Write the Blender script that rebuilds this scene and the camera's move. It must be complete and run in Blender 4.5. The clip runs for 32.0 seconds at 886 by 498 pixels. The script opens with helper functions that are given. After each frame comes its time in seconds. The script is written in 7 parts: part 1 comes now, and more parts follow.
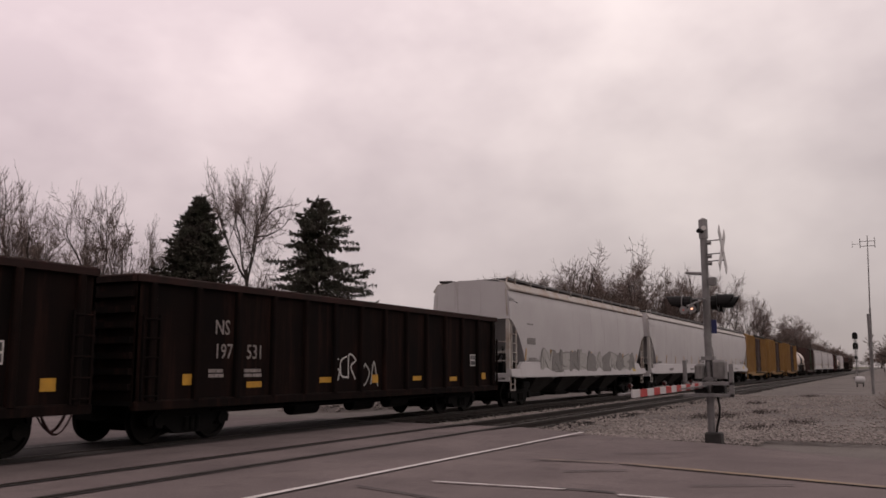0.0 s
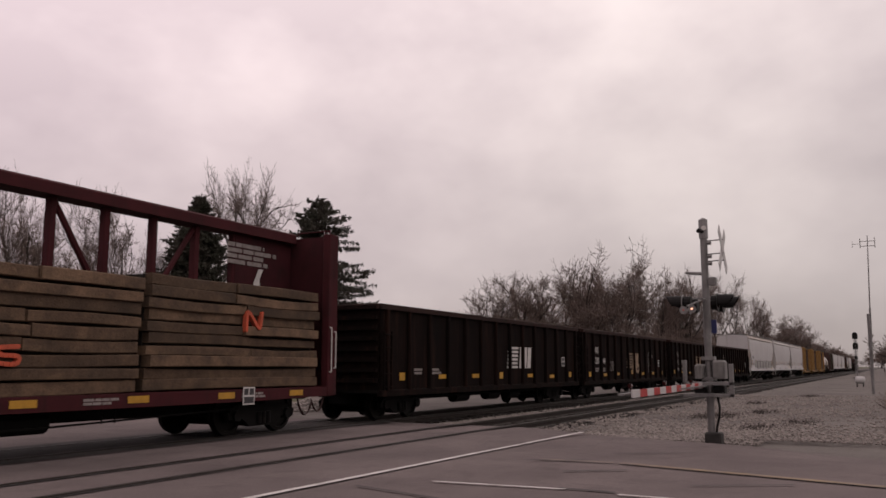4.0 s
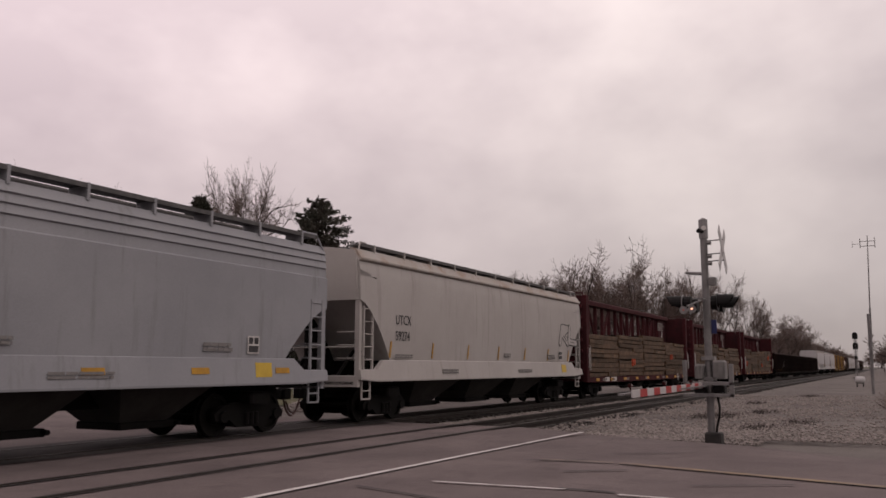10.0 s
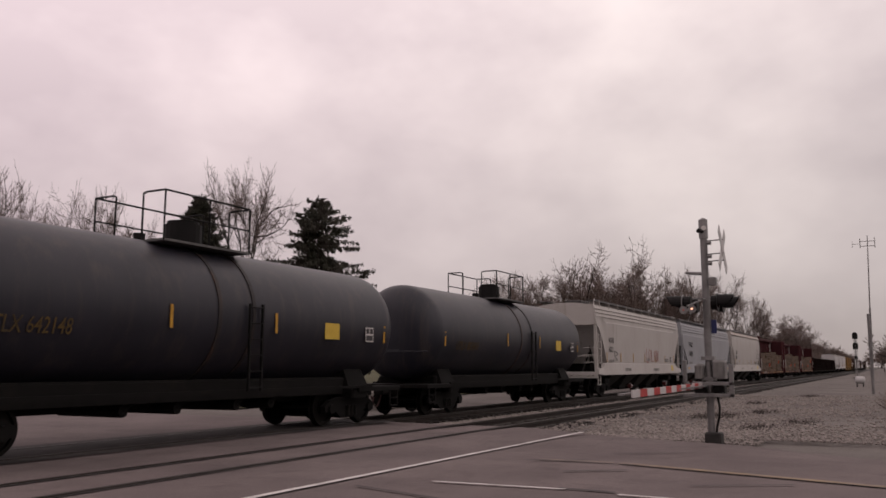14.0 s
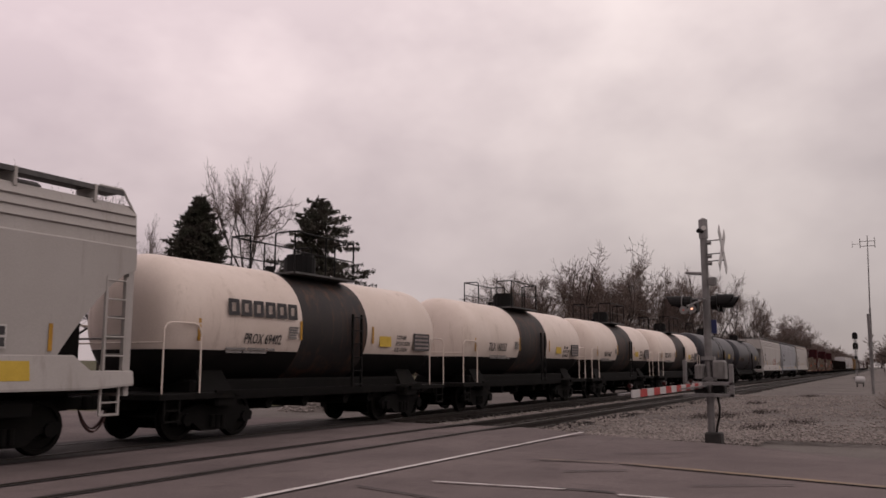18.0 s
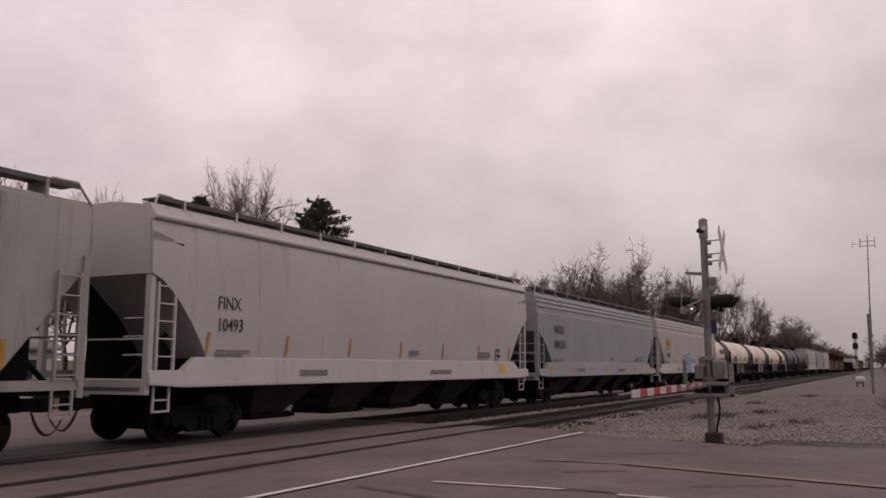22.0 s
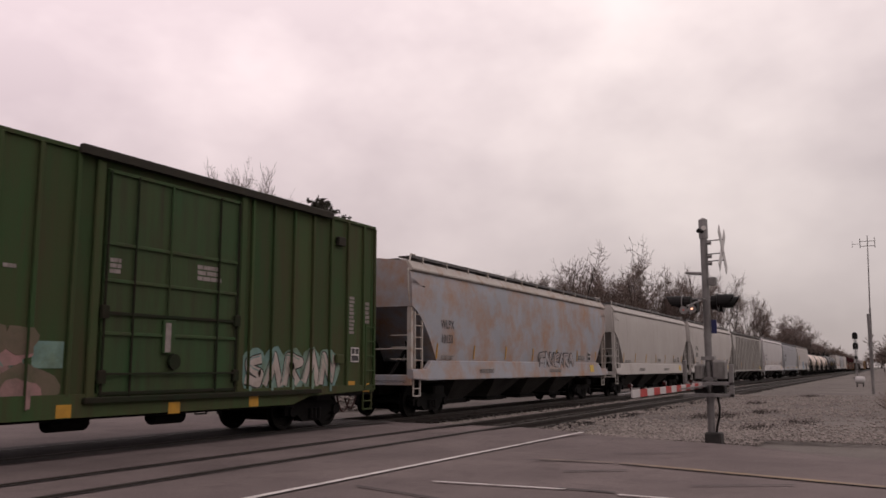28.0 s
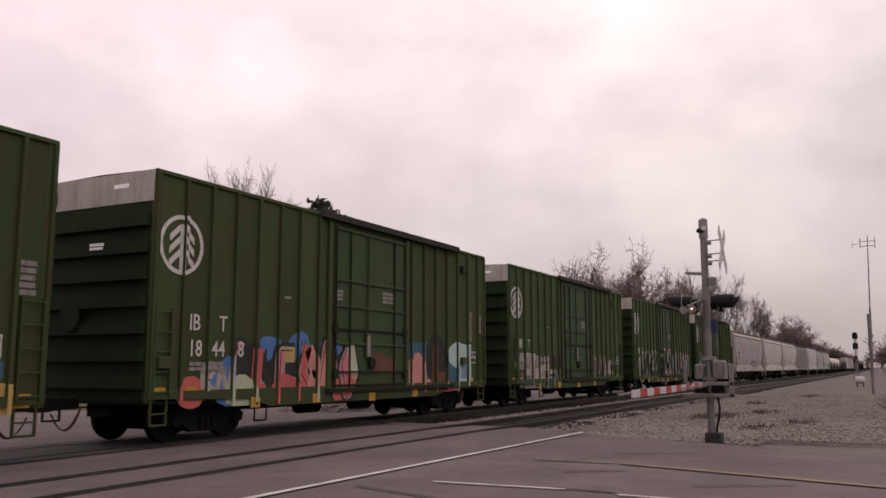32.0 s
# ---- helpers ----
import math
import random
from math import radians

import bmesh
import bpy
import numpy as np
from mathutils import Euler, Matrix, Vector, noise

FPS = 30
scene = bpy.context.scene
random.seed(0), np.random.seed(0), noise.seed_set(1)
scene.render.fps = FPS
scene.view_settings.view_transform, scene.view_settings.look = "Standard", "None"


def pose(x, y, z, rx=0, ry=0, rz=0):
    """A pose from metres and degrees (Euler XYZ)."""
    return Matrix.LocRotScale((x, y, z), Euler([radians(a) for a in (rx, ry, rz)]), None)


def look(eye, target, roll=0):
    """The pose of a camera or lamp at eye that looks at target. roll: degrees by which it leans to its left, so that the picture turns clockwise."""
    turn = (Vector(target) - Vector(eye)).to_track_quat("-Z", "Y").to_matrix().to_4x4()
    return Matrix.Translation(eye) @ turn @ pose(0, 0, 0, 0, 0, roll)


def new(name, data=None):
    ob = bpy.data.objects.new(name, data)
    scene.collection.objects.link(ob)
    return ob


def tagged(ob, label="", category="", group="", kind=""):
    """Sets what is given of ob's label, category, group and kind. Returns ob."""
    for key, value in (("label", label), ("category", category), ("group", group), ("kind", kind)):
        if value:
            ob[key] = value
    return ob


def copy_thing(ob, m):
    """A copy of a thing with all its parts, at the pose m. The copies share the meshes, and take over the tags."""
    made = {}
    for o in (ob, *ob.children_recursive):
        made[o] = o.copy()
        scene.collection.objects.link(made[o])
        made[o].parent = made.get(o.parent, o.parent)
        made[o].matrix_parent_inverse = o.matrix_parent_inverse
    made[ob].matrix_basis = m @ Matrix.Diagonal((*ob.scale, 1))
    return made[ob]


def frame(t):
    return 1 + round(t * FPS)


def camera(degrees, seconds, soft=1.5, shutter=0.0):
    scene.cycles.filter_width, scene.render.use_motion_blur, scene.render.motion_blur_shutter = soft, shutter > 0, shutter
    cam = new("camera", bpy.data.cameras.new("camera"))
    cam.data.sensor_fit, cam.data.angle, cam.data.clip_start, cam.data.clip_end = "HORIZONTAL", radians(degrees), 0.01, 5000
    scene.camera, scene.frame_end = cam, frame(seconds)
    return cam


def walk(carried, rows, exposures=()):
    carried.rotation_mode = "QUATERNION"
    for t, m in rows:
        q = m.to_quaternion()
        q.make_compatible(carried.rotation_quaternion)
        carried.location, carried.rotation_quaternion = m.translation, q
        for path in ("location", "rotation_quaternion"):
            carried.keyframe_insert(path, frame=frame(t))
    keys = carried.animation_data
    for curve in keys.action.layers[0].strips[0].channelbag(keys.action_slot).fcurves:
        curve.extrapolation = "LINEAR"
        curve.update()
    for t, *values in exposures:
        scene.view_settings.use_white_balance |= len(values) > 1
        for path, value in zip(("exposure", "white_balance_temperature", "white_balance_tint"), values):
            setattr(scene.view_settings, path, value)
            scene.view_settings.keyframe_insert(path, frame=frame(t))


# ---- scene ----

# camera: stands still beside the road, looking along the tracks
EYE = Vector((0.0, 0.0, 1.55))
YAW, TILT = radians(27.548), radians(7.932)
AIM = EYE + Vector((math.cos(YAW) * math.cos(TILT), math.sin(YAW) * math.cos(TILT), math.sin(TILT)))
cam = camera(55.19, 32.0, soft=1.6, shutter=0.05)
walk(cam, [(0, look(EYE, AIM)), (32, look(EYE, AIM))], exposures=[(0, -0.04), (3.5, -0.04), (6, 0.07), (8, 0.06), (9, 0.01), (10, -0.06), (12, -0.12), (13, -0.03), (14, -0.01), (17, -0.12), (19, -0.13), (20, -0.09), (23, -0.09), (24, -0.03), (26, -0.03), (28, 0.08), (29.5, 0.22), (32, 0.22)])

# ---- world and light: a closed winter overcast ----
world = bpy.data.worlds.new("overcast_sky")
scene.world = world
world.use_nodes = True
wn, wl = world.node_tree.nodes, world.node_tree.links
wn.clear()
w_out = wn.new("ShaderNodeOutputWorld")
w_bg = wn.new("ShaderNodeBackground")
w_tc = wn.new("ShaderNodeTexCoord")
w_map = wn.new("ShaderNodeMapping")
w_map.inputs["Scale"].default_value = (1.0, 1.0, 1.6)
w_n1 = wn.new("ShaderNodeTexNoise")
w_n1.inputs["Scale"].default_value = 2.6
w_n1.inputs["Detail"].default_value = 5.0
w_n1.inputs["Roughness"].default_value = 0.5
w_ramp = wn.new("ShaderNodeValToRGB")
w_ramp.color_ramp.elements[0].position = 0.34
w_ramp.color_ramp.elements[0].color = (0.60, 0.505, 0.515, 1)
w_ramp.color_ramp.elements[1].position = 0.68
w_ramp.color_ramp.elements[1].color = (0.97, 0.835, 0.82, 1)
w_sky = wn.new("ShaderNodeTexSky")
w_sky.sky_type = "NISHITA"
w_sky.sun_disc = False
w_sky.sun_elevation, w_sky.sun_rotation = radians(38), radians(150)
w_dim = wn.new("ShaderNodeMix")
w_dim.data_type = "RGBA"
w_dim.blend_type = "MULTIPLY"
w_dim.inputs[0].default_value = 1.0
w_dim.inputs[7].default_value = (0.08, 0.08, 0.08, 1)
w_sep = wn.new("ShaderNodeSeparateXYZ")
w_el = wn.new("ShaderNodeMapRange")
w_el.inputs["From Min"].default_value, w_el.inputs["From Max"].default_value = -0.05, 0.49
w_el.inputs["To Min"].default_value, w_el.inputs["To Max"].default_value = 0.50, 1.31
w_side = wn.new("ShaderNodeMapRange")
w_side.inputs["From Min"].default_value, w_side.inputs["From Max"].default_value = 0.1, 0.9
w_side.inputs["To Min"].default_value, w_side.inputs["To Max"].default_value = 0.98, 1.17
w_both = wn.new("ShaderNodeMath")
w_both.operation = "MULTIPLY"
w_lift = wn.new("ShaderNodeVectorMath")
w_lift.operation = "SCALE"
w_mix = wn.new("ShaderNodeMix")
w_mix.data_type = "RGBA"
w_mix.inputs[0].default_value = 0.94
wl.new(w_tc.outputs["Generated"], w_map.inputs["Vector"])
wl.new(w_map.outputs["Vector"], w_n1.inputs["Vector"])
wl.new(w_n1.outputs["Fac"], w_ramp.inputs["Fac"])
wl.new(w_tc.outputs["Generated"], w_sep.inputs["Vector"])
wl.new(w_sep.outputs["Z"], w_el.inputs["Value"])
w_tint = wn.new("ShaderNodeMix")
w_tint.data_type = "RGBA"
w_tint.inputs[6].default_value, w_tint.inputs[7].default_value = (1.0, 1.0, 0.98, 1), (1.01, 0.965, 0.99, 1)
w_west = wn.new("ShaderNodeMapRange")
w_west.inputs["From Min"].default_value, w_west.inputs["From Max"].default_value = 0.25, 0.80
w_cast = wn.new("ShaderNodeVectorMath")
w_cast.operation = "MULTIPLY"
wl.new(w_sep.outputs["Y"], w_west.inputs["Value"])
wl.new(w_west.outputs["Result"], w_tint.inputs[0])
wl.new(w_ramp.outputs["Color"], w_cast.inputs[0])
wl.new(w_tint.outputs[2], w_cast.inputs[1])
wl.new(w_cast.outputs["Vector"], w_lift.inputs[0])
wl.new(w_sep.outputs["Y"], w_side.inputs["Value"])
w_high = wn.new("ShaderNodeMapRange")
w_high.inputs["From Min"].default_value, w_high.inputs["From Max"].default_value = 0.20, 0.45
w_high.inputs["To Min"].default_value, w_high.inputs["To Max"].default_value = 0.0, 0.275
w_sum = wn.new("ShaderNodeMath")
w_sum.operation = "ADD"
wl.new(w_sep.outputs["Z"], w_high.inputs["Value"])
wl.new(w_el.outputs["Result"], w_sum.inputs[0])
wl.new(w_high.outputs["Result"], w_sum.inputs[1])
wl.new(w_sum.outputs[0], w_both.inputs[0])
wl.new(w_side.outputs["Result"], w_both.inputs[1])
wl.new(w_both.outputs[0], w_lift.inputs["Scale"])
wl.new(w_sky.outputs["Color"], w_dim.inputs[6])
wl.new(w_dim.outputs[2], w_mix.inputs[6])
wl.new(w_lift.outputs["Vector"], w_mix.inputs[7])
wl.new(w_mix.outputs[2], w_bg.inputs["Color"])
w_bg.inputs["Strength"].default_value = 1.0
wl.new(w_bg.outputs["Background"], w_out.inputs["Surface"])

sun = new("overcast_sun", bpy.data.lights.new("overcast_sun", "SUN"))
sun.data.energy, sun.data.angle, sun.data.color = 0.30, radians(40), (1.0, 0.96, 0.93)
sun.matrix_world = look((20, -30, 40), (30, 14, 0))


# ---- materials ----
def surface(name, base, alt=None, scale=1.5, rough=0.7, metal=0.0, bump=0.04, grime=None, grime_amount=0.0, streak=False, grain=40.0, spec=0.22, vary=None, speck=(0.94, 1.06), grime_size=1.3):
    """A painted, stony or woody surface: two colours mixed by large noise, fine grain, optional streaky grime and relief."""
    m = bpy.data.materials.new(name)
    m.use_nodes = True
    n, k = m.node_tree.nodes, m.node_tree.links
    b = n["Principled BSDF"]
    b.inputs["Roughness"].default_value = rough
    b.inputs["Metallic"].default_value = metal
    b.inputs["Specular IOR Level"].default_value = spec
    alt = alt or tuple(c * 0.8 for c in base)
    tc = n.new("ShaderNodeTexCoord")
    info = n.new("ShaderNodeObjectInfo")
    sh = n.new("ShaderNodeVectorMath")
    sh.operation = "MULTIPLY_ADD"
    cmb = n.new("ShaderNodeCombineXYZ")
    for s_ in ("X", "Y", "Z"):
        k.new(info.outputs["Random"], cmb.inputs[s_])
    sh.inputs[1].default_value = (37.0, 53.0, 11.0)
    k.new(cmb.outputs[0], sh.inputs[0])
    k.new(tc.outputs["Object"], sh.inputs[2])
    big = n.new("ShaderNodeTexNoise")
    big.inputs["Scale"].default_value = scale
    big.inputs["Detail"].default_value = 6
    big.inputs["Roughness"].default_value = 0.62
    fine = n.new("ShaderNodeTexNoise")
    fine.inputs["Scale"].default_value = grain
    fine.inputs["Detail"].default_value = 3
    k.new(sh.outputs[0], big.inputs["Vector"])
    k.new(sh.outputs[0], fine.inputs["Vector"])
    ramp = n.new("ShaderNodeValToRGB")
    ramp.color_ramp.elements[0].position, ramp.color_ramp.elements[1].position = 0.36, 0.64
    ramp.color_ramp.elements[0].color = (*base, 1)
    ramp.color_ramp.elements[1].color = (*alt, 1)
    k.new(big.outputs["Fac"], ramp.inputs["Fac"])
    shade = n.new("ShaderNodeMapRange")
    shade.inputs["From Min"].default_value, shade.inputs["From Max"].default_value = 0.25, 0.75
    shade.inputs["To Min"].default_value, shade.inputs["To Max"].default_value = speck
    k.new(fine.outputs["Fac"], shade.inputs["Value"])
    mul = n.new("ShaderNodeVectorMath")
    mul.operation = "SCALE"
    k.new(ramp.outputs["Color"], mul.inputs[0])
    if vary:
        vr = n.new("ShaderNodeMapRange")
        vr.inputs["To Min"].default_value, vr.inputs["To Max"].default_value = vary
        k.new(info.outputs["Random"], vr.inputs["Value"])
        vm = n.new("ShaderNodeMath")
        vm.operation = "MULTIPLY"
        k.new(vr.outputs["Result"], vm.inputs[0])
        k.new(shade.outputs["Result"], vm.inputs[1])
        k.new(vm.outputs[0], mul.inputs["Scale"])
    else:
        k.new(shade.outputs["Result"], mul.inputs["Scale"])
    colour = mul.outputs[0]
    if grime:
        g = n.new("ShaderNodeTexNoise")
        g.inputs["Scale"].default_value = grime_size
        g.inputs["Detail"].default_value = 8
        g.inputs["Roughness"].default_value = 0.7
        mp = n.new("ShaderNodeMapping")
        mp.inputs["Scale"].default_value = (2.6, 2.6, 0.22) if streak else (1, 1, 1)
        k.new(sh.outputs[0], mp.inputs["Vector"])
        k.new(mp.outputs[0], g.inputs["Vector"])
        gr = n.new("ShaderNodeMapRange")
        gr.inputs["From Min"].default_value, gr.inputs["From Max"].default_value = 0.62 - 0.3 * grime_amount, 0.78
        k.new(g.outputs["Fac"], gr.inputs["Value"])
        gm = n.new("ShaderNodeMix")
        gm.data_type = "RGBA"
        k.new(gr.outputs["Result"], gm.inputs[0])
        k.new(colour, gm.inputs[6])
        gm.inputs[7].default_value = (*grime, 1)
        colour = gm.outputs[2]
    k.new(colour, b.inputs["Base Color"])
    if bump:
        bp = n.new("ShaderNodeBump")
        bp.inputs["Strength"].default_value = bump
        bp.inputs["Distance"].default_value = 0.02
        k.new(fine.outputs["Fac"], bp.inputs["Height"])
        k.new(bp.outputs["Normal"], b.inputs["Normal"])
    return m


def sprayed(name, colours, scale=1.7, line=0.05, line_colour=(0.012, 0.011, 0.013), seed=0.0):
    """Spray paint in ragged fields of several colours parted by dark lines."""
    m = bpy.data.materials.new(name)
    m.use_nodes = True
    n, k = m.node_tree.nodes, m.node_tree.links
    b = n["Principled BSDF"]
    b.inputs["Roughness"].default_value = 0.6
    b.inputs["Specular IOR Level"].default_value = 0.2
    tc = n.new("ShaderNodeTexCoord")
    mp = n.new("ShaderNodeMapping")
    mp.inputs["Location"].default_value = (seed, 0, seed * 0.7)
    mp.inputs["Scale"].default_value = (1.0, 0.05, 0.62)
    warp = n.new("ShaderNodeTexNoise")
    warp.inputs["Scale"].default_value = 2.3
    add = n.new("ShaderNodeVectorMath")
    add.operation = "MULTIPLY_ADD"
    add.inputs[1].default_value = (0.55, 0.0, 0.55)
    k.new(tc.outputs["Object"], mp.inputs["Vector"])
    k.new(mp.outputs[0], warp.inputs["Vector"])
    k.new(warp.outputs["Color"], add.inputs[0])
    k.new(mp.outputs[0], add.inputs[2])
    cell = n.new("ShaderNodeTexVoronoi")
    edge = n.new("ShaderNodeTexVoronoi")
    edge.feature = "DISTANCE_TO_EDGE"
    for v in (cell, edge):
        v.inputs["Scale"].default_value = scale
        k.new(add.outputs[0], v.inputs["Vector"])
    sep = n.new("ShaderNodeSeparateColor")
    k.new(cell.outputs["Color"], sep.inputs[0])
    ramp = n.new("ShaderNodeValToRGB")
    ramp.color_ramp.interpolation = "CONSTANT"
    el = ramp.color_ramp.elements
    el[0].color = (*colours[0], 1)
    el[1].position, el[1].color = 1.0 / len(colours), (*colours[1 % len(colours)], 1)
    for i in range(2, len(colours)):
        e = el.new(i / len(colours))
        e.color = (*colours[i], 1)
    k.new(sep.outputs[0], ramp.inputs["Fac"])
    cut = n.new("ShaderNodeMapRange")
    cut.inputs["From Min"].default_value, cut.inputs["From Max"].default_value = line * 0.6, line
    k.new(edge.outputs["Distance"], cut.inputs["Value"])
    mix = n.new("ShaderNodeMix")
    mix.data_type = "RGBA"
    mix.inputs[6].default_value = (*line_colour, 1)
    k.new(cut.outputs["Result"], mix.inputs[0])
    k.new(ramp.outputs["Color"], mix.inputs[7])
    k.new(mix.outputs[2], b.inputs["Base Color"])
    return m


def glow(name, colour, strength):
    m = bpy.data.materials.new(name)
    m.use_nodes = True
    b = m.node_tree.nodes["Principled BSDF"]
    b.inputs["Base Color"].default_value = (*colour, 1)
    b.inputs["Emission Color"].default_value = (*colour, 1)
    b.inputs["Emission Strength"].default_value = strength
    return m


ASPHALT = surface("asphalt", (0.124, 0.0985, 0.0972), (0.083, 0.0652, 0.0652), 0.35, 0.9, bump=0.5, grain=55, grime=(0.0574, 0.0444, 0.0444), grime_amount=0.25, speck=(0.78, 1.2))
TAR = surface("tar", (0.018, 0.016, 0.016), (0.030, 0.026, 0.025), 3, 0.75)
GRAVEL = surface("gravel_ground", (0.122, 0.107, 0.100), (0.078, 0.067, 0.063), 0.22, 0.95, bump=1.0, grain=22, grime=(0.0578, 0.0459, 0.0391), grime_amount=0.25, speck=(0.78, 1.2))
STONE = surface("gravel_stone", (0.2208, 0.1912, 0.1785), (0.1104, 0.0944, 0.0877), 9, 0.9, bump=0.3, speck=(0.78, 1.2))
BALLAST = surface("dark_ballast", (0.0360, 0.0312, 0.0294), (0.0198, 0.0168, 0.0162), 2.5, 0.95, bump=1.0, grain=18, speck=(0.78, 1.2))
WHITE_LINE = surface("road_paint_white", (0.50, 0.468, 0.459), (0.34, 0.316, 0.309), 2.5, 0.8, grime=(0.136, 0.116, 0.112), grime_amount=0.3)
YELLOW_LINE = surface("road_paint_yellow", (0.25, 0.172, 0.090), (0.17, 0.124, 0.080), 1.2, 0.85, grime=(0.115, 0.095, 0.09), grime_amount=1.05)
YELLOW_WORN = surface("road_paint_worn_yellow", (0.20, 0.15, 0.10), (0.13, 0.105, 0.09), 3.0, 0.85, grime=(0.115, 0.095, 0.09), grime_amount=1.2)
# dark colour for the shade that the train throws on the crossing
TRAIN_SHADE = surface("train_shade_dark", (0.040, 0.034, 0.033), (0.024, 0.021, 0.020), 0.9, 0.85, bump=0.4, grain=30, grime=(0.075, 0.062, 0.058), grime_amount=0.35, speck=(0.78, 1.2))
RAIL = surface("rail_steel", (0.0324, 0.0252, 0.0216), (0.0216, 0.0162, 0.0144), 4, 0.5, 0.6)
TIE = surface("tie_wood", (0.0252, 0.0204, 0.0180), (0.0162, 0.0132, 0.0120), 5, 0.9, bump=0.4, speck=(0.78, 1.2))
GRASS = surface("winter_grass", (0.066, 0.059, 0.030), (0.045, 0.045, 0.021), 0.5, 0.95, bump=1.0, grain=30, speck=(0.78, 1.2))
BARK = surface("bark", (0.045, 0.035, 0.031), (0.027, 0.022, 0.020), 4, 0.95, bump=0.6, speck=(0.78, 1.2))
TWIG = surface("twig", (0.118, 0.087, 0.077), (0.080, 0.058, 0.051), 1, 0.95, bump=0)
NEEDLE = surface("needles", (0.042, 0.043, 0.031), (0.034, 0.027, 0.023), 0.9, 0.9, bump=0)
STEEL = surface("galvanised_steel", (0.1836, 0.1734, 0.1734), (0.1275, 0.1198, 0.1198), 3, 0.45, 0.5, grime=(0.0816, 0.0714, 0.0663), grime_amount=0.2, streak=True)
MACHINE = surface("gate_machine_grey", (0.17, 0.158, 0.155), (0.11, 0.102, 0.10), 3, 0.6, 0.2, grime=(0.05, 0.045, 0.04), grime_amount=0.3, streak=True)
BLACK = surface("black_paint", (0.0039, 0.0039, 0.0039), (0.0072, 0.0060, 0.0060), 3, 0.6, spec=0.12)
# grime, and the shade under the cars put into the near-black base
UNDER = surface("grimy_shaded_underframe", (0.0048, 0.0040, 0.0040), (0.0030, 0.0028, 0.0024), 3, 0.8, grime=(0.0106, 0.0085, 0.0067), grime_amount=0.25, spec=0.12)
WHEEL = surface("wheel_steel", (0.0076, 0.0064, 0.0058), (0.0046, 0.0040, 0.0033), 4, 0.6, 0.4, spec=0.12)
GONDOLA = surface("gondola_brown_black", (0.0046, 0.0035, 0.0033), (0.0076, 0.0045, 0.0039), 0.8, 0.85, grime=(0.026, 0.012, 0.009), grime_amount=0.38, streak=True, spec=0.04)
RIM = surface("rusty_rim", (0.027, 0.013, 0.0115), (0.016, 0.010, 0.009), 2.0, 0.85, grime=(0.018, 0.012, 0.011), grime_amount=0.4, spec=0.1)
MAROON = surface("maroon_paint", (0.048, 0.011, 0.0135), (0.033, 0.009, 0.0105), 1.5, 0.75, grime=(0.018, 0.010, 0.010), grime_amount=0.35, streak=True, spec=0.08)
MAROON_SHEET = surface("maroon_sheet", (0.040, 0.010, 0.0125), (0.028, 0.0085, 0.010), 1.5, 0.75, grime=(0.016, 0.010, 0.010), grime_amount=0.35, spec=0.08)
TIMBER = surface("weathered_timber", (0.124, 0.078, 0.049), (0.070, 0.044, 0.029), 2.2, 0.85, bump=0.6, grime=(0.028, 0.021, 0.016), grime_amount=0.6, grain=25, vary=(0.62, 1.2), speck=(0.78, 1.2))
TIMBER_SHADE = surface("timber_shade", (0.0120, 0.0090, 0.0070), None, 2, 0.9)
ORANGE_SPRAY = surface("orange_spray", (0.46, 0.075, 0.035), (0.34, 0.07, 0.04), 5, 0.8, grime=(0.12, 0.066, 0.042), grime_amount=0.5)
REFLECT = surface("yellow_reflector", (0.39, 0.205, 0.025), (0.28, 0.150, 0.022), 5, 0.5)
YELLOW = surface("yellow_panel", (0.446, 0.302, 0.043), (0.396, 0.266, 0.036), 4, 0.55)
WHITE = surface("white_stencil", (0.475, 0.446, 0.432), (0.360, 0.338, 0.324), 6, 0.7)
FADED = surface("faded_stencil", (0.216, 0.187, 0.180), (0.144, 0.122, 0.115), 8, 0.8)
INK = surface("black_stencil", (0.03, 0.028, 0.03), (0.05, 0.046, 0.048), 6, 0.7)
DIM_PRINT = surface("dim_end_print", (0.026, 0.032, 0.022), (0.020, 0.025, 0.017), 8, 0.8)
GREYINK = surface("grey_small_print", (0.132, 0.123, 0.120), (0.180, 0.168, 0.162), 8, 0.8)
GREEN = surface("boxcar_green", (0.0270, 0.0575, 0.0215), (0.041, 0.047, 0.0200), 0.35, 0.65, grime=(0.050, 0.035, 0.019), grime_amount=0.5, streak=True, spec=0.12, vary=(0.80, 1.12))
GREEN_OLIVE = surface("boxcar_green_olive", (0.0285, 0.0555, 0.0205), (0.042, 0.046, 0.0195), 0.35, 0.68, grime=(0.046, 0.032, 0.018), grime_amount=0.58, streak=True, spec=0.12, vary=(0.78, 1.10))
DOOR_GREEN = surface("door_green", (0.025, 0.053, 0.0205), (0.033, 0.047, 0.0190), 0.7, 0.65, grime=(0.028, 0.021, 0.013), grime_amount=0.5, streak=True, spec=0.15)
RUSTED_BAR = surface("rusty_door_bar", (0.016, 0.013, 0.009), (0.011, 0.017, 0.008), 2.2, 0.8, spec=0.1)
# side green at about half brightness: shade of the ends put into colour
GREEN_END_SHADE = surface("boxcar_green_end_shade", (0.013, 0.024, 0.0085), (0.010, 0.017, 0.007), 0.9, 0.75, grime=(0.014, 0.012, 0.008), grime_amount=0.35, streak=True, spec=0.1)
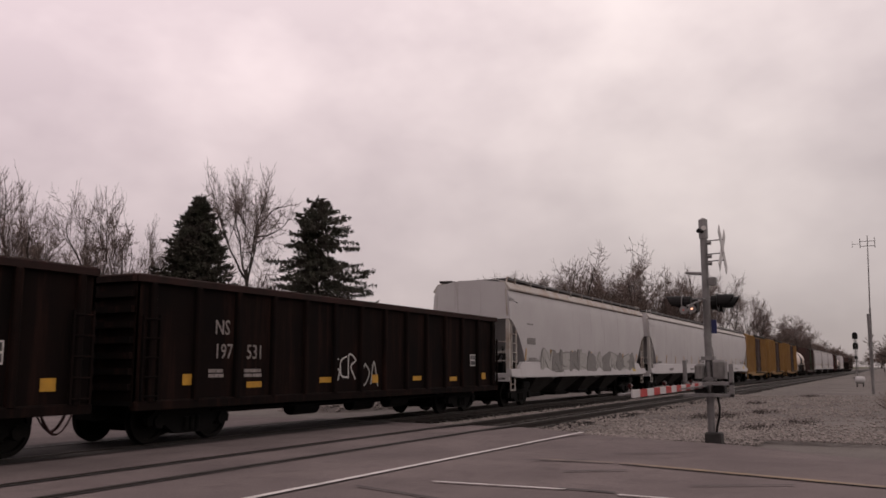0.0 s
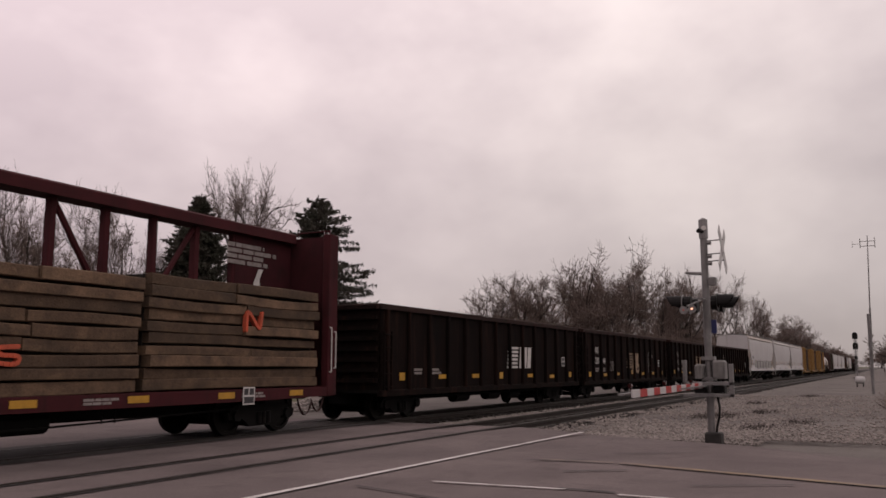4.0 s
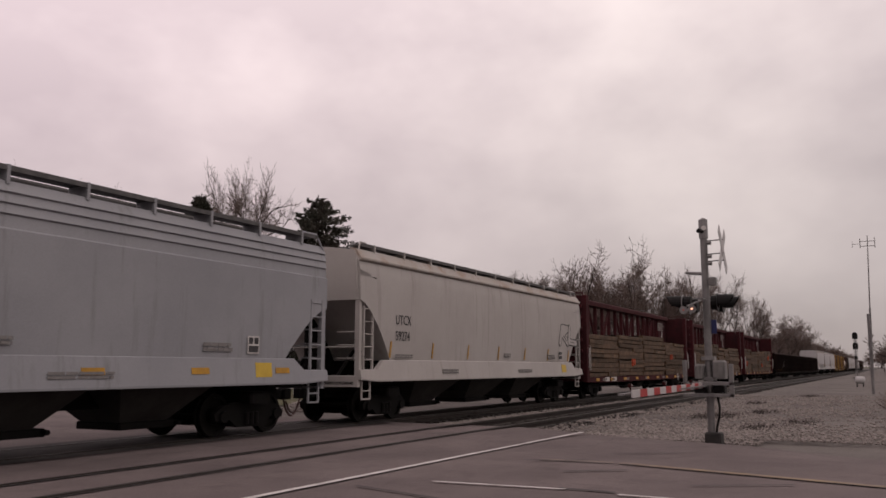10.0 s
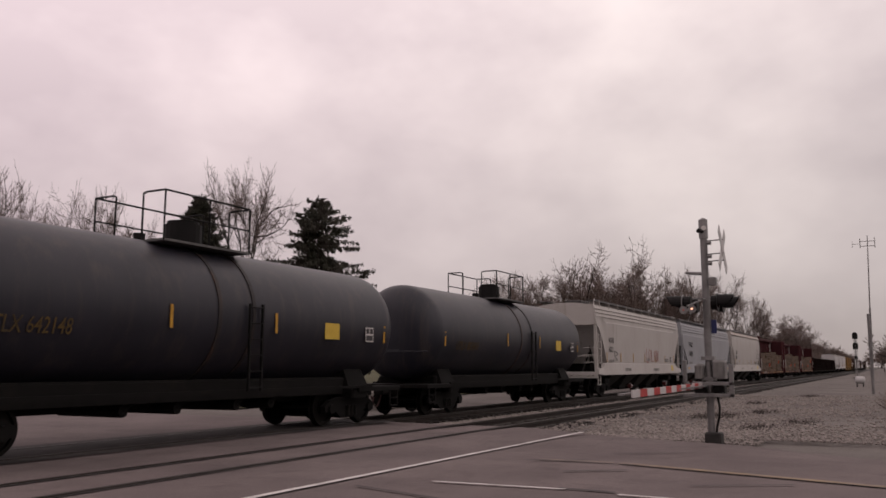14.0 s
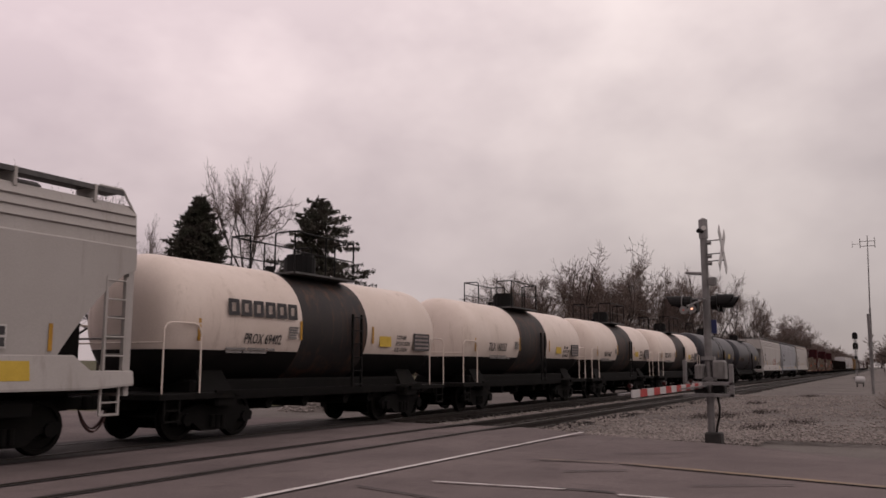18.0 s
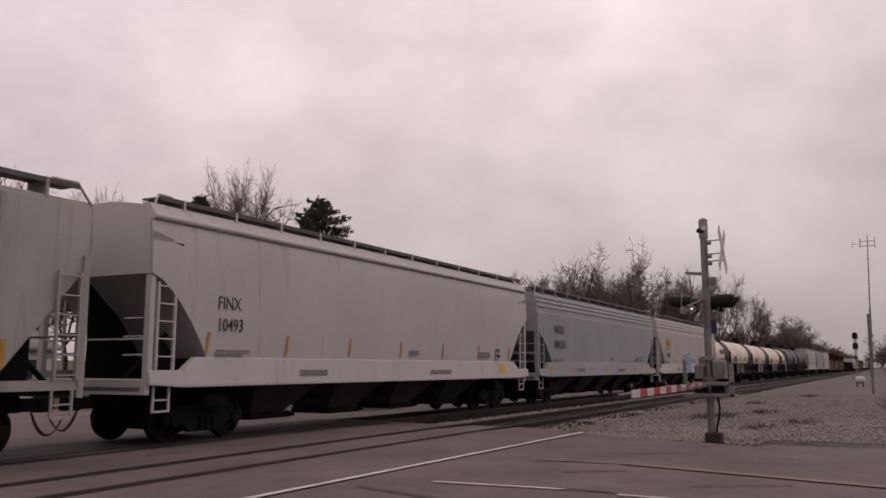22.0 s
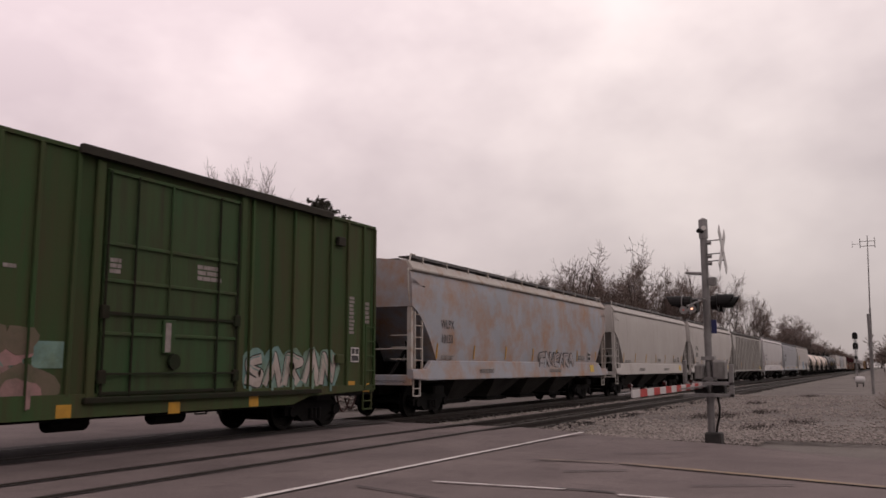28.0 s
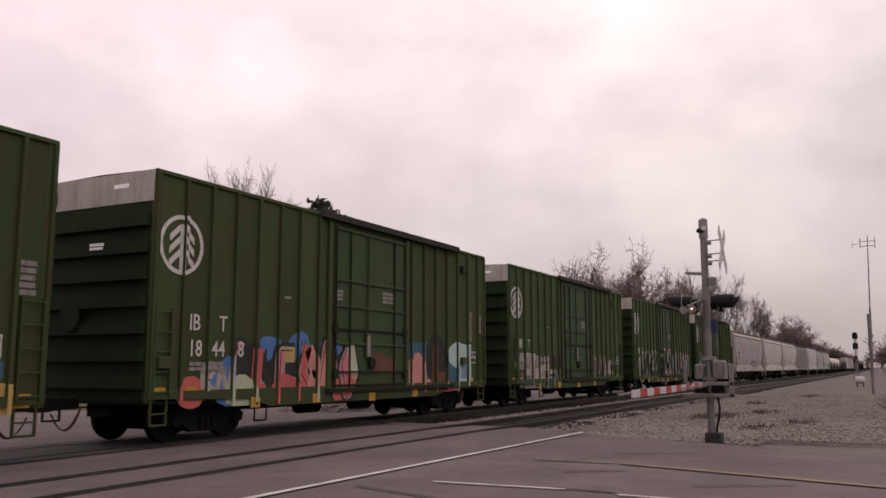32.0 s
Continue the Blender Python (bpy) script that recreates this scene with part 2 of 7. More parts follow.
OCHRE = surface("boxcar_ochre", (0.222, 0.122, 0.037), (0.178, 0.096, 0.030), 0.8, 0.65, grime=(0.074, 0.044, 0.022), grime_amount=0.3, streak=True)
BROWN = surface("boxcar_brown", (0.044, 0.022, 0.019), (0.033, 0.018, 0.016), 0.8, 0.7)
BAND_WHITE = surface("end_band_white", (0.360, 0.331, 0.317), (0.288, 0.259, 0.245), 1.5, 0.7, grime=(0.173, 0.137, 0.115), grime_amount=0.4, streak=True)
TANK_BLACK = surface("tank_black", (0.0095, 0.0093, 0.0145), (0.016, 0.0152, 0.0215), 0.7, 0.46, grime=(0.036, 0.028, 0.027), grime_amount=0.4, streak=True, spec=0.30)
TANK_WHITE = surface("tank_cream", (0.555, 0.474, 0.428), (0.500, 0.420, 0.372), 0.8, 0.5, grime=(0.302, 0.238, 0.194), grime_amount=0.16, streak=True)
BAND_RUST = surface("tank_band", (0.013, 0.012, 0.013), (0.026, 0.021, 0.020), 0.8, 0.6, grime=(0.105, 0.046, 0.025), grime_amount=0.42, streak=True)
RED = surface("red_band", (0.2976, 0.0217, 0.0217), (0.2480, 0.0186, 0.0186), 5, 0.5)
WHITE_BAND = surface("white_band", (0.4037, 0.3791, 0.3791), (0.3426, 0.3247, 0.3247), 5, 0.5, grime=(0.1836, 0.1649, 0.1590), grime_amount=0.25)
BLUE_SIGN = surface("blue_sign", (0.0216, 0.0252, 0.0900), None, 4, 0.5)
LENS_DARK = surface("dark_lens", (0.0300, 0.0072, 0.0072), None, 4, 0.2)
RED_LIT = glow("lit_red_lamp", (1.0, 0.42, 0.25), 2.2)
RED_DIM = glow("unlit_red_lens", (0.25, 0.04, 0.04), 0.15)
CLAD = surface("white_cladding", (0.396, 0.382, 0.382), (0.324, 0.310, 0.310), 0.6, 0.8)
ROOFING = surface("grey_roofing", (0.16, 0.15, 0.15), (0.12, 0.11, 0.11), 1.5, 0.9)
GLASS_DARK = surface("dark_glass", (0.03, 0.035, 0.04), None, 2, 0.15)
HOSE = surface("rubber_hose", (0.06, 0.032, 0.03), None, 6, 0.7)


# ---- mesh helpers ----
class Solid:
    """Collects boxes, tubes, prisms and lofts into one mesh."""

    def __init__(self):
        self.v, self.f, self.m = [], [], []

    def add(self, verts, faces, mi=0):
        o = len(self.v)
        self.v.extend(tuple(p) for p in verts)
        self.f.extend(tuple(o + i for i in q) for q in faces)
        self.m.extend([mi] * len(faces))
        return self

    def box(self, x0, x1, y0, y1, z0, z1, mi=0):
        vs = [(x, y, z) for x in (x0, x1) for y in (y0, y1) for z in (z0, z1)]
        return self.add(vs, [(0, 1, 3, 2), (4, 6, 7, 5), (0, 4, 5, 1), (2, 3, 7, 6), (0, 2, 6, 4), (1, 5, 7, 3)], mi)

    def slab(self, x0, x1, y0, y1, z0, z1, c=0.01, mi=0):
        """A box with chamfered upright and top edges."""
        vs = []
        for z, k in ((z0, 0), (z1 - c, 0), (z1, c)):
            a0, a1, b0, b1 = x0 + k, x1 - k, y0 + k, y1 - k
            vs += [(a0 + c, b0, z), (a1 - c, b0, z), (a1, b0 + c, z), (a1, b1 - c, z), (a1 - c, b1, z), (a0 + c, b1, z), (a0, b1 - c, z), (a0, b0 + c, z)]
        fs = [tuple(range(7, -1, -1)), tuple(range(16, 24))]
        for r in (0, 8):
            fs += [(r + i, r + (i + 1) % 8, r + 8 + (i + 1) % 8, r + 8 + i) for i in range(8)]
        return self.add(vs, fs, mi)

    def tube(self, p, q, r, n=8, r2=None, mi=0, caps=True):
        p, q = Vector(p), Vector(q)
        d = (q - p)
        if d.length < 1e-6:
            return self
        d.normalize()
        u = d.orthogonal().normalized()
        w = d.cross(u)
        r2 = r if r2 is None else r2
        vs = []
        for c, rr in ((p, r), (q, r2)):
            vs += [c + (u * math.cos(2 * math.pi * i / n) + w * math.sin(2 * math.pi * i / n)) * rr for i in range(n)]
        fs = [(i, (i + 1) % n, n + (i + 1) % n, n + i) for i in range(n)]
        if caps:
            fs += [tuple(range(n - 1, -1, -1)), tuple(range(n, 2 * n))]
        return self.add(vs, fs, mi)

    def path(self, pts, r, n=6, mi=0):
        for a, b in zip(pts, pts[1:]):
            self.tube(a, b, r, n, mi=mi)
        return self

    def prism(self, outline, x0, x1, mi=0):
        """An outline of (y, z) points run from x0 to x1."""
        n = len(outline)
        vs = [(x0, y, z) for y, z in outline] + [(x1, y, z) for y, z in outline]
        fs = [(i, (i + 1) % n, n + (i + 1) % n, n + i) for i in range(n)] + [tuple(range(n - 1, -1, -1)), tuple(range(n, 2 * n))]
        return self.add(vs, fs, mi)

    def plate(self, outline, y0, y1, mi=0):
        """An outline of (x, z) points run from y0 to y1."""
        n = len(outline)
        vs = [(x, y0, z) for x, z in outline] + [(x, y1, z) for x, z in outline]
        fs = [(i, (i + 1) % n, n + (i + 1) % n, n + i) for i in range(n)] + [tuple(range(n - 1, -1, -1)), tuple(range(n, 2 * n))]
        return self.add(vs, fs, mi)

    def loft(self, rings, mi=0, caps=True, closed=True):
        n = len(rings[0])
        vs = [p for r in rings for p in r]
        fs = []
        for a in range(len(rings) - 1):
            fs += [(a * n + i, a * n + (i + 1) % n, (a + 1) * n + (i + 1) % n, (a + 1) * n + i) for i in range(n if closed else n - 1)]
        if caps:
            fs += [tuple(range(n - 1, -1, -1)), tuple(range((len(rings) - 1) * n, len(rings) * n))]
        return self.add(vs, fs, mi)

    def mesh(self, name, mats, smooth=False):
        me = bpy.data.meshes.new(name)
        me.from_pydata(self.v, [], self.f)
        for mm in mats if isinstance(mats, (list, tuple)) else [mats]:
            me.materials.append(mm)
        me.polygons.foreach_set("material_index", self.m)
        if len(self.f) < 8000:
            bm = bmesh.new()
            bm.from_mesh(me)
            bmesh.ops.recalc_face_normals(bm, faces=bm.faces)
            bm.to_mesh(me)
            bm.free()
        if smooth:
            me.polygons.foreach_set("use_smooth", [True] * len(me.polygons))
            me.set_sharp_from_angle(angle=radians(35))
        me.update()
        return me


def part(name, solid, material, parent, label="", at=None, smooth=False):
    """Links a Solid (or a ready mesh) as one mesh object under parent."""
    me = solid if isinstance(solid, bpy.types.Mesh) else solid.mesh(name, material, smooth)
    ob = new(name, me)
    ob.parent = parent
    if at is not None:
        ob.matrix_basis = at
    if label:
        ob["label"] = label
    return ob


def thing(name, label, category, group="", at=None):
    ob = new(name)
    ob.empty_display_size = 0.3
    if at is not None:
        ob.matrix_basis = at
    return tagged(ob, label, category, group)


def setting(name, solid, material, label="", smooth=False):
    ob = new(name, solid if isinstance(solid, bpy.types.Mesh) else solid.mesh(name, material, smooth))
    return tagged(ob, label, kind="structure")


def letters(text, size, material, squeeze=0.85):
    cu = bpy.data.curves.new("writing", "FONT")
    cu.body, cu.size, cu.extrude, cu.offset = text, size * 1.38, 0.002, 0.006 * size
    cu.resolution_u = 2
    ob = bpy.data.objects.new("writing", cu)
    me = bpy.data.meshes.new_from_object(ob)
    bpy.data.objects.remove(ob)
    me.transform(Matrix.Diagonal((squeeze, 1, 1, 1)))
    me.materials.clear()
    me.materials.append(material)
    return me


# bent signs of no meaning, in a unit square
GLYPHS = (((0, 0), (0.05, 1), (0.9, 0.85), (0.25, 0.5), (0.95, 0)), ((0.9, 0.9), (0.1, 0.8), (0.2, 0.5), (0.9, 0.42), (0.8, 0.05), (0, 0.12)), ((0.1, 1), (0, 0.1), (0.95, 0.0)),
          ((0, 0), (0.45, 1), (0.95, 0)), ((0.9, 0.95), (0.1, 0.75), (0.05, 0.2), (0.95, 0.1)), ((0, 0), (0.1, 1), (0.8, 0.15), (0.95, 1)), ((0.5, 1), (0.05, 0.55), (0.45, 0), (0.95, 0.5), (0.5, 0.98)))


def bars(w, h, rows, material, seed=0, ragged=0.3):
    """Small print too small to read: rows of plain bars, as a Solid in the x-z plane."""
    s, r = Solid(), random.Random(seed)
    step = h / rows
    for i in range(rows):
        x = 0.0
        end = w * (1 - ragged * r.random())
        while x < end:
            l = min(r.uniform(0.12, 0.4) * w, end - x)
            s.box(x, x + l * 0.9, -0.003, 0.003, h - (i + 1) * step + step * 0.28, h - i * step)
            x += l
    return s


# ---- ground, road, tracks ----
TRACK_NEAR, TRACK_FAR, GAUGE = 9.70, 13.90, 1.435
ROAD_EDGE = 21.6


def spread(dense0, dense1, step, far0, far1):
    out = [dense0 + i * step for i in range(int((dense1 - dense0) / step) + 1)]
    s, x = step, dense1
    while x < far1:
        s *= 1.35
        x += s
        out.append(min(x, far1))
    s, x = step, dense0
    while x > far0:
        s *= 1.35
        x -= s
        out.insert(0, max(x, far0))
    return out


def build_ground():
    xs, ys = spread(-6, 90, 0.75, -1500, 4000), spread(-8, 34, 0.6, -1500, 3000)
    s = Solid()
    vs = []
    for x in xs:
        for y in ys:
            z = -0.10 + 0.05 * noise.noise((x * 0.25, y * 0.25, 0))
            bed = (8.0 < y < 15.9) and (x > ROAD_EDGE + 0.4 or x < 1.5)
            if bed:
                z = -0.19 + 0.02 * noise.noise((x, y, 3))
            if 1.0 < x < ROAD_EDGE + 0.2 and -20 < y < 60:
                z = -0.16
            if y > 30 and x > 60:
                z += min(3.0, (y - 30) * 0.03)
            vs.append((x, y, z))
    n = len(ys)
    faces, idx = [], []
    for i in range(len(xs) - 1):
        for j in range(n - 1):
            faces.append((i * n + j, (i + 1) * n + j, (i + 1) * n + j + 1, i * n + j + 1))
            cx, cy = xs[i], ys[j] + 0.9 * noise.noise((xs[i] * 0.3, ys[j] * 0.3, 7))
            if 8.4 < cy < 10.7 or 12.4 < cy < 15.4:
                idx.append(1)
            elif (cy > 27 and cx > 22) or cy > 60 or cy < -14:
                idx.append(2)
            else:
                idx.append(0)
    s.v, s.f, s.m = vs, faces, idx
    g = setting("ground", s, [GRAVEL, BALLAST, GRASS], "pale grey gravel ground with dark track bed and winter grass", smooth=True)
    return g


ground = build_ground()


def build_road():
    right = [(16.2, -14), (16.6, -3), (16.84, 0.2), (17.7, 1.6), (18.6, 2.6), (18.95, 3.6), (19.5, 5.0), (20.1, 6.6), (20.9, 7.6), (21.35, 8.5), (21.55, 9.6), (21.7, 12), (21.8, 15.2), (22.0, 22), (22.4, 58)]
    fine = []
    for a, b in zip(right, right[1:]):
        k = max(2, int((b[1] - a[1]) / 0.3))
        for i in range(k):
            u = i / k
            x, y = a[0] + (b[0] - a[0]) * u, a[1] + (b[1] - a[1]) * u
            fine.append((x + 0.10 * noise.noise((x, y * 1.7, 2)) + 0.05 * noise.noise((x, y * 6, 5)), y))
    s = Solid()
    rows = len(fine)
    cols = [0.0, 0.25, 0.5, 0.75, 0.9, 0.97, 1.0]
    for x, y in fine:
        for c in cols:
            px = -3 + (x + 3) * c
            drop = 0.05 * max(0.0, (c - 0.93) / 0.07)
            s.v.append((px, y, 0.012 * noise.noise((px * 0.4, y * 0.4, 1)) - drop))
        s.v.append((x + 0.02, y, -0.2))
    m = len(cols) + 1
    for i in range(rows - 1):
        for j in range(m - 1):
            y = fine[i][1]
            s.f.append((i * m + j, i * m + j + 1, (i + 1) * m + j + 1, (i + 1) * m + j))
            s.m.append(0)
    return setting("road", s, ASPHALT, "worn grey asphalt road crossing two tracks", smooth=True)


road = build_road()


def flat_strip(x0, x1, y0, y1, z, seed, wobble=0.01, step=0.25, along="x"):
    """A thin painted or tarred strip with slightly uneven edges."""
    s = Solid()
    a0, a1, b0, b1 = (x0, x1, y0, y1) if along == "x" else (y0, y1, x0, x1)
    k = max(2, int(abs(a1 - a0) / step))
    for i in range(k + 1):
        a = a0 + (a1 - a0) * i / k
        lo, hi = b0 + wobble * noise.noise((a * 3, seed, 1)), b1 + wobble * noise.noise((a * 3, seed, 2))
        for b in (lo, hi):
            s.v.append((a, b, z) if along == "x" else (b, a, z))
    for i in range(k):
        s.f.append((2 * i, 2 * i + 2, 2 * i + 3, 2 * i + 1))
        s.m.append(0)
    return s


def slanted(x0, y0, x1, y1, w, z, seed, wob=0.012):
    s = Solid()
    d = Vector((x1 - x0, y1 - y0, 0))
    k = max(3, int(d.length / 0.2))
    nrm = Vector((-d.y, d.x, 0)).normalized() * w / 2
    for i in range(k + 1):
        p = Vector((x0, y0, z)) + d * i / k
        for sg in (-1, 1):
            q = p + nrm * sg * (1 + 0.25 * noise.noise((i * 0.7, sg, seed)))
            s.v.append(tuple(q))
    for i in range(k):
        s.f.append((2 * i, 2 * i + 2, 2 * i + 3, 2 * i + 1))
        s.m.append(0)
    return s


setting("stop_line", slanted(4.5, 6.88, 19.75, 6.57, 0.115, 0.022, 1), WHITE_LINE, "worn white stop line painted across the road")
setting("lane_line", slanted(10.40, 5.58, 10.52, 3.74, 0.07, 0.022, 2), WHITE_LINE, "thin worn white lane line")
setting("lane_line", slanted(10.37, 3.02, 10.2, -2.0, 0.07, 0.022, 3), WHITE_LINE, "thin worn white lane line")
setting("centre_line", slanted(13.75, 3.95, 12.62, 0.14, 0.16, 0.022, 4), YELLOW_LINE, "faded yellow centre line on the road")
setting("centre_line", slanted(12.62, 0.14, 12.1, -6.0, 0.16, 0.022, 5), YELLOW_LINE, "faded yellow centre line on the road")
setting("centre_line", slanted(13.72, 5.3, 13.76, 4.05, 0.10, 0.022, 6), YELLOW_WORN, "almost worn away yellow centre line")
for i, (a, b, c, d, w) in enumerate([(13.5, 5.5, 13.95, 4.6, 0.05), (12.3, 4.4, 12.9, 3.6, 0.07), (15.2, 4.5, 16.0, 3.2, 0.06), (16.8, 3.9, 17.3, 3.2, 0.07), (10.6, 3.85, 10.55, 3.1, 0.09), (9.6, 6.3, 8.9, 4.2, 0.05), (18.2, 6.2, 18.6, 4.6, 0.05), (11.6, 2.4, 12.3, 1.2, 0.05)]):
    setting("tar_seam", slanted(a, b, c, d, w, 0.020, 11 + i), TAR, "dark sealed crack in the asphalt")


def crack(x, y, turn, length, w, seed):
    """A wandering thin crack."""
    s, rnd = Solid(), random.Random(seed)
    a = turn
    p = Vector((x, y, 0.0165))
    n = int(length / 0.12)
    for i in range(n):
        a += rnd.uniform(-0.45, 0.45)
        a += (turn - a) * 0.2
        q = p + Vector((math.cos(a), math.sin(a), 0)) * 0.12
        nv = Vector((-math.sin(a), math.cos(a), 0)) * w * rnd.uniform(0.3, 1.0)
        s.add([p - nv, q - nv, q + nv, p + nv], [(0, 1, 2, 3)])
        p = q
    return s


rnd_road = random.Random(77)
for i in range(16):
    cx, cy = rnd_road.uniform(8.5, 19.0), rnd_road.uniform(-0.5, 6.4)
    if cx > 16.5 + 0.5 * cy:
        continue
    setting("road_crack", crack(cx, cy, rnd_road.choice((0.1, 1.5, 1.62, 3.0, 0.8)) + rnd_road.uniform(-0.4, 0.4), rnd_road.uniform(0.6, 2.6), rnd_road.uniform(0.004, 0.011), 200 + i), TAR, "thin dark crack in the asphalt")


def build_track(y0, label):
    """Rails, ties and, in the crossing, sunk flangeways."""
    for side in (-1, 1):
        yy = y0 + side * GAUGE / 2
        s = Solid()
        head = [(yy - 0.036, 0.03), (yy + 0.036, 0.03), (yy + 0.04, -0.012), (yy + 0.012, -0.03), (yy + 0.01, -0.12), (yy + 0.07, -0.15), (yy - 0.07, -0.15), (yy - 0.01, -0.12), (yy - 0.012, -0.03), (yy - 0.04, -0.012)]
        s.prism(head, -60, 1050)
        setting("rail", s, RAIL, label)
        inner = yy - side * 0.085
        setting("flangeway", flat_strip(-3, ROAD_EDGE - 0.2, inner - 0.05, inner + 0.05, 0.019, yy, 0.006), TAR, "dark flangeway groove beside the rail")
        outer = yy + side * 0.075
        setting("flangeway", flat_strip(-3, ROAD_EDGE - 0.2, outer - 0.03, outer + 0.03, 0.019, yy + 2, 0.008), TAR, "dark seam beside the rail")


build_track(TRACK_NEAR, "worn steel rail of the empty near track")
build_track(TRACK_FAR, "worn steel rail under the passing train")
# flat dark strips along the far track: the train's shade put into colour
for y0, y1, k in ((TRACK_FAR - 0.575, TRACK_FAR + 0.575, 31), (TRACK_FAR - 1.28, TRACK_FAR - 0.84, 32), (TRACK_FAR + 0.84, TRACK_FAR + 1.28, 33)):
    setting("crossing_panel", flat_strip(-3, ROAD_EDGE - 0.3, y0, y1, 0.0185, k, 0.02), TRAIN_SHADE, "dark flat strip painted for the shade under the train")


def build_ties():
    me = Solid().slab(-0.115, 0.115, -1.3, 1.3, -0.3, -0.13, 0.015).mesh("tie", TIE)
    rnd = random.Random(4)
    for y0, name in ((TRACK_NEAR, "near_track_ties"), (TRACK_FAR, "far_track_ties")):
        bed = tagged(new(name), "dark creosoted wooden ties under the rails", kind="structure")
        x = ROAD_EDGE + 0.3
        for _ in range(110):
            part("tie", me, None, bed, at=pose(x, y0 + rnd.uniform(-0.04, 0.04), rnd.uniform(-0.01, 0.008), 0, 0, rnd.uniform(-1.2, 1.2)))
            x += 0.52
        rest = Solid()
        while x < 260:
            rest.box(x - 0.115, x + 0.115, y0 - 1.3, y0 + 1.3, -0.3, -0.135)
            x += 0.55
        tagged(part("tie_row", rest, TIE, bed), kind="stuff")


build_ties()


def build_stones():
    """Loose ballast stones strewn beside the tracks."""
    rnd = random.Random(9)
    shapes = []
    for k in range(6):
        vs = []
        for a in range(5):
            for z in (-0.5, 0.4):
                r = rnd.uniform(0.7, 1.1)
                vs.append((r * math.cos(a * 1.256 + z), r * math.sin(a * 1.256 + z), z * rnd.uniform(0.6, 1.1)))
        vs.append((rnd.uniform(-0.3, 0.3), rnd.uniform(-0.3, 0.3), 0.85))
        fs = [(2 * a, 2 * ((a + 1) % 5), 2 * ((a + 1) % 5) + 1, 2 * a + 1) for a in range(5)] + [(2 * a + 1, 2 * ((a + 1) % 5) + 1, 10) for a in range(5)]
        shapes.append((vs, fs))

    def strew(name, label, count, place, mat):
        s = Solid()
        for _ in range(count):
            x, y, z, size = place()
            vs, fs = rnd.choice(shapes)
            t = rnd.uniform(0, 6.28)
            c, sn = math.cos(t) * size, math.sin(t) * size
            q = rnd.uniform(0.5, 1.0)
            s.add([(x + c * a - sn * b, y + sn * a + c * b, z + cc * size * q) for a, b, cc in vs], fs)
        ob = new(name, s.mesh(name, mat))
        return tagged(ob, label, "gravel" if label else "", kind="stuff")

    def shoulder():
        while True:
            x = 20.6 + 34 * rnd.random() ** 1.6
            y = rnd.uniform(-2.5, 8.6)
            edge = np.interp(y, [0.2, 1.6, 2.6, 3.6, 5, 6.6, 7.6, 8.6], [16.95, 17.9, 18.8, 19.2, 19.8, 20.4, 21.2, 21.7])
            if x > edge + 0.15 and rnd.random() < 0.35 + 0.65 * (noise.noise((x * 0.3, y * 0.3, 5)) > -0.1) and rnd.random() < (1.0 if y > 2.5 else 0.25 + 0.3 * max(0, (y + 2.5) / 5)):
                return x, y, -0.10 + 0.05 * noise.noise((x * 0.25, y * 0.25, 0)) + 0.01, rnd.choice((0.025, 0.035, 0.045, 0.06))

    def near_mast():
        x = rnd.uniform(19.3, 23.5)
        y = rnd.uniform(2.6, 6.8)
        edge = np.interp(y, [1.6, 2.6, 3.6, 5, 6.6], [17.9, 18.8, 19.2, 19.8, 20.4])
        return max(x, edge + rnd.uniform(0.05, 0.5)), y, -0.09, rnd.choice((0.03, 0.04, 0.055))

    def between():
        return ROAD_EDGE + 60 * rnd.random() ** 1.7, rnd.uniform(10.75, 11.9), -0.12, rnd.choice((0.04, 0.055, 0.07))

    def beds():
        y0 = rnd.choice((TRACK_NEAR, TRACK_FAR))
        return ROAD_EDGE + 50 * rnd.random() ** 1.5, y0 + rnd.uniform(-1.9, 1.9), -0.175, rnd.choice((0.03, 0.04, 0.05))

    strew("shoulder_gravel", "loose pale grey crushed stone beside the track", 11000, shoulder, STONE)
    strew("verge_gravel", "crushed stone along the broken edge of the road", 1600, near_mast, STONE)
    strew("middle_gravel", "pale crushed stone strip between the two tracks", 2600, between, STONE)
    strew("bed_ballast", "dark ballast stones between the ties", 3500, beds, BALLAST)
    # heap of gravel beyond the tracks
    def heap():
        a, r = rnd.uniform(0, 6.28), 2.6 * math.sqrt(rnd.random())
        h = 0.85 * max(0.0, 1 - (r / 2.6)) ** 0.8
        return 29.5 + 1.5 * r * math.cos(a), 19.6 + 0.8 * r * math.sin(a), -0.08 + h, rnd.choice((0.05, 0.07, 0.09))
    s = Solid()
    rings = []
    for k in range(9):
        r = 2.7 * (1 - k / 8.3)
        z = 0.8 * (1 - r / 2.7) ** 0.8 - 0.12
        rings.append([(29.5 + 1.5 * r * math.cos(i * 0.3927) * (1 + 0.1 * noise.noise((i, k, 1))), 19.6 + 0.8 * r * math.sin(i * 0.3927), z) for i in range(16)])
    s.loft(rings)
    hp = thing("gravel_heap", "heap of pale grey gravel beside the far track", "gravel heap")
    part("mound", s, GRAVEL, hp, smooth=True)
    st = strew("heap_gravel", "", 1500, heap, STONE)
    st.parent = hp


build_stones()


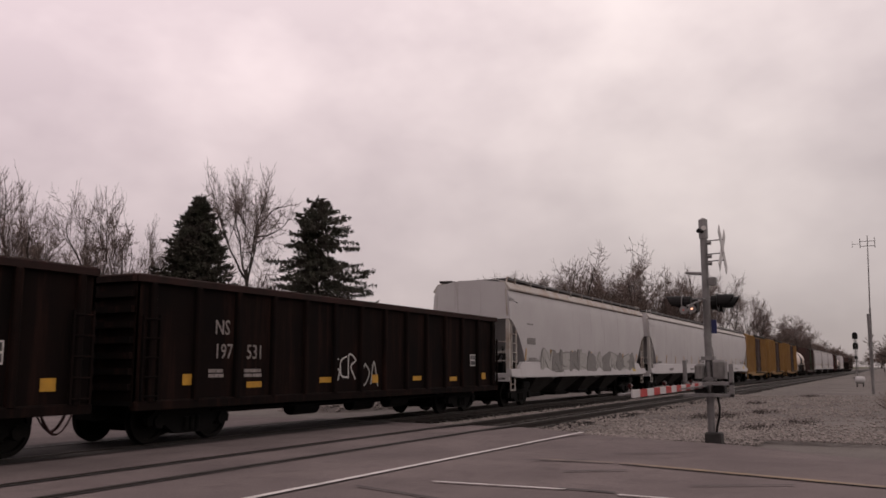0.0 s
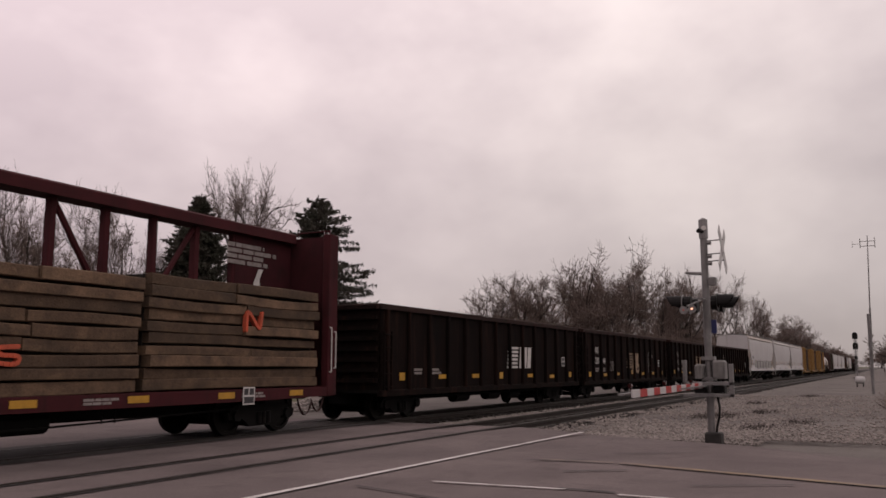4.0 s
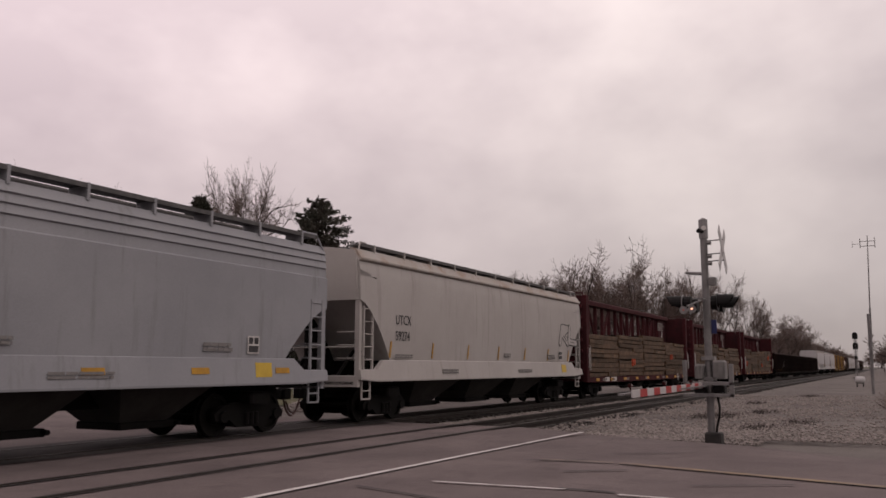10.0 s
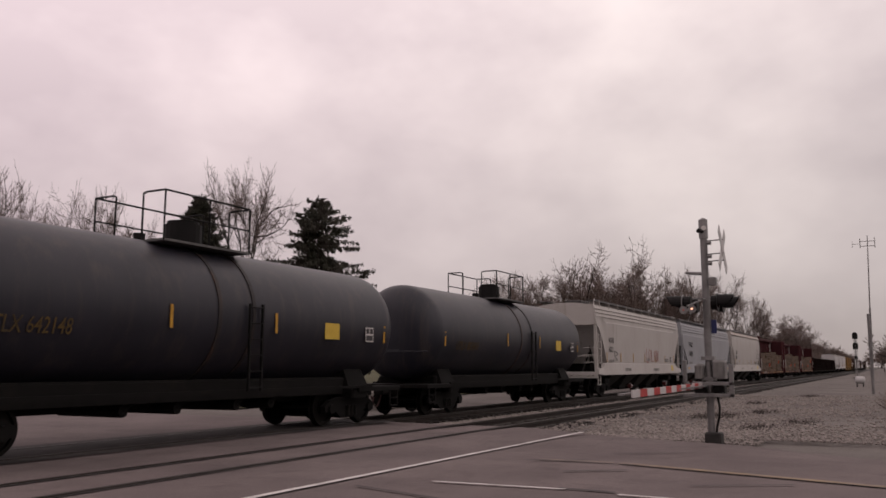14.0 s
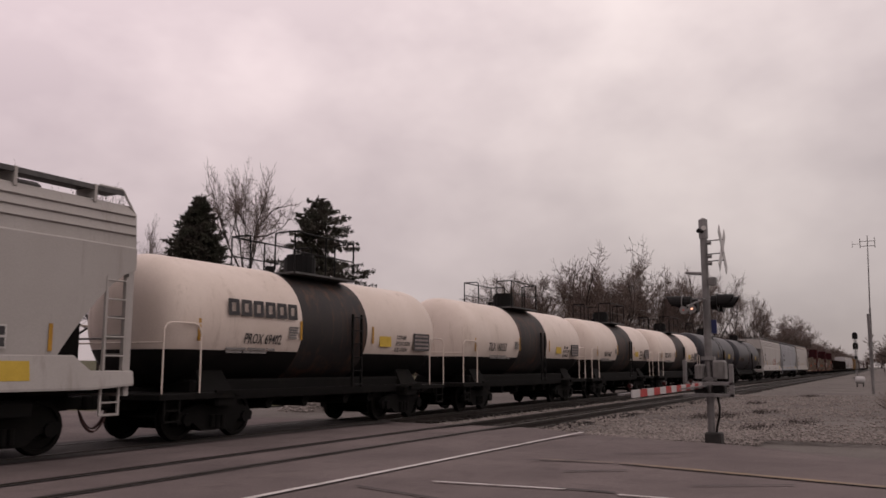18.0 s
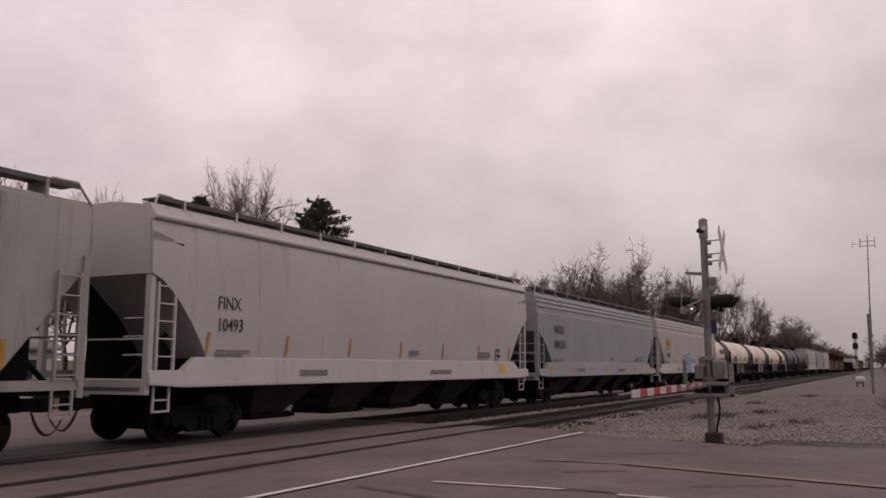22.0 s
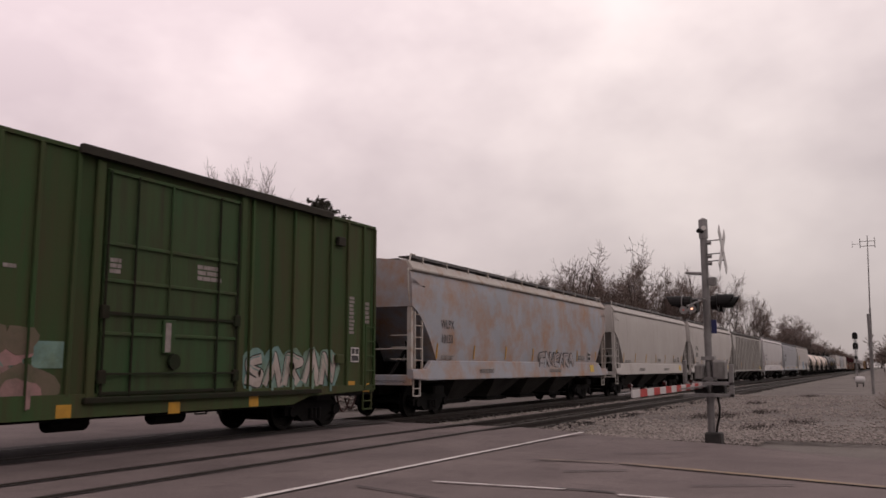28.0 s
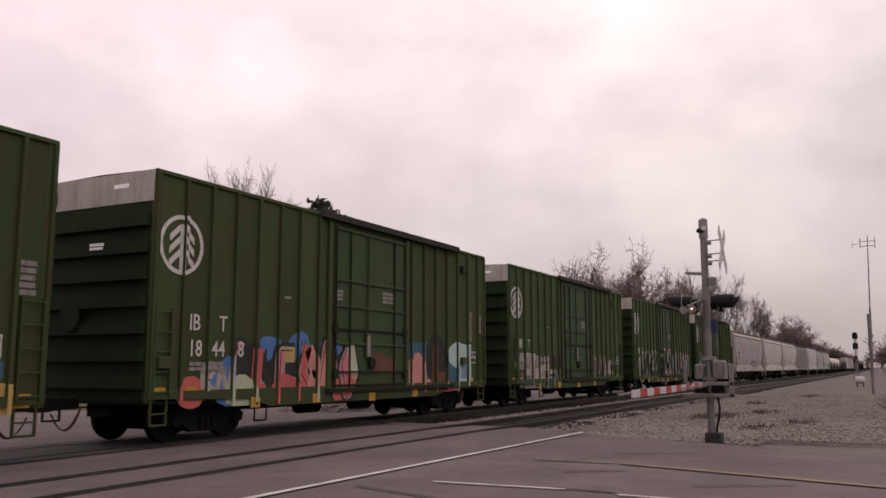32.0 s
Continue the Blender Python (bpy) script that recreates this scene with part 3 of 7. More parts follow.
# ---- the train ----
def build_truck_meshes():
    m = {}
    s = Solid()
    s.slab(-0.30, 0.30, -0.95, 0.95, 0.40, 0.66, 0.03)
    s.box(-0.36, 0.36, -0.98, 0.98, 0.20, 0.36)
    s.box(-0.75, 0.75, -0.36, 0.36, 0.40, 0.58)
    s.tube((0, 0, 0.6), (0, 0, 0.8), 0.2, 12)
    s.box(-0.85, 0.85, -0.5, -0.42, 0.28, 0.36)
    s.box(-0.85, 0.85, 0.42, 0.5, 0.28, 0.36)
    m["truck"] = s.mesh("truck", UNDER)
    s = Solid()
    top = [(-1.12, 0.36), (-1.16, 0.52), (-0.95, 0.66), (-0.55, 0.74), (0.55, 0.74), (0.95, 0.66), (1.16, 0.52), (1.12, 0.36), (0.72, 0.40), (0.42, 0.20), (-0.42, 0.20), (-0.72, 0.40)]
    s.plate(top, -0.07, 0.07)
    s.tube((-0.89, -0.13, 0.45), (-0.89, 0.1, 0.45), 0.13, 10)
    s.tube((0.89, -0.13, 0.45), (0.89, 0.1, 0.45), 0.13, 10)
    for a in (-0.16, 0.0, 0.16):
        s.tube((a, -0.10, 0.26), (a, -0.10, 0.52), 0.06, 8)
    m["side_frame"] = s.mesh("side_frame", UNDER)
    s = Solid()
    prof = [(0.11, -0.065), (0.2, -0.07), (0.2, -0.02), (0.37, -0.02), (0.38, -0.07), (0.455, -0.068), (0.45, 0.04), (0.485, 0.05), (0.48, 0.075), (0.37, 0.07), (0.36, 0.03), (0.2, 0.03), (0.11, 0.06)]
    n = 28
    rings = [[(r * math.cos(2 * math.pi * i / n), y, r * math.sin(2 * math.pi * i / n)) for r, y in prof] for i in range(n)]
    s.loft(rings + [rings[0]], caps=False)
    m["wheel"] = s.mesh("wheel", WHEEL, smooth=True)
    m["axle"] = Solid().tube((0, -1.05, 0), (0, 1.05, 0), 0.085, 10).mesh("axle", WHEEL)
    m["body_bolster"] = Solid().slab(-0.34, 0.34, -1.38, 1.38, 0.72, 0.98, 0.05).box(-0.9, 0.9, -0.45, 0.45, 0.66, 0.9).mesh("body_bolster", UNDER)
    s = Solid()
    s.slab(-0.1, 0.55, -0.09, 0.09, 0.72, 0.96, 0.02)
    s.slab(0.5, 0.82, -0.17, 0.10, 0.70, 0.99, 0.04)
    s.box(0.6, 0.78, 0.08, 0.18, 0.72, 0.97)
    m["coupler"] = s.mesh("coupler", UNDER)
    s = Solid()
    pts = [(0.05 + 0.75 * u, -0.42 + 0.1 * u, 0.72 - 0.42 * math.sin(math.pi * min(1, u * 0.95)) ** 0.8) for u in [i / 9 for i in range(10)]]
    s.loft([[(x + 0.03 * math.sin(k * 1.0472) * (0.7 if 0.2 < i < 8 else 0.2), y + 0.03 * math.cos(k * 1.0472), z + 0.03 * math.sin(k * 1.0472) * 0.7) for k in range(6)] for i, (x, y, z) in enumerate(pts)])
    m["air_hose"] = s.mesh("air_hose", HOSE)
    return m


TM = build_truck_meshes()


def add_truck(car, x):
    t = part("truck", TM["truck"], None, car, "grimy two-axle freight truck, coloured near black for shade", at=pose(x, 0, 0))
    for sg in (-1, 1):
        part("side_frame", TM["side_frame"], None, t, at=pose(0, sg * 1.0, 0, 0, 0, 0 if sg < 0 else 180))
        part("axle", TM["axle"], None, t, at=pose(sg * 0.89, 0, 0.485))
        for sx in (-1, 1):
            part("wheel", TM["wheel"], None, t, at=pose(sx * 0.89, sg * 0.76, 0.485, 0, 0, 0 if sg < 0 else 180))
    return t


def add_running_gear(car, length, inset, pull=0.55):
    """Trucks, couplers and hoses; pull: how far the coupler stands out past the body."""
    add_truck(car, -(length / 2 - inset))
    add_truck(car, length / 2 - inset)
    for sg in (-1, 1):
        part("body_bolster", TM["body_bolster"], None, car, at=pose(sg * (length / 2 - inset), 0, 0))
    for sg in (-1, 1):
        part("coupler", TM["coupler"], None, car, at=pose(sg * (length / 2 + pull - 0.8), 0, 0, 0, 0, 0 if sg > 0 else 180))
        part("air_hose", TM["air_hose"], None, car, "sagging dark rubber air hose", at=pose(sg * (length / 2 - 0.2), 0, 0, 0, 0, 0 if sg > 0 else 180))


def ladder_mesh(height, rungs, width, material, name="ladder", foot=0.0):
    s = Solid()
    for x in (-width / 2, width / 2):
        s.box(x - 0.022, x + 0.022, -0.03, 0.03, -foot, height)
    for i in range(rungs):
        z = 0.08 + i * (height - 0.16) / max(1, rungs - 1)
        s.tube((-width / 2, -0.02, z), (width / 2, -0.02, z), 0.016, 6)
    return s.mesh(name, material)


def stirrup_mesh(material):
    s = Solid()
    for x in (-0.2, 0.2):
        s.box(x - 0.02, x + 0.02, -0.02, 0.02, -0.46, 0.05)
    s.box(-0.2, 0.2, -0.03, 0.03, -0.46, -0.42)
    s.box(-0.2, 0.2, -0.02, 0.02, -0.24, -0.21)
    return s.mesh("stirrup_step", material)


FRONT = -1  # the camera's side of a car is its -y side


def on_side(car, name, me, x, y, z, label=""):
    """Lettering or a patch on the camera's side of a car, 4 mm proud."""
    return part(name, me, None, car, label, at=pose(x, y, z, 90, 0, 0))


def patch(w, h, material, name="reflector"):
    return Solid().box(-w / 2, w / 2, -0.004, 0.004, 0, h).mesh(name, material)


REF_TALL = patch(0.075, 0.46, REFLECT)
REF_WIDE = patch(0.5, 0.13, REFLECT)
REF_SQUARE = patch(0.30, 0.22, REFLECT)
PANEL_YELLOW = patch(0.55, 0.32, YELLOW, "placard")
DATA_BOX = (lambda s: s)(Solid().box(-0.19, 0.19, -0.005, 0.0, -0.19, 0.19, 0).box(-0.16, 0.16, -0.009, -0.005, -0.16, -0.02, 1).box(-0.16, -0.02, -0.009, -0.005, 0.02, 0.16, 1).box(0.02, 0.16, -0.009, -0.005, 0.02, 0.16, 1)).mesh("data_box", [WHITE, INK])


def small_print(car, x, y, z, w, h, rows, material, seed):
    return part("small_print", bars(w, h, rows, material, seed), material, car, at=pose(x, y, z))


def hopper(name, label, length, paint, style, roof_paint=None, marks=(), mark_paint=None, shade=None, rusty=False, size=0.28, open_z=3.3, group="covered hoppers in the train"):
    """A covered hopper car. style: 'step' (ridged shoulder), 'smooth' (curved side under an eave) or 'ribbed'."""
    car = thing(name, label, "hopper car", group)
    half = length / 2
    zt, lift = {"ribbed": (4.46, 0.20), "step": (4.56, 0.16), "smooth": (4.70, 0.10)}[style]   # roof edge, and the running board above it
    if style == "ribbed":
        prof = [(1.50, 1.22), (1.50, 4.30), (1.42, 4.42)]
    elif style == "step":
        prof = [(1.57, 1.70), (1.585, 2.6), (1.585, 3.70), (1.535, 3.735), (1.515, 3.94), (1.555, 3.965), (1.50, 4.12), (1.54, 4.145), (1.48, 4.30), (1.52, 4.325), (1.40, 4.52)]
    else:
        prof = [(1.55, 1.70), (1.59, 2.3), (1.605, 2.9), (1.60, 3.5), (1.585, 3.95), (1.55, 4.25), (1.49, 4.42), (1.38, 4.64)]
    sill_z = prof[0][1]
    cut = 1.6 if style != "ribbed" else 1.75      # how far the slope sheets reach in from the ends
    zs = [p[1] for p in prof]

    def ring(x):
        d = half - abs(x)
        u = min(1.0, d / cut)
        zb = sill_z + (open_z - sill_z) * (1 - u ** (1.5 if style != "ribbed" else 1.0))
        pts = []
        for k, (w, z) in enumerate(prof):
            zz = zb + (z - sill_z) * (zs[-1] - zb) / (zs[-1] - sill_z) if z < open_z + 0.3 else z
            zz = max(zz, zb)
            ww = np.interp(zz, zs, [p[0] for p in prof])
            pts.append((x, -ww, zz))
        right = [(x, -p[1], p[2]) for p in reversed(pts)]
        mid = [(x, -0.9, zt + 0.02), (x, -0.45, zt + 0.08), (x, 0.45, zt + 0.08), (x, 0.9, zt + 0.02)]
        return pts + mid + right

    xs = sorted(set([-half, half] + [sg * (half - cut * k / 6) for sg in (-1, 1) for k in range(7)] + [-(half - cut), half - cut] + list(np.linspace(-(half - cut), half - cut, 6))))
    s = Solid().loft([ring(float(x)) for x in xs])
    part("body", s, paint, car, smooth=True)
    rp = roof_paint or paint
    # roof furniture
    s = Solid()
    s.slab(-half + 1.2, half - 1.2, -0.42, 0.42, zt + 0.06, zt + lift + 0.13, 0.05)
    part("trough_hatch", s, HATCH, car, "dark weathered roof hatch cover")
    for sg in (-1, 1):
        s = Solid()
        s.box(-half + 0.25, half - 0.25, sg * 1.2 - 0.24, sg * 1.2 + 0.24, zt + lift, zt + lift + 0.035)
        s.box(-half + 0.25, half - 0.25, sg * 1.43, sg * 1.46, zt + lift - 0.04, zt + lift + 0.05)
        part("running_board", s, GRATING, car, "grey metal roof running board")
        n = int(length / 1.55)
        bme = Solid().box(-0.02, 0.02, -0.24, 0.24, zt - 0.02, zt + lift).box(-0.03, 0.03, -0.27, -0.23, zt - 0.1, zt + lift + 0.06).mesh("board_bracket", rp) if sg < 0 else bme
        for i in range(n):
            x = -half + 0.9 + (length - 1.8) * i / (n - 1)
            part("board_bracket", bme, None, car, at=pose(x, sg * 1.2, 0, 0, 0, 0 if sg < 0 else 180))
    if style == "smooth":
        for sg in (-1, 1):
            s = Solid().prism([(sg * 1.48, 4.33), (sg * 1.585, 4.37), (sg * 1.605, 4.40), (sg * 1.60, 4.44), (sg * 1.565, 4.48), (sg * 1.42, 4.68), (sg * 1.2, 4.72)], -half + 0.02, half - 0.02)
            part("eave", s, RUSTY_EAVE if rusty else rp, car)
    # side sill, end platform, posts and ladders
    sz0 = 1.13
    for sg in (-1, 1):
        if style != "ribbed":
            s = Solid()
            y0, y1 = sorted((sg * 1.45, sg * 1.60))
            rings = []
            for x, top in ((-half, 1.46), (-half + 0.9, 1.46), (-half + 1.25, 1.72), (half - 1.25, 1.72), (half - 0.9, 1.46), (half, 1.46)):
                b = sz0 + (0.06 if abs(x) > half - 0.5 else 0)
                rings.append([(x, sg * 1.45, b), (x, sg * 1.655, b), (x, sg * 1.66, b + 0.04), (x, sg * (1.66 - 0.075 * (top - b) / 0.6), top - 0.02), (x, sg * 1.565, top), (x, sg * 1.45, top)])
            s.loft(rings)
            part("side_sill", s, paint, car)
        else:
            y0, y1 = sorted((sg * 1.40, sg * 1.53))
            part("side_sill", Solid().box(-half, half, y0, y1, 1.13, 1.30), paint, car)
            rib = Solid().slab(-0.05, 0.05, -0.07, 0.07, 1.28, 4.32, 0.02).mesh("rib", paint) if sg < 0 else rib
            n = 17
            for i in range(n):
                x = -(half - cut) + 2 * (half - cut) * i / (n - 1)
                part("rib", rib, None, car, at=pose(x, sg * 1.53, 0))
    lm = ladder_mesh(1.85, 6, 0.44, rp)
    st = stirrup_mesh(rp)
    for sx in (-1, 1):
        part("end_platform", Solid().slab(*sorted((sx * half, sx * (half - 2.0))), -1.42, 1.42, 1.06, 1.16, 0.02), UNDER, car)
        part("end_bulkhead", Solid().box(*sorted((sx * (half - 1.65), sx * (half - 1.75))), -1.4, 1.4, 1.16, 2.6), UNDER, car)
        # added dark plates close the see-through end, standing in for shade there
        part("end_gusset", Solid().plate([(sx * (half - 0.22), 1.16), (sx * (half - 1.66), 1.16), (sx * (half - 1.66), 1.95), (sx * (half - 0.22), open_z - 0.12)], 0.33, 0.37), UNDER, car, "dark plate added for the shade under the slope sheet")
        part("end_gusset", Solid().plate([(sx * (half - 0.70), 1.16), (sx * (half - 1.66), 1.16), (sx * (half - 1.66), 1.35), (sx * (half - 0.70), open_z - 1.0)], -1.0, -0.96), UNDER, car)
        part("end_sill", Solid().slab(*sorted((sx * half, sx * (half - 0.12))), -1.55, 1.55, 1.0, 1.3, 0.02), paint, car)
        for sg in (-1, 1):
            s = Solid().box(*sorted((sx * (half - 0.02), sx * (half - 0.14))), *sorted((sg * 1.42, sg * 1.56)), 1.2, open_z + 0.15)
            part("corner_post", s, rp, car)
            part("ladder", lm, None, car, at=pose(sx * (half - 0.42), sg * 1.57, 1.30, 0, 0, 0 if sg < 0 else 180))
            part("stirrup_step", st, None, car, at=pose(sx * (half - 0.42), sg * 1.52, 1.12))
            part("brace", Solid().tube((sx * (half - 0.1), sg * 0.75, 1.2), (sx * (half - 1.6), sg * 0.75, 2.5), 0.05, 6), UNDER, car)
        s = Solid()
        for z in (1.75, 2.1, 2.45):
            s.tube((sx * (half - 0.06), -1.5, z), (sx * (half - 0.06), -0.85, z), 0.018, 6)
        s.tube((sx * (half - 0.06), -1.45, 2.05), (sx * (half - 0.06), 1.45, 2.05), 0.02, 6)
        part("end_handrail", s, rp, car)
        s = Solid().path([(sx * (half - 0.1), -1.5, 3.1), (sx * (half + 0.03), -1.5, 3.6), (sx * (half + 0.03), -1.46, 4.35), (sx * (half - 0.25), -1.40, zt + lift + 0.08), (sx * (half - 0.7), -1.3, zt + lift + 0.1)], 0.025, 6)
        part("roof_grab_rail", s, rp, car)
    # outlets
    n = 4 if length > 18.6 else 3
    if style == "step" and length < 18.6:
        n = 4
    pitch = (length - 6.4) / n
    for i in range(n):
        c = -(length - 6.4) / 2 + pitch * (i + 0.5)
        a, b = pitch * 0.41, pitch * 0.19
        s = Solid()
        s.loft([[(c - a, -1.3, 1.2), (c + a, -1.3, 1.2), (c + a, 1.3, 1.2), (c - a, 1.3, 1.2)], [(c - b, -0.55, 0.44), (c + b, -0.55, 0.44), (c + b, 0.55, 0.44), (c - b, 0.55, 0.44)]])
        ch = part("chute", s, shade or UNDER, car, "grimy discharge hopper, under-car shade in its colour")
        s = Solid().slab(c - b - 0.06, c + b + 0.25, -0.62, 0.62, 0.30, 0.45, 0.02)
        s.tube((c + b + 0.2, -0.75, 0.38), (c + b + 0.2, 0.75, 0.38), 0.05, 8)
        part("outlet_gate", s, UNDER, ch)
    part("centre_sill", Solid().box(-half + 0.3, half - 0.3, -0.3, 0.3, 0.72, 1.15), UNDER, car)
    add_running_gear(car, length, 2.15, 0.5)
    # reflectors and lettering
    yf = -1.615 if style != "ribbed" else -1.508
    nref = 7
    for i in range(nref):
        x = -half + 1.55 + (length - 3.3) * i / (nref - 1)
        zz = 1.78
        if style == "ribbed":
            part("reflector", REF_TALL, None, car, at=pose(x + 0.2, -1.515, 1.5))
        elif style == "smooth":
            part("reflector", REF_TALL, None, car, at=pose(x, -1.575, zz, 4, 5, 0))
        elif mark_paint is None:
            part("reflector", REF_TALL, None, car, at=pose(x, -1.592, zz))
        else:
            part("reflector", REF_WIDE, None, car, at=pose(x, -1.640, 1.38, -7, 0, 0))
    ys = -1.592 if style != "ribbed" else -1.515
    tilt = {"step": 90, "smooth": 90, "ribbed": 90}[style]
    x0 = -half + 1.8
    for k, line in enumerate(marks):
        on_side(car, "lettering", letters(line, size, INK), x0, ys - 0.022, (2.72 if size < 0.35 else 2.9) - 1.62 * size * k, "stencilled reporting mark")
    small_print(car, x0, ys - 0.02, 1.75, 1.1, 0.13, 2, GREYINK, len(label))
    small_print(car, half - 4.3, ys - 0.022, 1.82, 0.9, 0.2, 2, GREYINK, 3)
    small_print(car, 0.4, ys - 0.02, 1.85, 0.7, 0.16, 2, GREYINK, 5)
    small_print(car, -half + 4.6, -1.655, 1.30, 1.2, 0.16, 2, GREYINK, 8)
    small_print(car, 1.6, -1.655, 1.30, 1.6, 0.14, 2, GREYINK, 9)
    part("data_box", DATA_BOX, None, car, at=pose(half - 2.75, ys - 0.01, 2.0))
    part("placard", PANEL_YELLOW, None, car, "yellow service placard", at=pose(half - 2.4, -1.645, 1.30, -7, 0, 0))
    return car


HATCH = surface("hatch_grey", (0.049, 0.046, 0.046), (0.033, 0.030, 0.030), 2, 0.8, grime=(0.085, 0.072, 0.065), grime_amount=0.3)
GRATING = surface("grating", (0.104, 0.098, 0.098), (0.065, 0.062, 0.062), 6, 0.7, 0.3)
RUSTY_EAVE = surface("rusty_eave", (0.33, 0.305, 0.29), (0.29, 0.255, 0.23), 1.2, 0.8, grime=(0.17, 0.075, 0.03), grime_amount=0.42, grime_size=1.6)
GREY_B = surface("hopper_blue_grey", (0.232, 0.230, 0.243), (0.205, 0.204, 0.218), 0.5, 0.6, grime=(0.144, 0.141, 0.144), grime_amount=0.2, streak=True)
GREY_C = surface("hopper_cream", (0.330, 0.306, 0.293), (0.296, 0.272, 0.258), 0.5, 0.6, grime=(0.21, 0.185, 0.17), grime_amount=0.22, streak=True)
GREY_D = surface("hopper_white", (0.360, 0.339, 0.342), (0.324, 0.303, 0.306), 0.5, 0.55, grime=(0.216, 0.192, 0.186), grime_amount=0.2, streak=True)
GREY_E = surface("hopper_ribbed_grey", (0.252, 0.237, 0.225), (0.216, 0.201, 0.192), 0.6, 0.65, grime=(0.150, 0.132, 0.120), grime_amount=0.35, streak=True)
RUSTY = surface("hopper_rusty_blue_grey", (0.245, 0.25, 0.275), (0.215, 0.22, 0.242), 0.6, 0.65, grime=(0.25, 0.105, 0.024), grime_amount=0.66, streak=False, grime_size=0.85)
# grimy grey, darkened so the colour carries the shade under the body
CHUTE = surface("chute_shaded_grey", (0.0390, 0.0350, 0.0325), (0.0260, 0.0235, 0.0220), 1.5, 0.8, grime=(0.0130, 0.0110, 0.0095), grime_amount=0.4)


def gondola(name, label, length, logo, marks, seed):
    car = thing(name, label, "gondola car", "gondolas in the train")
    half = length / 2
    rnd = random.Random(seed)
    zb, zt, w = 0.74, 3.18, 1.50
    for sg in (-1, 1):
        y0, y1 = sorted((sg * w, sg * (w - 0.05)))
        part("side_wall", Solid().box(-half, half, y0, y1, zb + 0.1, zt), GONDOLA, car)
        y0, y1 = sorted((sg * (w + 0.09), sg * (w - 0.08)))
        part("top_rim", Solid().slab(-half - 0.03, half + 0.03, y0, y1, zt - 0.06, zt + 0.09, 0.03), RIM, car, "battered rust-brown top chord")
        part("side_sill", Solid().slab(-half, half, y0, y1, zb - 0.02, zb + 0.16, 0.03), GONDOLA, car)
        n = 14
        pm = Solid().slab(-0.075, 0.075, -0.075, 0.075, zb + 0.14, zt - 0.05, 0.03).mesh("side_post", GONDOLA)
        for i in range(n):
            x = -half + 0.35 + (length - 0.7) * i / (n - 1)
            part("side_post", pm, None, car, at=pose(x, sg * (w + 0.04), 0))
    for sx in (-1, 1):
        x0, x1 = sorted((sx * half, sx * (half - 0.06)))
        part("end_wall", Solid().box(x0, x1, -w, w, zb + 0.1, zt), GONDOLA, car)
        for k in range(8):
            z = zb + 0.35 + k * 0.29
            part("end_rib", Solid().prism([(-w + 0.05, z), (-w + 0.05, z + 0.12), (w - 0.05, z + 0.12), (w - 0.05, z)], *sorted((sx * half, sx * (half + 0.09)))), GONDOLA, car)
        part("end_rim", Solid().slab(*sorted((sx * (half - 0.08), sx * (half + 0.09))), -w, w, zt - 0.06, zt + 0.09, 0.03), RIM, car)
        for sg in (-1, 1):
            part("ladder", ladder_mesh(1.6, 5, 0.4, GONDOLA), None, car, at=pose(sx * (half - 0.3), sg * (w + 0.1), 0.9))
    part("floor", Solid().box(-half, half, -w, w, zb + 0.06, zb + 0.16), UNDER, car)
    part("centre_sill", Solid().box(-half + 0.2, half - 0.2, -0.3, 0.3, 0.5, 0.82), UNDER, car)
    for x in (-2.2, 0.4, 2.3):
        part("brake_cylinder", Solid().tube((x - 0.5, -0.85, 0.55), (x + 0.5, -0.85, 0.55), 0.19, 10), UNDER, car)
    s = Solid().tube((-half + 2.5, -1.1, 0.62), (half - 2.5, -1.1, 0.62), 0.025, 6)
    part("brake_rod", s, UNDER, car)
    add_running_gear(car, length, 1.95, 0.5)
    yf = -w - 0.004
    for i, x in enumerate(np.linspace(-half + 1.2, half - 1.0, 7)):
        part("reflector", REF_WIDE if i % 3 else REF_SQUARE, None, car, at=pose(float(x) + rnd.uniform(-0.2, 0.2), yf - 0.005, 1.12 + rnd.uniform(-0.05, 0.05), 0, 0, 0))
    if logo:
        c, mat_ = logo
        z0 = 1.48
        em = part("emblem", Solid().box(c - 1.16, c - 0.16, -0.003, 0.003, z0, z0 + 0.085), mat_, car, "faded striped emblem", at=pose(0, -w - 0.009, 0))
        for k in range(1, 6):
            part("stripe", Solid().box(c - 1.16 + 0.025 * k, c - 0.20 + 0.03 * k, -0.003, 0.003, z0 + 0.14 * k, z0 + 0.085 + 0.14 * k), mat_, em)
        for x0, x1 in ((0.0, 0.24), (0.20, 0.44), (0.46, 0.70), (0.80, 1.12)):
            a, b = (x0, x0 + 0.12) if x0 != 0.20 else (x0 + 0.12, x0 - 0.12)
            part("stripe", Solid().plate([(c + a, z0), (c + a + x1 - x0, z0), (c + b + x1 - x0, z0 + 0.79), (c + b, z0 + 0.79)], -0.0045 - 0.001 * x0, 0.003), mat_, em)
    for k, (txt, x, z) in enumerate(marks):
        on_side(car, "lettering", letters(txt, 0.32, WHITE if seed == 4 else FADED), x, -w - 0.008, z, "stencilled reporting mark")
    small_print(car, -half + 1.95, -w - 0.008, 1.28, 0.6, 0.2, 2, FADED, seed)
    small_print(car, -half + 3.05, -w - 0.008, 1.28, 0.6, 0.2, 2, FADED, seed + 1)
    part("data_box", DATA_BOX, None, car, at=pose(half - 1.9, yf - 0.005, 1.75))
    return car


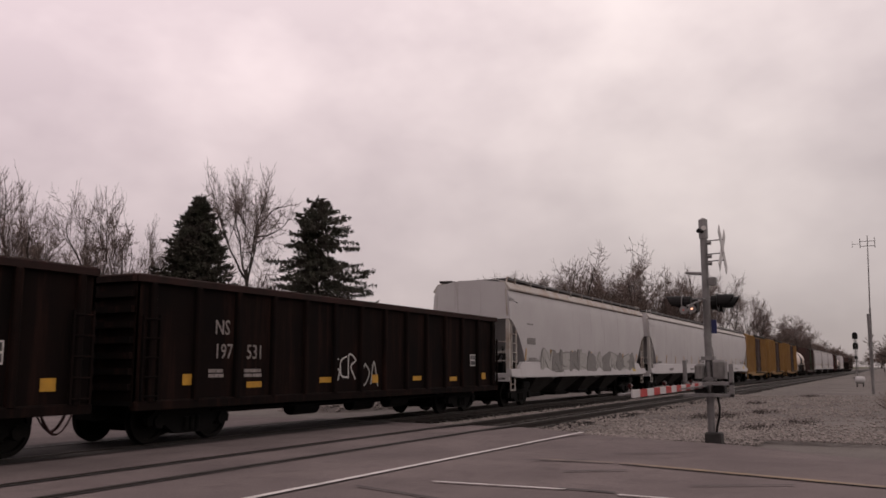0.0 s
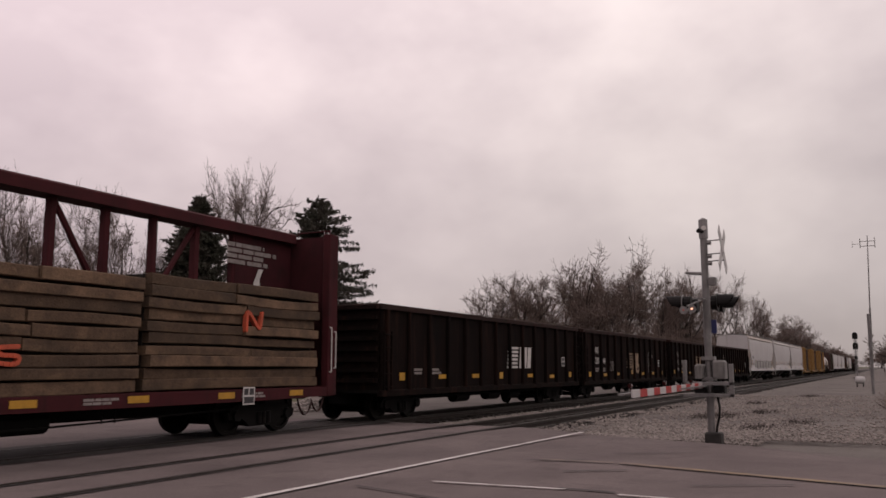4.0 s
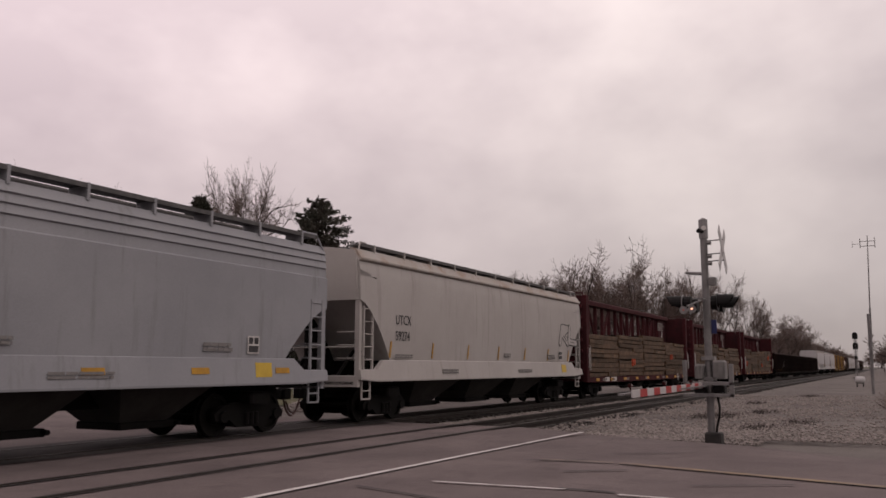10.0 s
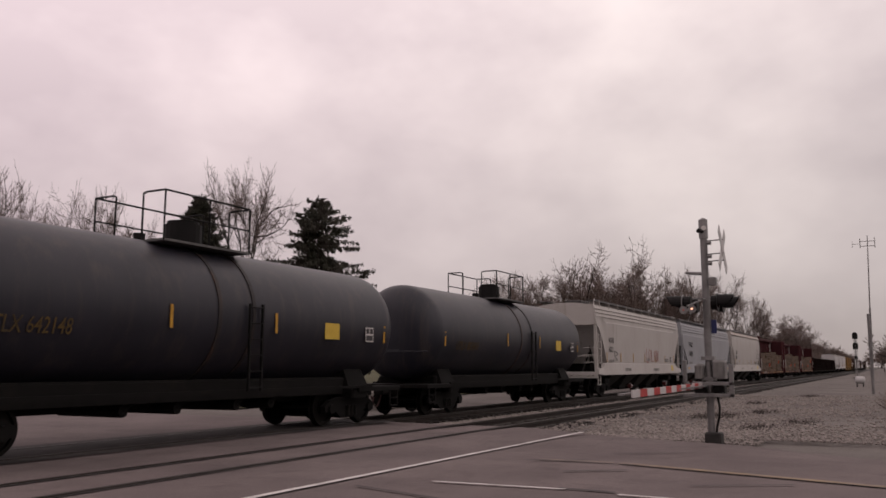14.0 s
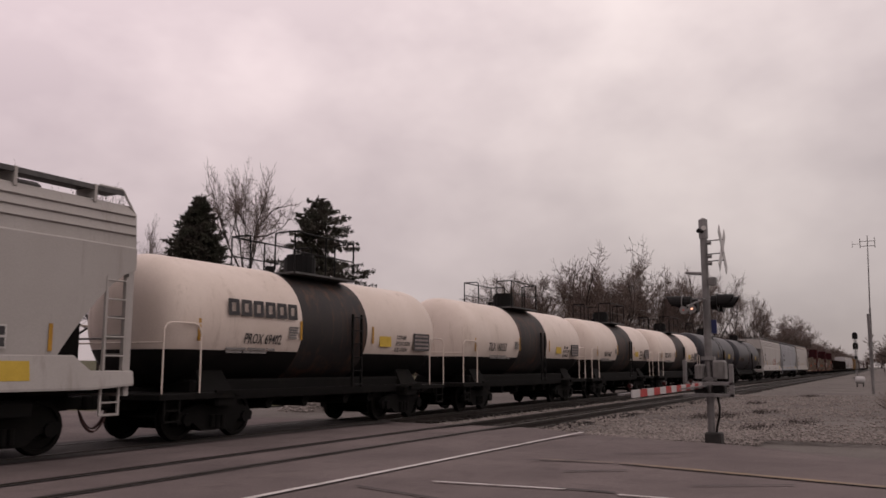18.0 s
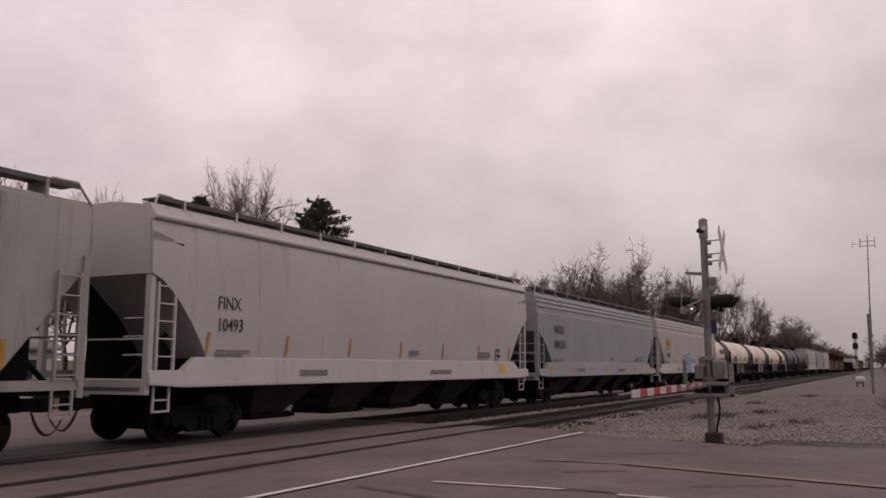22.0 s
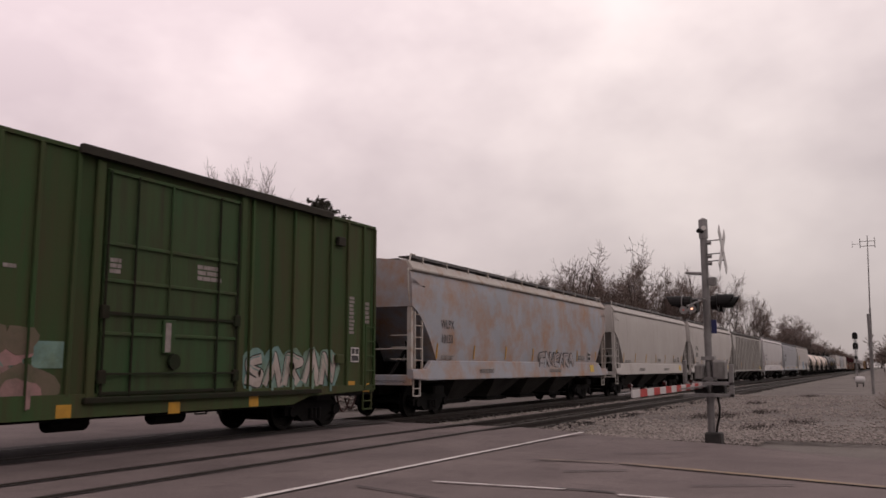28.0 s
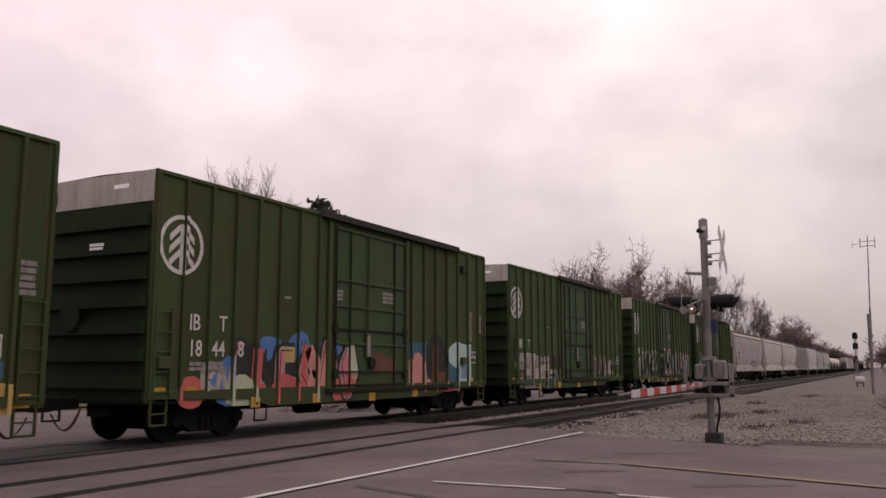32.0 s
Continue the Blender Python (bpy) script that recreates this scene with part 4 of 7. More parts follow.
def centrebeam(name, label, length):
    car = thing(name, label, "flatcar", "centrebeam flatcars in the train")
    half = length / 2
    zd = 1.06
    for sg in (-1, 1):
        y0, y1 = sorted((sg * 1.30, sg * 1.48))
        s = Solid().plate([(-half, 0.82), (-half + 3.2, 0.78), (half - 3.2, 0.78), (half, 0.82), (half, zd - 0.02), (-half, zd - 0.02)], y0, y1)
        part("side_sill", s, MAROON, car)
    part("deck", Solid().box(-half, half, -1.3, 1.3, 0.92, zd - 0.015), MAROON, car)
    part("centre_sill", Solid().box(-half + 0.2, half - 0.2, -0.3, 0.3, 0.5, 0.93), UNDER, car)
    part("top_chord", Solid().prism([(-0.28, 4.72), (-0.28, 4.94), (-0.2, 4.99), (0.2, 4.99), (0.28, 4.94), (0.28, 4.72)], -half + 0.15, half - 0.15), MAROON, car, "maroon box-section top chord")
    inner = half - 0.15
    panel = 2.15
    pm = Solid().slab(-0.075, 0.075, -0.09, 0.09, zd - 0.02, 4.74, 0.02).mesh("beam_post", MAROON)
    n = 15
    xs = [-(inner - panel) + 2 * (inner - panel) * i / (n - 1) for i in range(n)]
    for x in xs:
        part("beam_post", pm, None, car, at=pose(x, 0, 0))
    for i in range(n - 1):
        if i % 2 == 0 or i == n // 2:
            up = (i // 2) % 2 == 0
            a, b = (xs[i], xs[i + 1]) if up else (xs[i + 1], xs[i])
            part("diagonal", Solid().tube((a, 0, 2.9), (b, 0, 4.74), 0.065, 6), MAROON, car)
        part("floor_web", Solid().box(xs[i] + 0.11, xs[i + 1] - 0.11, -0.03, 0.03, zd, 1.9), MAROON_SHEET, car)
    for sx in (-1, 1):
        part("end_panel", Solid().box(*sorted((sx * inner, sx * (inner - panel))), -0.10, 0.10, zd, 4.74), MAROON_SHEET, car, "maroon sheet panel of the beam")
        part("bulkhead", Solid().box(*sorted((sx * half, sx * (half - 0.10))), -1.42, 1.42, 0.86, 4.86), MAROON_SHEET, car, "maroon end bulkhead")
        for sg in (-1, 1):
            part("bulkhead_post", Solid().slab(*sorted((sx * (half + 0.02), sx * (half - 0.36))), *sorted((sg * 1.28, sg * 1.50)), 0.84, 4.88, 0.02), MAROON, car)
            part("grab_rail", Solid().path([(sx * (half - 0.3), sg * 1.50, 1.4), (sx * (half - 0.3), sg * 1.56, 1.4), (sx * (half - 0.3), sg * 1.56, 2.5), (sx * (half - 0.3), sg * 1.50, 2.5)], 0.016, 6), WHITE, car)
            part("grab_rail", Solid().path([(sx * (half - 0.12), sg * 1.50, 1.5), (sx * (half - 0.12), sg * 1.56, 1.5), (sx * (half - 0.12), sg * 1.56, 2.4), (sx * (half - 0.12), sg * 1.50, 2.4)], 0.016, 6), WHITE, car)
        for k in range(7):
            z = 1.15 + k * 0.52
            part("bulkhead_rib", Solid().slab(*sorted((sx * (half + 0.0), sx * (half + 0.12))), -1.3, 1.3, z, z + 0.16, 0.03), MAROON, car)
        part("top_rail", Solid().path([(sx * (half - 0.1), -1.3, 4.86), (sx * (half - 0.1), -1.3, 5.0), (sx * (half - 0.1), -0.3, 5.0), (sx * (half - 0.1), -0.3, 4.9)], 0.02, 6), MAROON, car)
        small_print(car, sx * (half - 1.7) - 0.9, -0.115, 3.95, 1.9, 0.55, 4, FADED, 21 + sx)
        s = Solid().plate([(-0.16, 0), (0.12, 0), (0.1, 0.35), (0.22, 0.62), (0.06, 0.62), (-0.04, 0.4), (-0.1, 0.3)], -0.004, 0.004)
        part("emblem", s, WHITE, car, "small white emblem", at=pose(sx * (half - 1.5), -0.112, 3.32))
    for k in range(9):
        x = -half + 1.6 + (length - 3.2) * k / 8
        part("reflector", REF_WIDE, None, car, at=pose(x, -1.488, 0.86))
    for k in range(5):
        small_print(car, -half + 2.4 + k * 4.1, -1.487, 0.84, 0.8, 0.13, 2, FADED, 40 + k)
    part("data_box", DATA_BOX, None, car, at=pose(half - 3.3, -1.5, 0.9))
    for x in (-2.6, 0.0, 2.8):
        s = Solid()
        s.tube((x - 0.5, -0.8, 0.55), (x + 0.5, -0.8, 0.55), 0.18, 10)
        part("brake_cylinder", s, UNDER, car)
    s = Solid().path([(-half + 3.4, -1.2, 0.62), (-3, -1.2, 0.5), (3, -1.2, 0.5), (half - 3.4, -1.2, 0.62)], 0.02, 6)
    for x in (-5.4, -5.1, 4.2, 4.5):
        s.tube((x, -1.2, 0.5), (x, -1.2, 0.8), 0.02, 6)
    part("brake_rod", s, UNDER, car)
    add_running_gear(car, length, 2.3, 0.55)
    return car


def lumber_bundle(length, rows, seed, height=2.22):
    """A stack of heavy boards: each board of its outer face is a part."""
    b = thing("lumber_bundle", "bundle of weathered brown sawn timbers stacked on the flatcar", "lumber", "lumber loads")
    rnd = random.Random(seed)
    h = height / rows
    # near-black core: shade in the gaps between boards, put into its colour
    part("load_core", Solid().box(-length / 2 + 0.05, length / 2 - 0.05, -0.42, 0.55, 0.0, height - 0.02), TIMBER_SHADE, b)
    for r in range(rows):
        half = length / 2 + rnd.uniform(-0.10, 0.03)
        split = rnd.random() < 0.35
        spans = [(-half, half)] if not split else [(-half, rnd.uniform(-0.6, 0.6)), None]
        if split:
            spans[1] = (spans[0][1] + 0.02, half + rnd.uniform(-0.05, 0.05))
        for x0, x1 in spans:
            hh = h - rnd.choice((0.006, 0.012, 0.02, 0.03, 0.05))
            y0 = -0.62 + rnd.uniform(-0.05, 0.07)
            z0 = r * h + rnd.uniform(0, 0.008)
            s = Solid()
            sag = rnd.uniform(-0.045, 0.03)
            rings = []
            for i in range(5):
                u = i / 4
                x = x0 + (x1 - x0) * u
                dz = sag * math.sin(math.pi * u) + 0.008 * noise.noise((x, r, seed))
                dy = 0.015 * noise.noise((x * 0.8, r, seed + 5))
                c = 0.015
                rings.append([(x, y0 + dy + c, z0 + dz), (x, y0 + dy, z0 + dz + c), (x, y0 + dy, z0 + dz + hh - c), (x, y0 + dy + c, z0 + dz + hh), (x, y0 + 0.25, z0 + dz + hh), (x, y0 + 0.25, z0 + dz)])
            s.loft(rings)
            part("board", s, TIMBER, b)
    if rnd.random() < 0.75:
        x, z = rnd.uniform(-1.2, 1.2), rnd.uniform(0.5, 1.6)
        s = Solid()
        q = rnd.uniform(0.26, 0.42)
        stroke(s, bend([Vector((x + (u - 0.5) * q * 1.3, z + (v - 0.5) * q)) for u, v in rnd.choice(GLYPHS)]), 0.075, -0.70, -0.60, 0)
        tagged(part("spray_mark", s, ORANGE_SPRAY, b, "orange spray-painted mark"), kind="stuff")
    return b


def tank(name, label, length, radius, white, writing, seed):
    car = thing(name, label, "tank car", "tank cars in the train")
    zc = 1.09 + radius
    head = 0.70
    straight = length / 2 - head
    n = 40
    xs = []
    for k in range(9):
        a = math.pi / 2 * k / 8
        xs.append((-straight - head * math.cos(a) ** 0.75, radius * math.sin(a) ** 0.6))
    bl, br = (-1.45, 1.45) if white else (-1.15, 1.15)
    cuts = sorted(set([bl, br] + [float(v) for v in np.linspace(-straight, straight, 7)]))
    xs += [(c, radius) for c in cuts if c > -straight + 0.01 and c < straight - 0.01]
    for k in range(8, -1, -1):
        a = math.pi / 2 * k / 8
        xs.append((straight + head * math.cos(a) ** 0.75, radius * math.sin(a) ** 0.6))
    s = Solid()
    rings = []
    for x, r in xs:
        rings.append([(x, max(r, 0.002) * math.cos(2 * math.pi * (i + 0.5) / n), zc + max(r, 0.002) * math.sin(2 * math.pi * (i + 0.5) / n)) for i in range(n)])
    low = 1.88 - zc
    for a in range(len(rings) - 1):
        for i in range(n):
            j = (i + 1) % n
            x = (rings[a][i][0] + rings[a + 1][i][0]) / 2
            z = sum(p[2] for p in (rings[a][i], rings[a][j])) / 2
            if not white:
                mi = 0
            elif bl < x < br:
                mi = 2
            else:
                mi = 0
            s.add([rings[a][i], rings[a][j], rings[a + 1][j], rings[a + 1][i]], [(0, 1, 2, 3)], mi)
    me = s.mesh("shell", [TANK_WHITE, BLACK, BAND_RUST] if white else [TANK_BLACK])
    bm = bmesh.new()
    bm.from_mesh(me)
    bmesh.ops.remove_doubles(bm, verts=bm.verts, dist=0.0005)
    if white:
        bmesh.ops.bisect_plane(bm, geom=bm.verts[:] + bm.edges[:] + bm.faces[:], plane_co=(0, 0, zc + low), plane_no=(0, 0, 1))
        for fc in bm.faces:
            if fc.material_index == 0 and fc.calc_center_median().z < zc + low:
                fc.material_index = 1
    bmesh.ops.recalc_face_normals(bm, faces=bm.faces)
    bm.to_mesh(me)
    bm.free()
    me.polygons.foreach_set("use_smooth", [True] * len(me.polygons))
    part("shell", me, None, car, "cream tank shell with a black centre band" if white else "weathered black tank shell")

    def hoop(x, w, r, mat_, nm):
        s_ = Solid()
        prof = [(x - w / 2, r), (x + w / 2, r), (x + w / 2, r + 0.02), (x - w / 2, r + 0.02)]
        rg = [[(px, pr * math.cos(2 * math.pi * i / n), zc + pr * math.sin(2 * math.pi * i / n)) for px, pr in prof] for i in range(n)]
        s_.loft(rg + [rg[0]], caps=False)
        return part(nm, s_, mat_, car, smooth=True)

    for sx in (-1, 1):
        if not white:
            hoop(0.4 + sx * 0.54, 0.10, radius, BAND_RUST, "shell_band")
        part("saddle", Solid().loft([[(sx * (straight - 0.9) - 0.5, -1.3, 0.85), (sx * (straight - 0.9) + 0.5, -1.3, 0.85), (sx * (straight - 0.9) + 0.5, 1.3, 0.85), (sx * (straight - 0.9) - 0.5, 1.3, 0.85)], [(sx * (straight - 0.9) - 0.4, -0.95, zc - 1.05), (sx * (straight - 0.9) + 0.4, -0.95, zc - 1.05), (sx * (straight - 0.9) + 0.4, 0.95, zc - 1.05), (sx * (straight - 0.9) - 0.4, 0.95, zc - 1.05)]]), UNDER, car)
        part("end_platform", Solid().slab(*sorted((sx * (length / 2 + 0.25), sx * (straight - 1.2))), -1.45, 1.45, 0.88, 1.0, 0.02), UNDER, car)
        for sg in (-1, 1) if white else ():
            x0, x1 = sx * (length / 2 + 0.18), sx * (straight - 0.1)
            s = Solid().path([(x0, sg * 1.42, 1.0), (x0, sg * 1.42, 2.26), (x0 - sx * 0.06, sg * 1.42, 2.36), (x0 - sx * 0.16, sg * 1.42, 2.40), (x1 + sx * 0.22, sg * 1.46, 2.40), (x1 + sx * 0.07, sg * 1.46, 2.35), (x1, sg * 1.46, 2.2), (x1, sg * 1.46, 1.0)], 0.02, 6)
            part("end_handrail", s, TANK_WHITE if white else TANK_BLACK, car)
        part("end_handrail", Solid().path([(sx * (length / 2 + 0.18), -1.42, 2.0), (sx * (length / 2 + 0.18), 1.42, 2.0)], 0.017, 6), TANK_WHITE if white else TANK_BLACK, car)
        part("stirrup_step", stirrup_mesh(UNDER), None, car, at=pose(sx * (length / 2 - 0.1), -1.42, 0.9))
        part("reflector", REF_TALL, None, car, at=pose(sx * (straight - 0.1), -radius * 0.985, zc - 0.45, 2, 0, 0))
    part("side_walkway", Solid().box(-straight + 0.6, straight - 0.6, -1.47, -1.40, 0.98, 1.04), UNDER, car)
    part("side_walkway", Solid().box(-straight + 0.6, straight - 0.6, 1.40, 1.47, 0.98, 1.04), UNDER, car)
    part("centre_sill", Solid().box(-length / 2 - 0.2, length / 2 + 0.2, -0.3, 0.3, 0.66, 0.95), UNDER, car)
    part("underframe", Solid().slab(-straight + 0.3, straight - 0.3, -1.05, 1.05, 0.82, 1.26, 0.05), UNDER, car)
    for x in (-2.0, -0.6, 1.2, 2.4):
        part("rigging", Solid().tube((x, -0.9, 0.68), (x, 0.9, 0.68), 0.12, 8).tube((x, -0.9, 0.68), (x + 0.4, -0.9, 0.95), 0.03, 6), UNDER, car)
    # dome fittings and platform
    zt = zc + radius
    s = Solid().tube((0.25, 0, zt - 0.05), (0.25, 0, zt + 0.50), 0.42, 18).tube((0.25, 0, zt + 0.5), (0.25, 0, zt + 0.58), 0.36, 18)
    part("fitting_housing", s, BLACK, car)
    s = Solid().tube((-1.0, 0, zt - 0.05), (-1.0, 0, zt + 0.15), 0.13, 10)
    part("valve", s, BLACK, car)
    part("platform", Solid().box(-1.3, 1.3, -1.05, -0.4, zt - 0.10, zt - 0.05).box(-1.3, 1.3, 0.4, 1.05, zt - 0.10, zt - 0.05), GRATING, car)
    for sg in (-1, 1):
        rail = part("platform_railing", Solid().path([(-1.3, sg * 0.4, zt), (-1.3, sg * 0.4, zt + 0.92), (-1.3, sg * 0.5, zt + 0.95), (-1.3, sg * 1.02, zt + 0.95), (1.3, sg * 1.02, zt + 0.95), (1.3, sg * 0.5, zt + 0.95), (1.3, sg * 0.4, zt + 0.92), (1.3, sg * 0.4, zt)], 0.022, 6), BLACK, car)
        for x in (-1.3, 0.0, 1.3):
            part("railing_post", Solid().tube((x, sg * 1.02, zt - 0.1), (x, sg * 1.02, zt + 0.95), 0.022, 6), BLACK, rail)
        part("railing_bar", Solid().tube((-1.3, sg * 1.02, zt + 0.45), (1.3, sg * 1.02, zt + 0.45), 0.018, 6), BLACK, rail)
    part("ladder", ladder_mesh(1.9, 6, 0.42, BLACK), None, car, at=pose(0.85 if white else 0.95, -radius - 0.06, 1.0))
    add_running_gear(car, length, 1.75, 0.75)
    yl = lambda z: -math.sqrt(max(0.01, radius ** 2 - (z - zc) ** 2)) - 0.03
    for txt, x, z, size, mat_ in writing:
        zc_t = z + size / 2
        lean = math.degrees(math.asin((zc_t - zc) / radius))
        part("lettering", letters(txt, size, mat_, 0.72), None, car, "stencilled reporting mark", at=pose(x, yl(z) + 0.005, z, 90 - lean, 0, 0))
    for x, z in ((straight - 2.6, zc - 0.32),):
        part("placard", patch(0.62, 0.4, YELLOW, "placard"), None, car, "yellow hazard placard", at=pose(x, yl(z) + 0.005, z - 0.1))
    for k, x in enumerate((-1.52, 1.7)):
        part("reflector", REF_TALL, None, car, at=pose(x, yl(zc - 0.1) + 0.005, zc - 0.35))
    if white:
        s = Solid().box(0, 0.95, -0.004, 0.004, 0, 0.5, 0)
        for k in range(4):
            s.box(0.05, 0.9, -0.008, -0.004, 0.05 + k * 0.115, 0.11 + k * 0.115, 1)
        part("data_panel", s.mesh("data_panel", [INK, FADED]), None, car, at=pose(straight - 1.05, yl(zc + 0.05), zc - 0.50))
        for k, line in enumerate(("SODIUM", "HYDROXIDE", "SOLUTION")):
            zz = zc - 0.20 - 0.17 * k
            part("lettering", letters(line, 0.125, INK), None, car, "stencilled cargo name", at=pose(straight - 2.05, yl(zz) - 0.002, zz, 90 - math.degrees(math.asin((zz - zc) / radius)), 0, 0))
        small_print(car, -1.98, yl(zc - 0.2) - 0.002, zc - 0.34, 0.38, 0.3, 5, GREYINK, seed + 5)
        small_print(car, -4.0, yl(zc - 0.62) - 0.002, zc - 0.70, 1.9, 0.14, 2, GREYINK, seed + 2)
    else:
        part("data_box", DATA_BOX, None, car, at=pose(straight - 0.9, yl(zc - 0.25), zc - 0.25))
    return car


def strip(outline, xa, xb):
    """The part of an outline of (x, z) points that lies between two uprights."""
    for edge, sg in ((xa, 1), (xb, -1)):
        out = []
        for p, q in zip(outline, outline[1:] + outline[:1]):
            ip, iq = (p[0] - edge) * sg >= 0, (q[0] - edge) * sg >= 0
            if ip:
                out.append(p)
            if ip != iq:
                k = (edge - p[0]) / (q[0] - p[0])
                out.append((edge, p[1] + k * (q[1] - p[1])))
        outline = out
        if len(outline) < 3:
            return []
    return outline


def coat(s, outline, y0, y1, mi, relief=()):
    """A film of paint that also covers the posts and door standing proud of the wall."""
    outline = [tuple(p) for p in outline] if not relief or len(relief) < 6 else [(p[0], max(p[1], 0.70)) for p in outline]
    s.plate(outline, y0, y1, mi)
    for xa, xb, d in relief:
        c = strip(outline, xa, xb)
        if c:
            s.plate(c, y0 - d, y1 - d, mi)


def tree_roundel(relief):
    """A white ring round a plain conifer sign."""
    s = Solid()
    n, rx, rz = 32, 0.60, 0.60
    outer = [(rx * math.cos(2 * math.pi * i / n), rz * math.sin(2 * math.pi * i / n)) for i in range(n)]
    for i in range(n):
        a, b = outer[i], outer[(i + 1) % n]
        k = 0.86
        coat(s, [a, b, (b[0] * k, b[1] * k), (a[0] * k, a[1] * k)], -0.004, 0.004, 0, relief)
    coat(s, [(-0.05, -0.52), (0.05, -0.52), (0.05, 0.42), (-0.05, 0.42)], -0.004, 0.004, 0, relief)
    for z in (-0.30, -0.04, 0.20):
        for sg in (-1, 1):
            coat(s, [(sg * 0.055, z + 0.22), (sg * 0.055, z + 0.08), (sg * 0.33, z - 0.16), (sg * 0.33, z - 0.02)], -0.0055, 0.004, 0, relief)
    return s.mesh("roundel", WHITE)


ROOF_TRACK = surface("door_track_brown", (0.022, 0.019, 0.013), (0.015, 0.013, 0.010), 3, 0.8)



def stroke(s, pts, w, y0, y1, mi):
    """A thick bent line with round joints, in the x-z plane."""
    for p, q in zip(pts, pts[1:]):
        d = q - p
        if d.length < 1e-4:
            continue
        nv = Vector((-d.y, d.x)).normalized() * w / 2
        s.plate([tuple(p - nv), tuple(q - nv), tuple(q + nv), tuple(p + nv)], y0, y1, mi)
    for k, p in enumerate(pts):
        s.plate([(p.x + w * 0.5 * math.cos(a * 1.0472), p.y + w * 0.5 * math.sin(a * 1.0472)) for a in range(6)], y0 - 0.0006 * (k + 1), y1, mi)


def graffiti(car, x0, x1, z0, z1, y, fills, edge, seed, count=5):
    """Sprayed letter-like signs of no meaning: bent thick strokes in their colours, with an edge line, over a cloud of paint."""
    rnd = random.Random(seed)
    w = (x1 - x0) / count
    h = z1 - z0
    for i in range(count):
        gx = x0 + i * w - 0.08 * w
        lean = rnd.uniform(-0.15, 0.15)
        f = fills[i % len(fills)]
        sign = rnd.choice(GLYPHS)
        pts = [Vector((gx + (0.1 + 1.0 * a + lean * b + rnd.uniform(-0.06, 0.06)) * w, z0 + h * (0.1 + 0.8 * b + rnd.uniform(-0.07, 0.07)))) for a, b in sign]
        tw = min(0.30 * h, 0.5 * w)
        d = 0.008 * (i % 2)
        s = Solid()
        if len(fills) > 1:
            cloud = fills[(i + 2) % len(fills)]
            ring = [(gx + w * (0.55 + 0.62 * math.cos(k * 0.524) * rnd.uniform(0.8, 1.1)), z0 + h * (0.5 + 0.52 * math.sin(k * 0.524) * rnd.uniform(0.75, 1.1))) for k in range(12)]
            s.plate(ring, -0.001 - d, 0.002, 2)
        else:
            cloud = f
        stroke(s, pts, tw + 0.09, -0.006 - d, 0.0, 1)
        stroke(s, pts, tw, -0.012 - d, -0.004 - d, 0)
        k = rnd.randrange(len(pts) - 1)
        stroke(s, [pts[k].lerp(pts[k + 1], 0.2), pts[k].lerp(pts[k + 1], 0.75)], 0.035, -0.018 - d, -0.010 - d, 1)
        tagged(part("spray_paint", s.mesh("spray_paint", [f, edge, cloud]), None, car, "sprayed graffiti shape", at=pose(0, y, 0)), kind="stuff")


POST = 0.072                                # how far the side posts stand out
D0, D1 = -1.58, 1.95                        # the plug door's span along the side


def box_posts(half):
    return [D0 - 0.62 - 0.755 * k for k in range(7, -1, -1) if D0 - 0.62 - 0.755 * k > -half + 0.35] + [D1 + 0.5 + 0.755 * k for k in range(8) if D1 + 0.5 + 0.755 * k < half - 0.3]


def box_relief(half):
    return [(x - 0.04, x + 0.04, POST + 0.004) for x in box_posts(half)] + [(D0, D1, 0.066), (-half, -half + 0.12, POST + 0.004), (half - 0.12, half, POST + 0.004)]


def bend(pts, per=4):
    """A smooth line through the points."""
    out = []
    for i in range(len(pts) - 1):
        p0, p1, p2, p3 = pts[max(i - 1, 0)], pts[i], pts[i + 1], pts[min(i + 2, len(pts) - 1)]
        for k in range(per):
            u = k / per
            out.append(0.5 * ((2 * p1) + (p2 - p0) * u + (2 * p0 - 5 * p1 + 4 * p2 - p3) * u * u + (3 * p1 - p0 - 3 * p2 + p3) * u ** 3))
    return out + [pts[-1]]


def band(s, pts, w, depth, mi, relief, taper=0.0):
    """A brush line of paint with round ends."""
    n = len(pts)
    for k in range(n - 1):
        d = pts[k + 1] - pts[k]
        if d.length < 1e-4:
            continue
        nv = Vector((-d.y, d.x)).normalized() * w / 2
        m0 = mi[min(len(mi) - 1, k * len(mi) // (n - 1))]
        coat(s, [tuple(pts[k] - nv), tuple(pts[k + 1] - nv), tuple(pts[k + 1] + nv), tuple(pts[k] + nv)], -depth - 0.0003 * (k % 3), 0.0, m0, relief)
        if k:
            coat(s, [(pts[k].x + w * 0.5 * math.cos(a * 0.7854), pts[k].y + w * 0.5 * math.sin(a * 0.7854)) for a in range(8)], -depth - 0.0004 - 0.0002 * (k % 2), 0.0, m0, relief)


def blob(rnd, cx, cz, rx, rz, rough=0.12, n=14):
    return [(cx + rx * math.cos(2 * math.pi * k / n) * (1 + rnd.uniform(-rough, rough)), cz + rz * math.sin(2 * math.pi * k / n) * (1 + rnd.uniform(-rough, rough))) for k in range(n)]


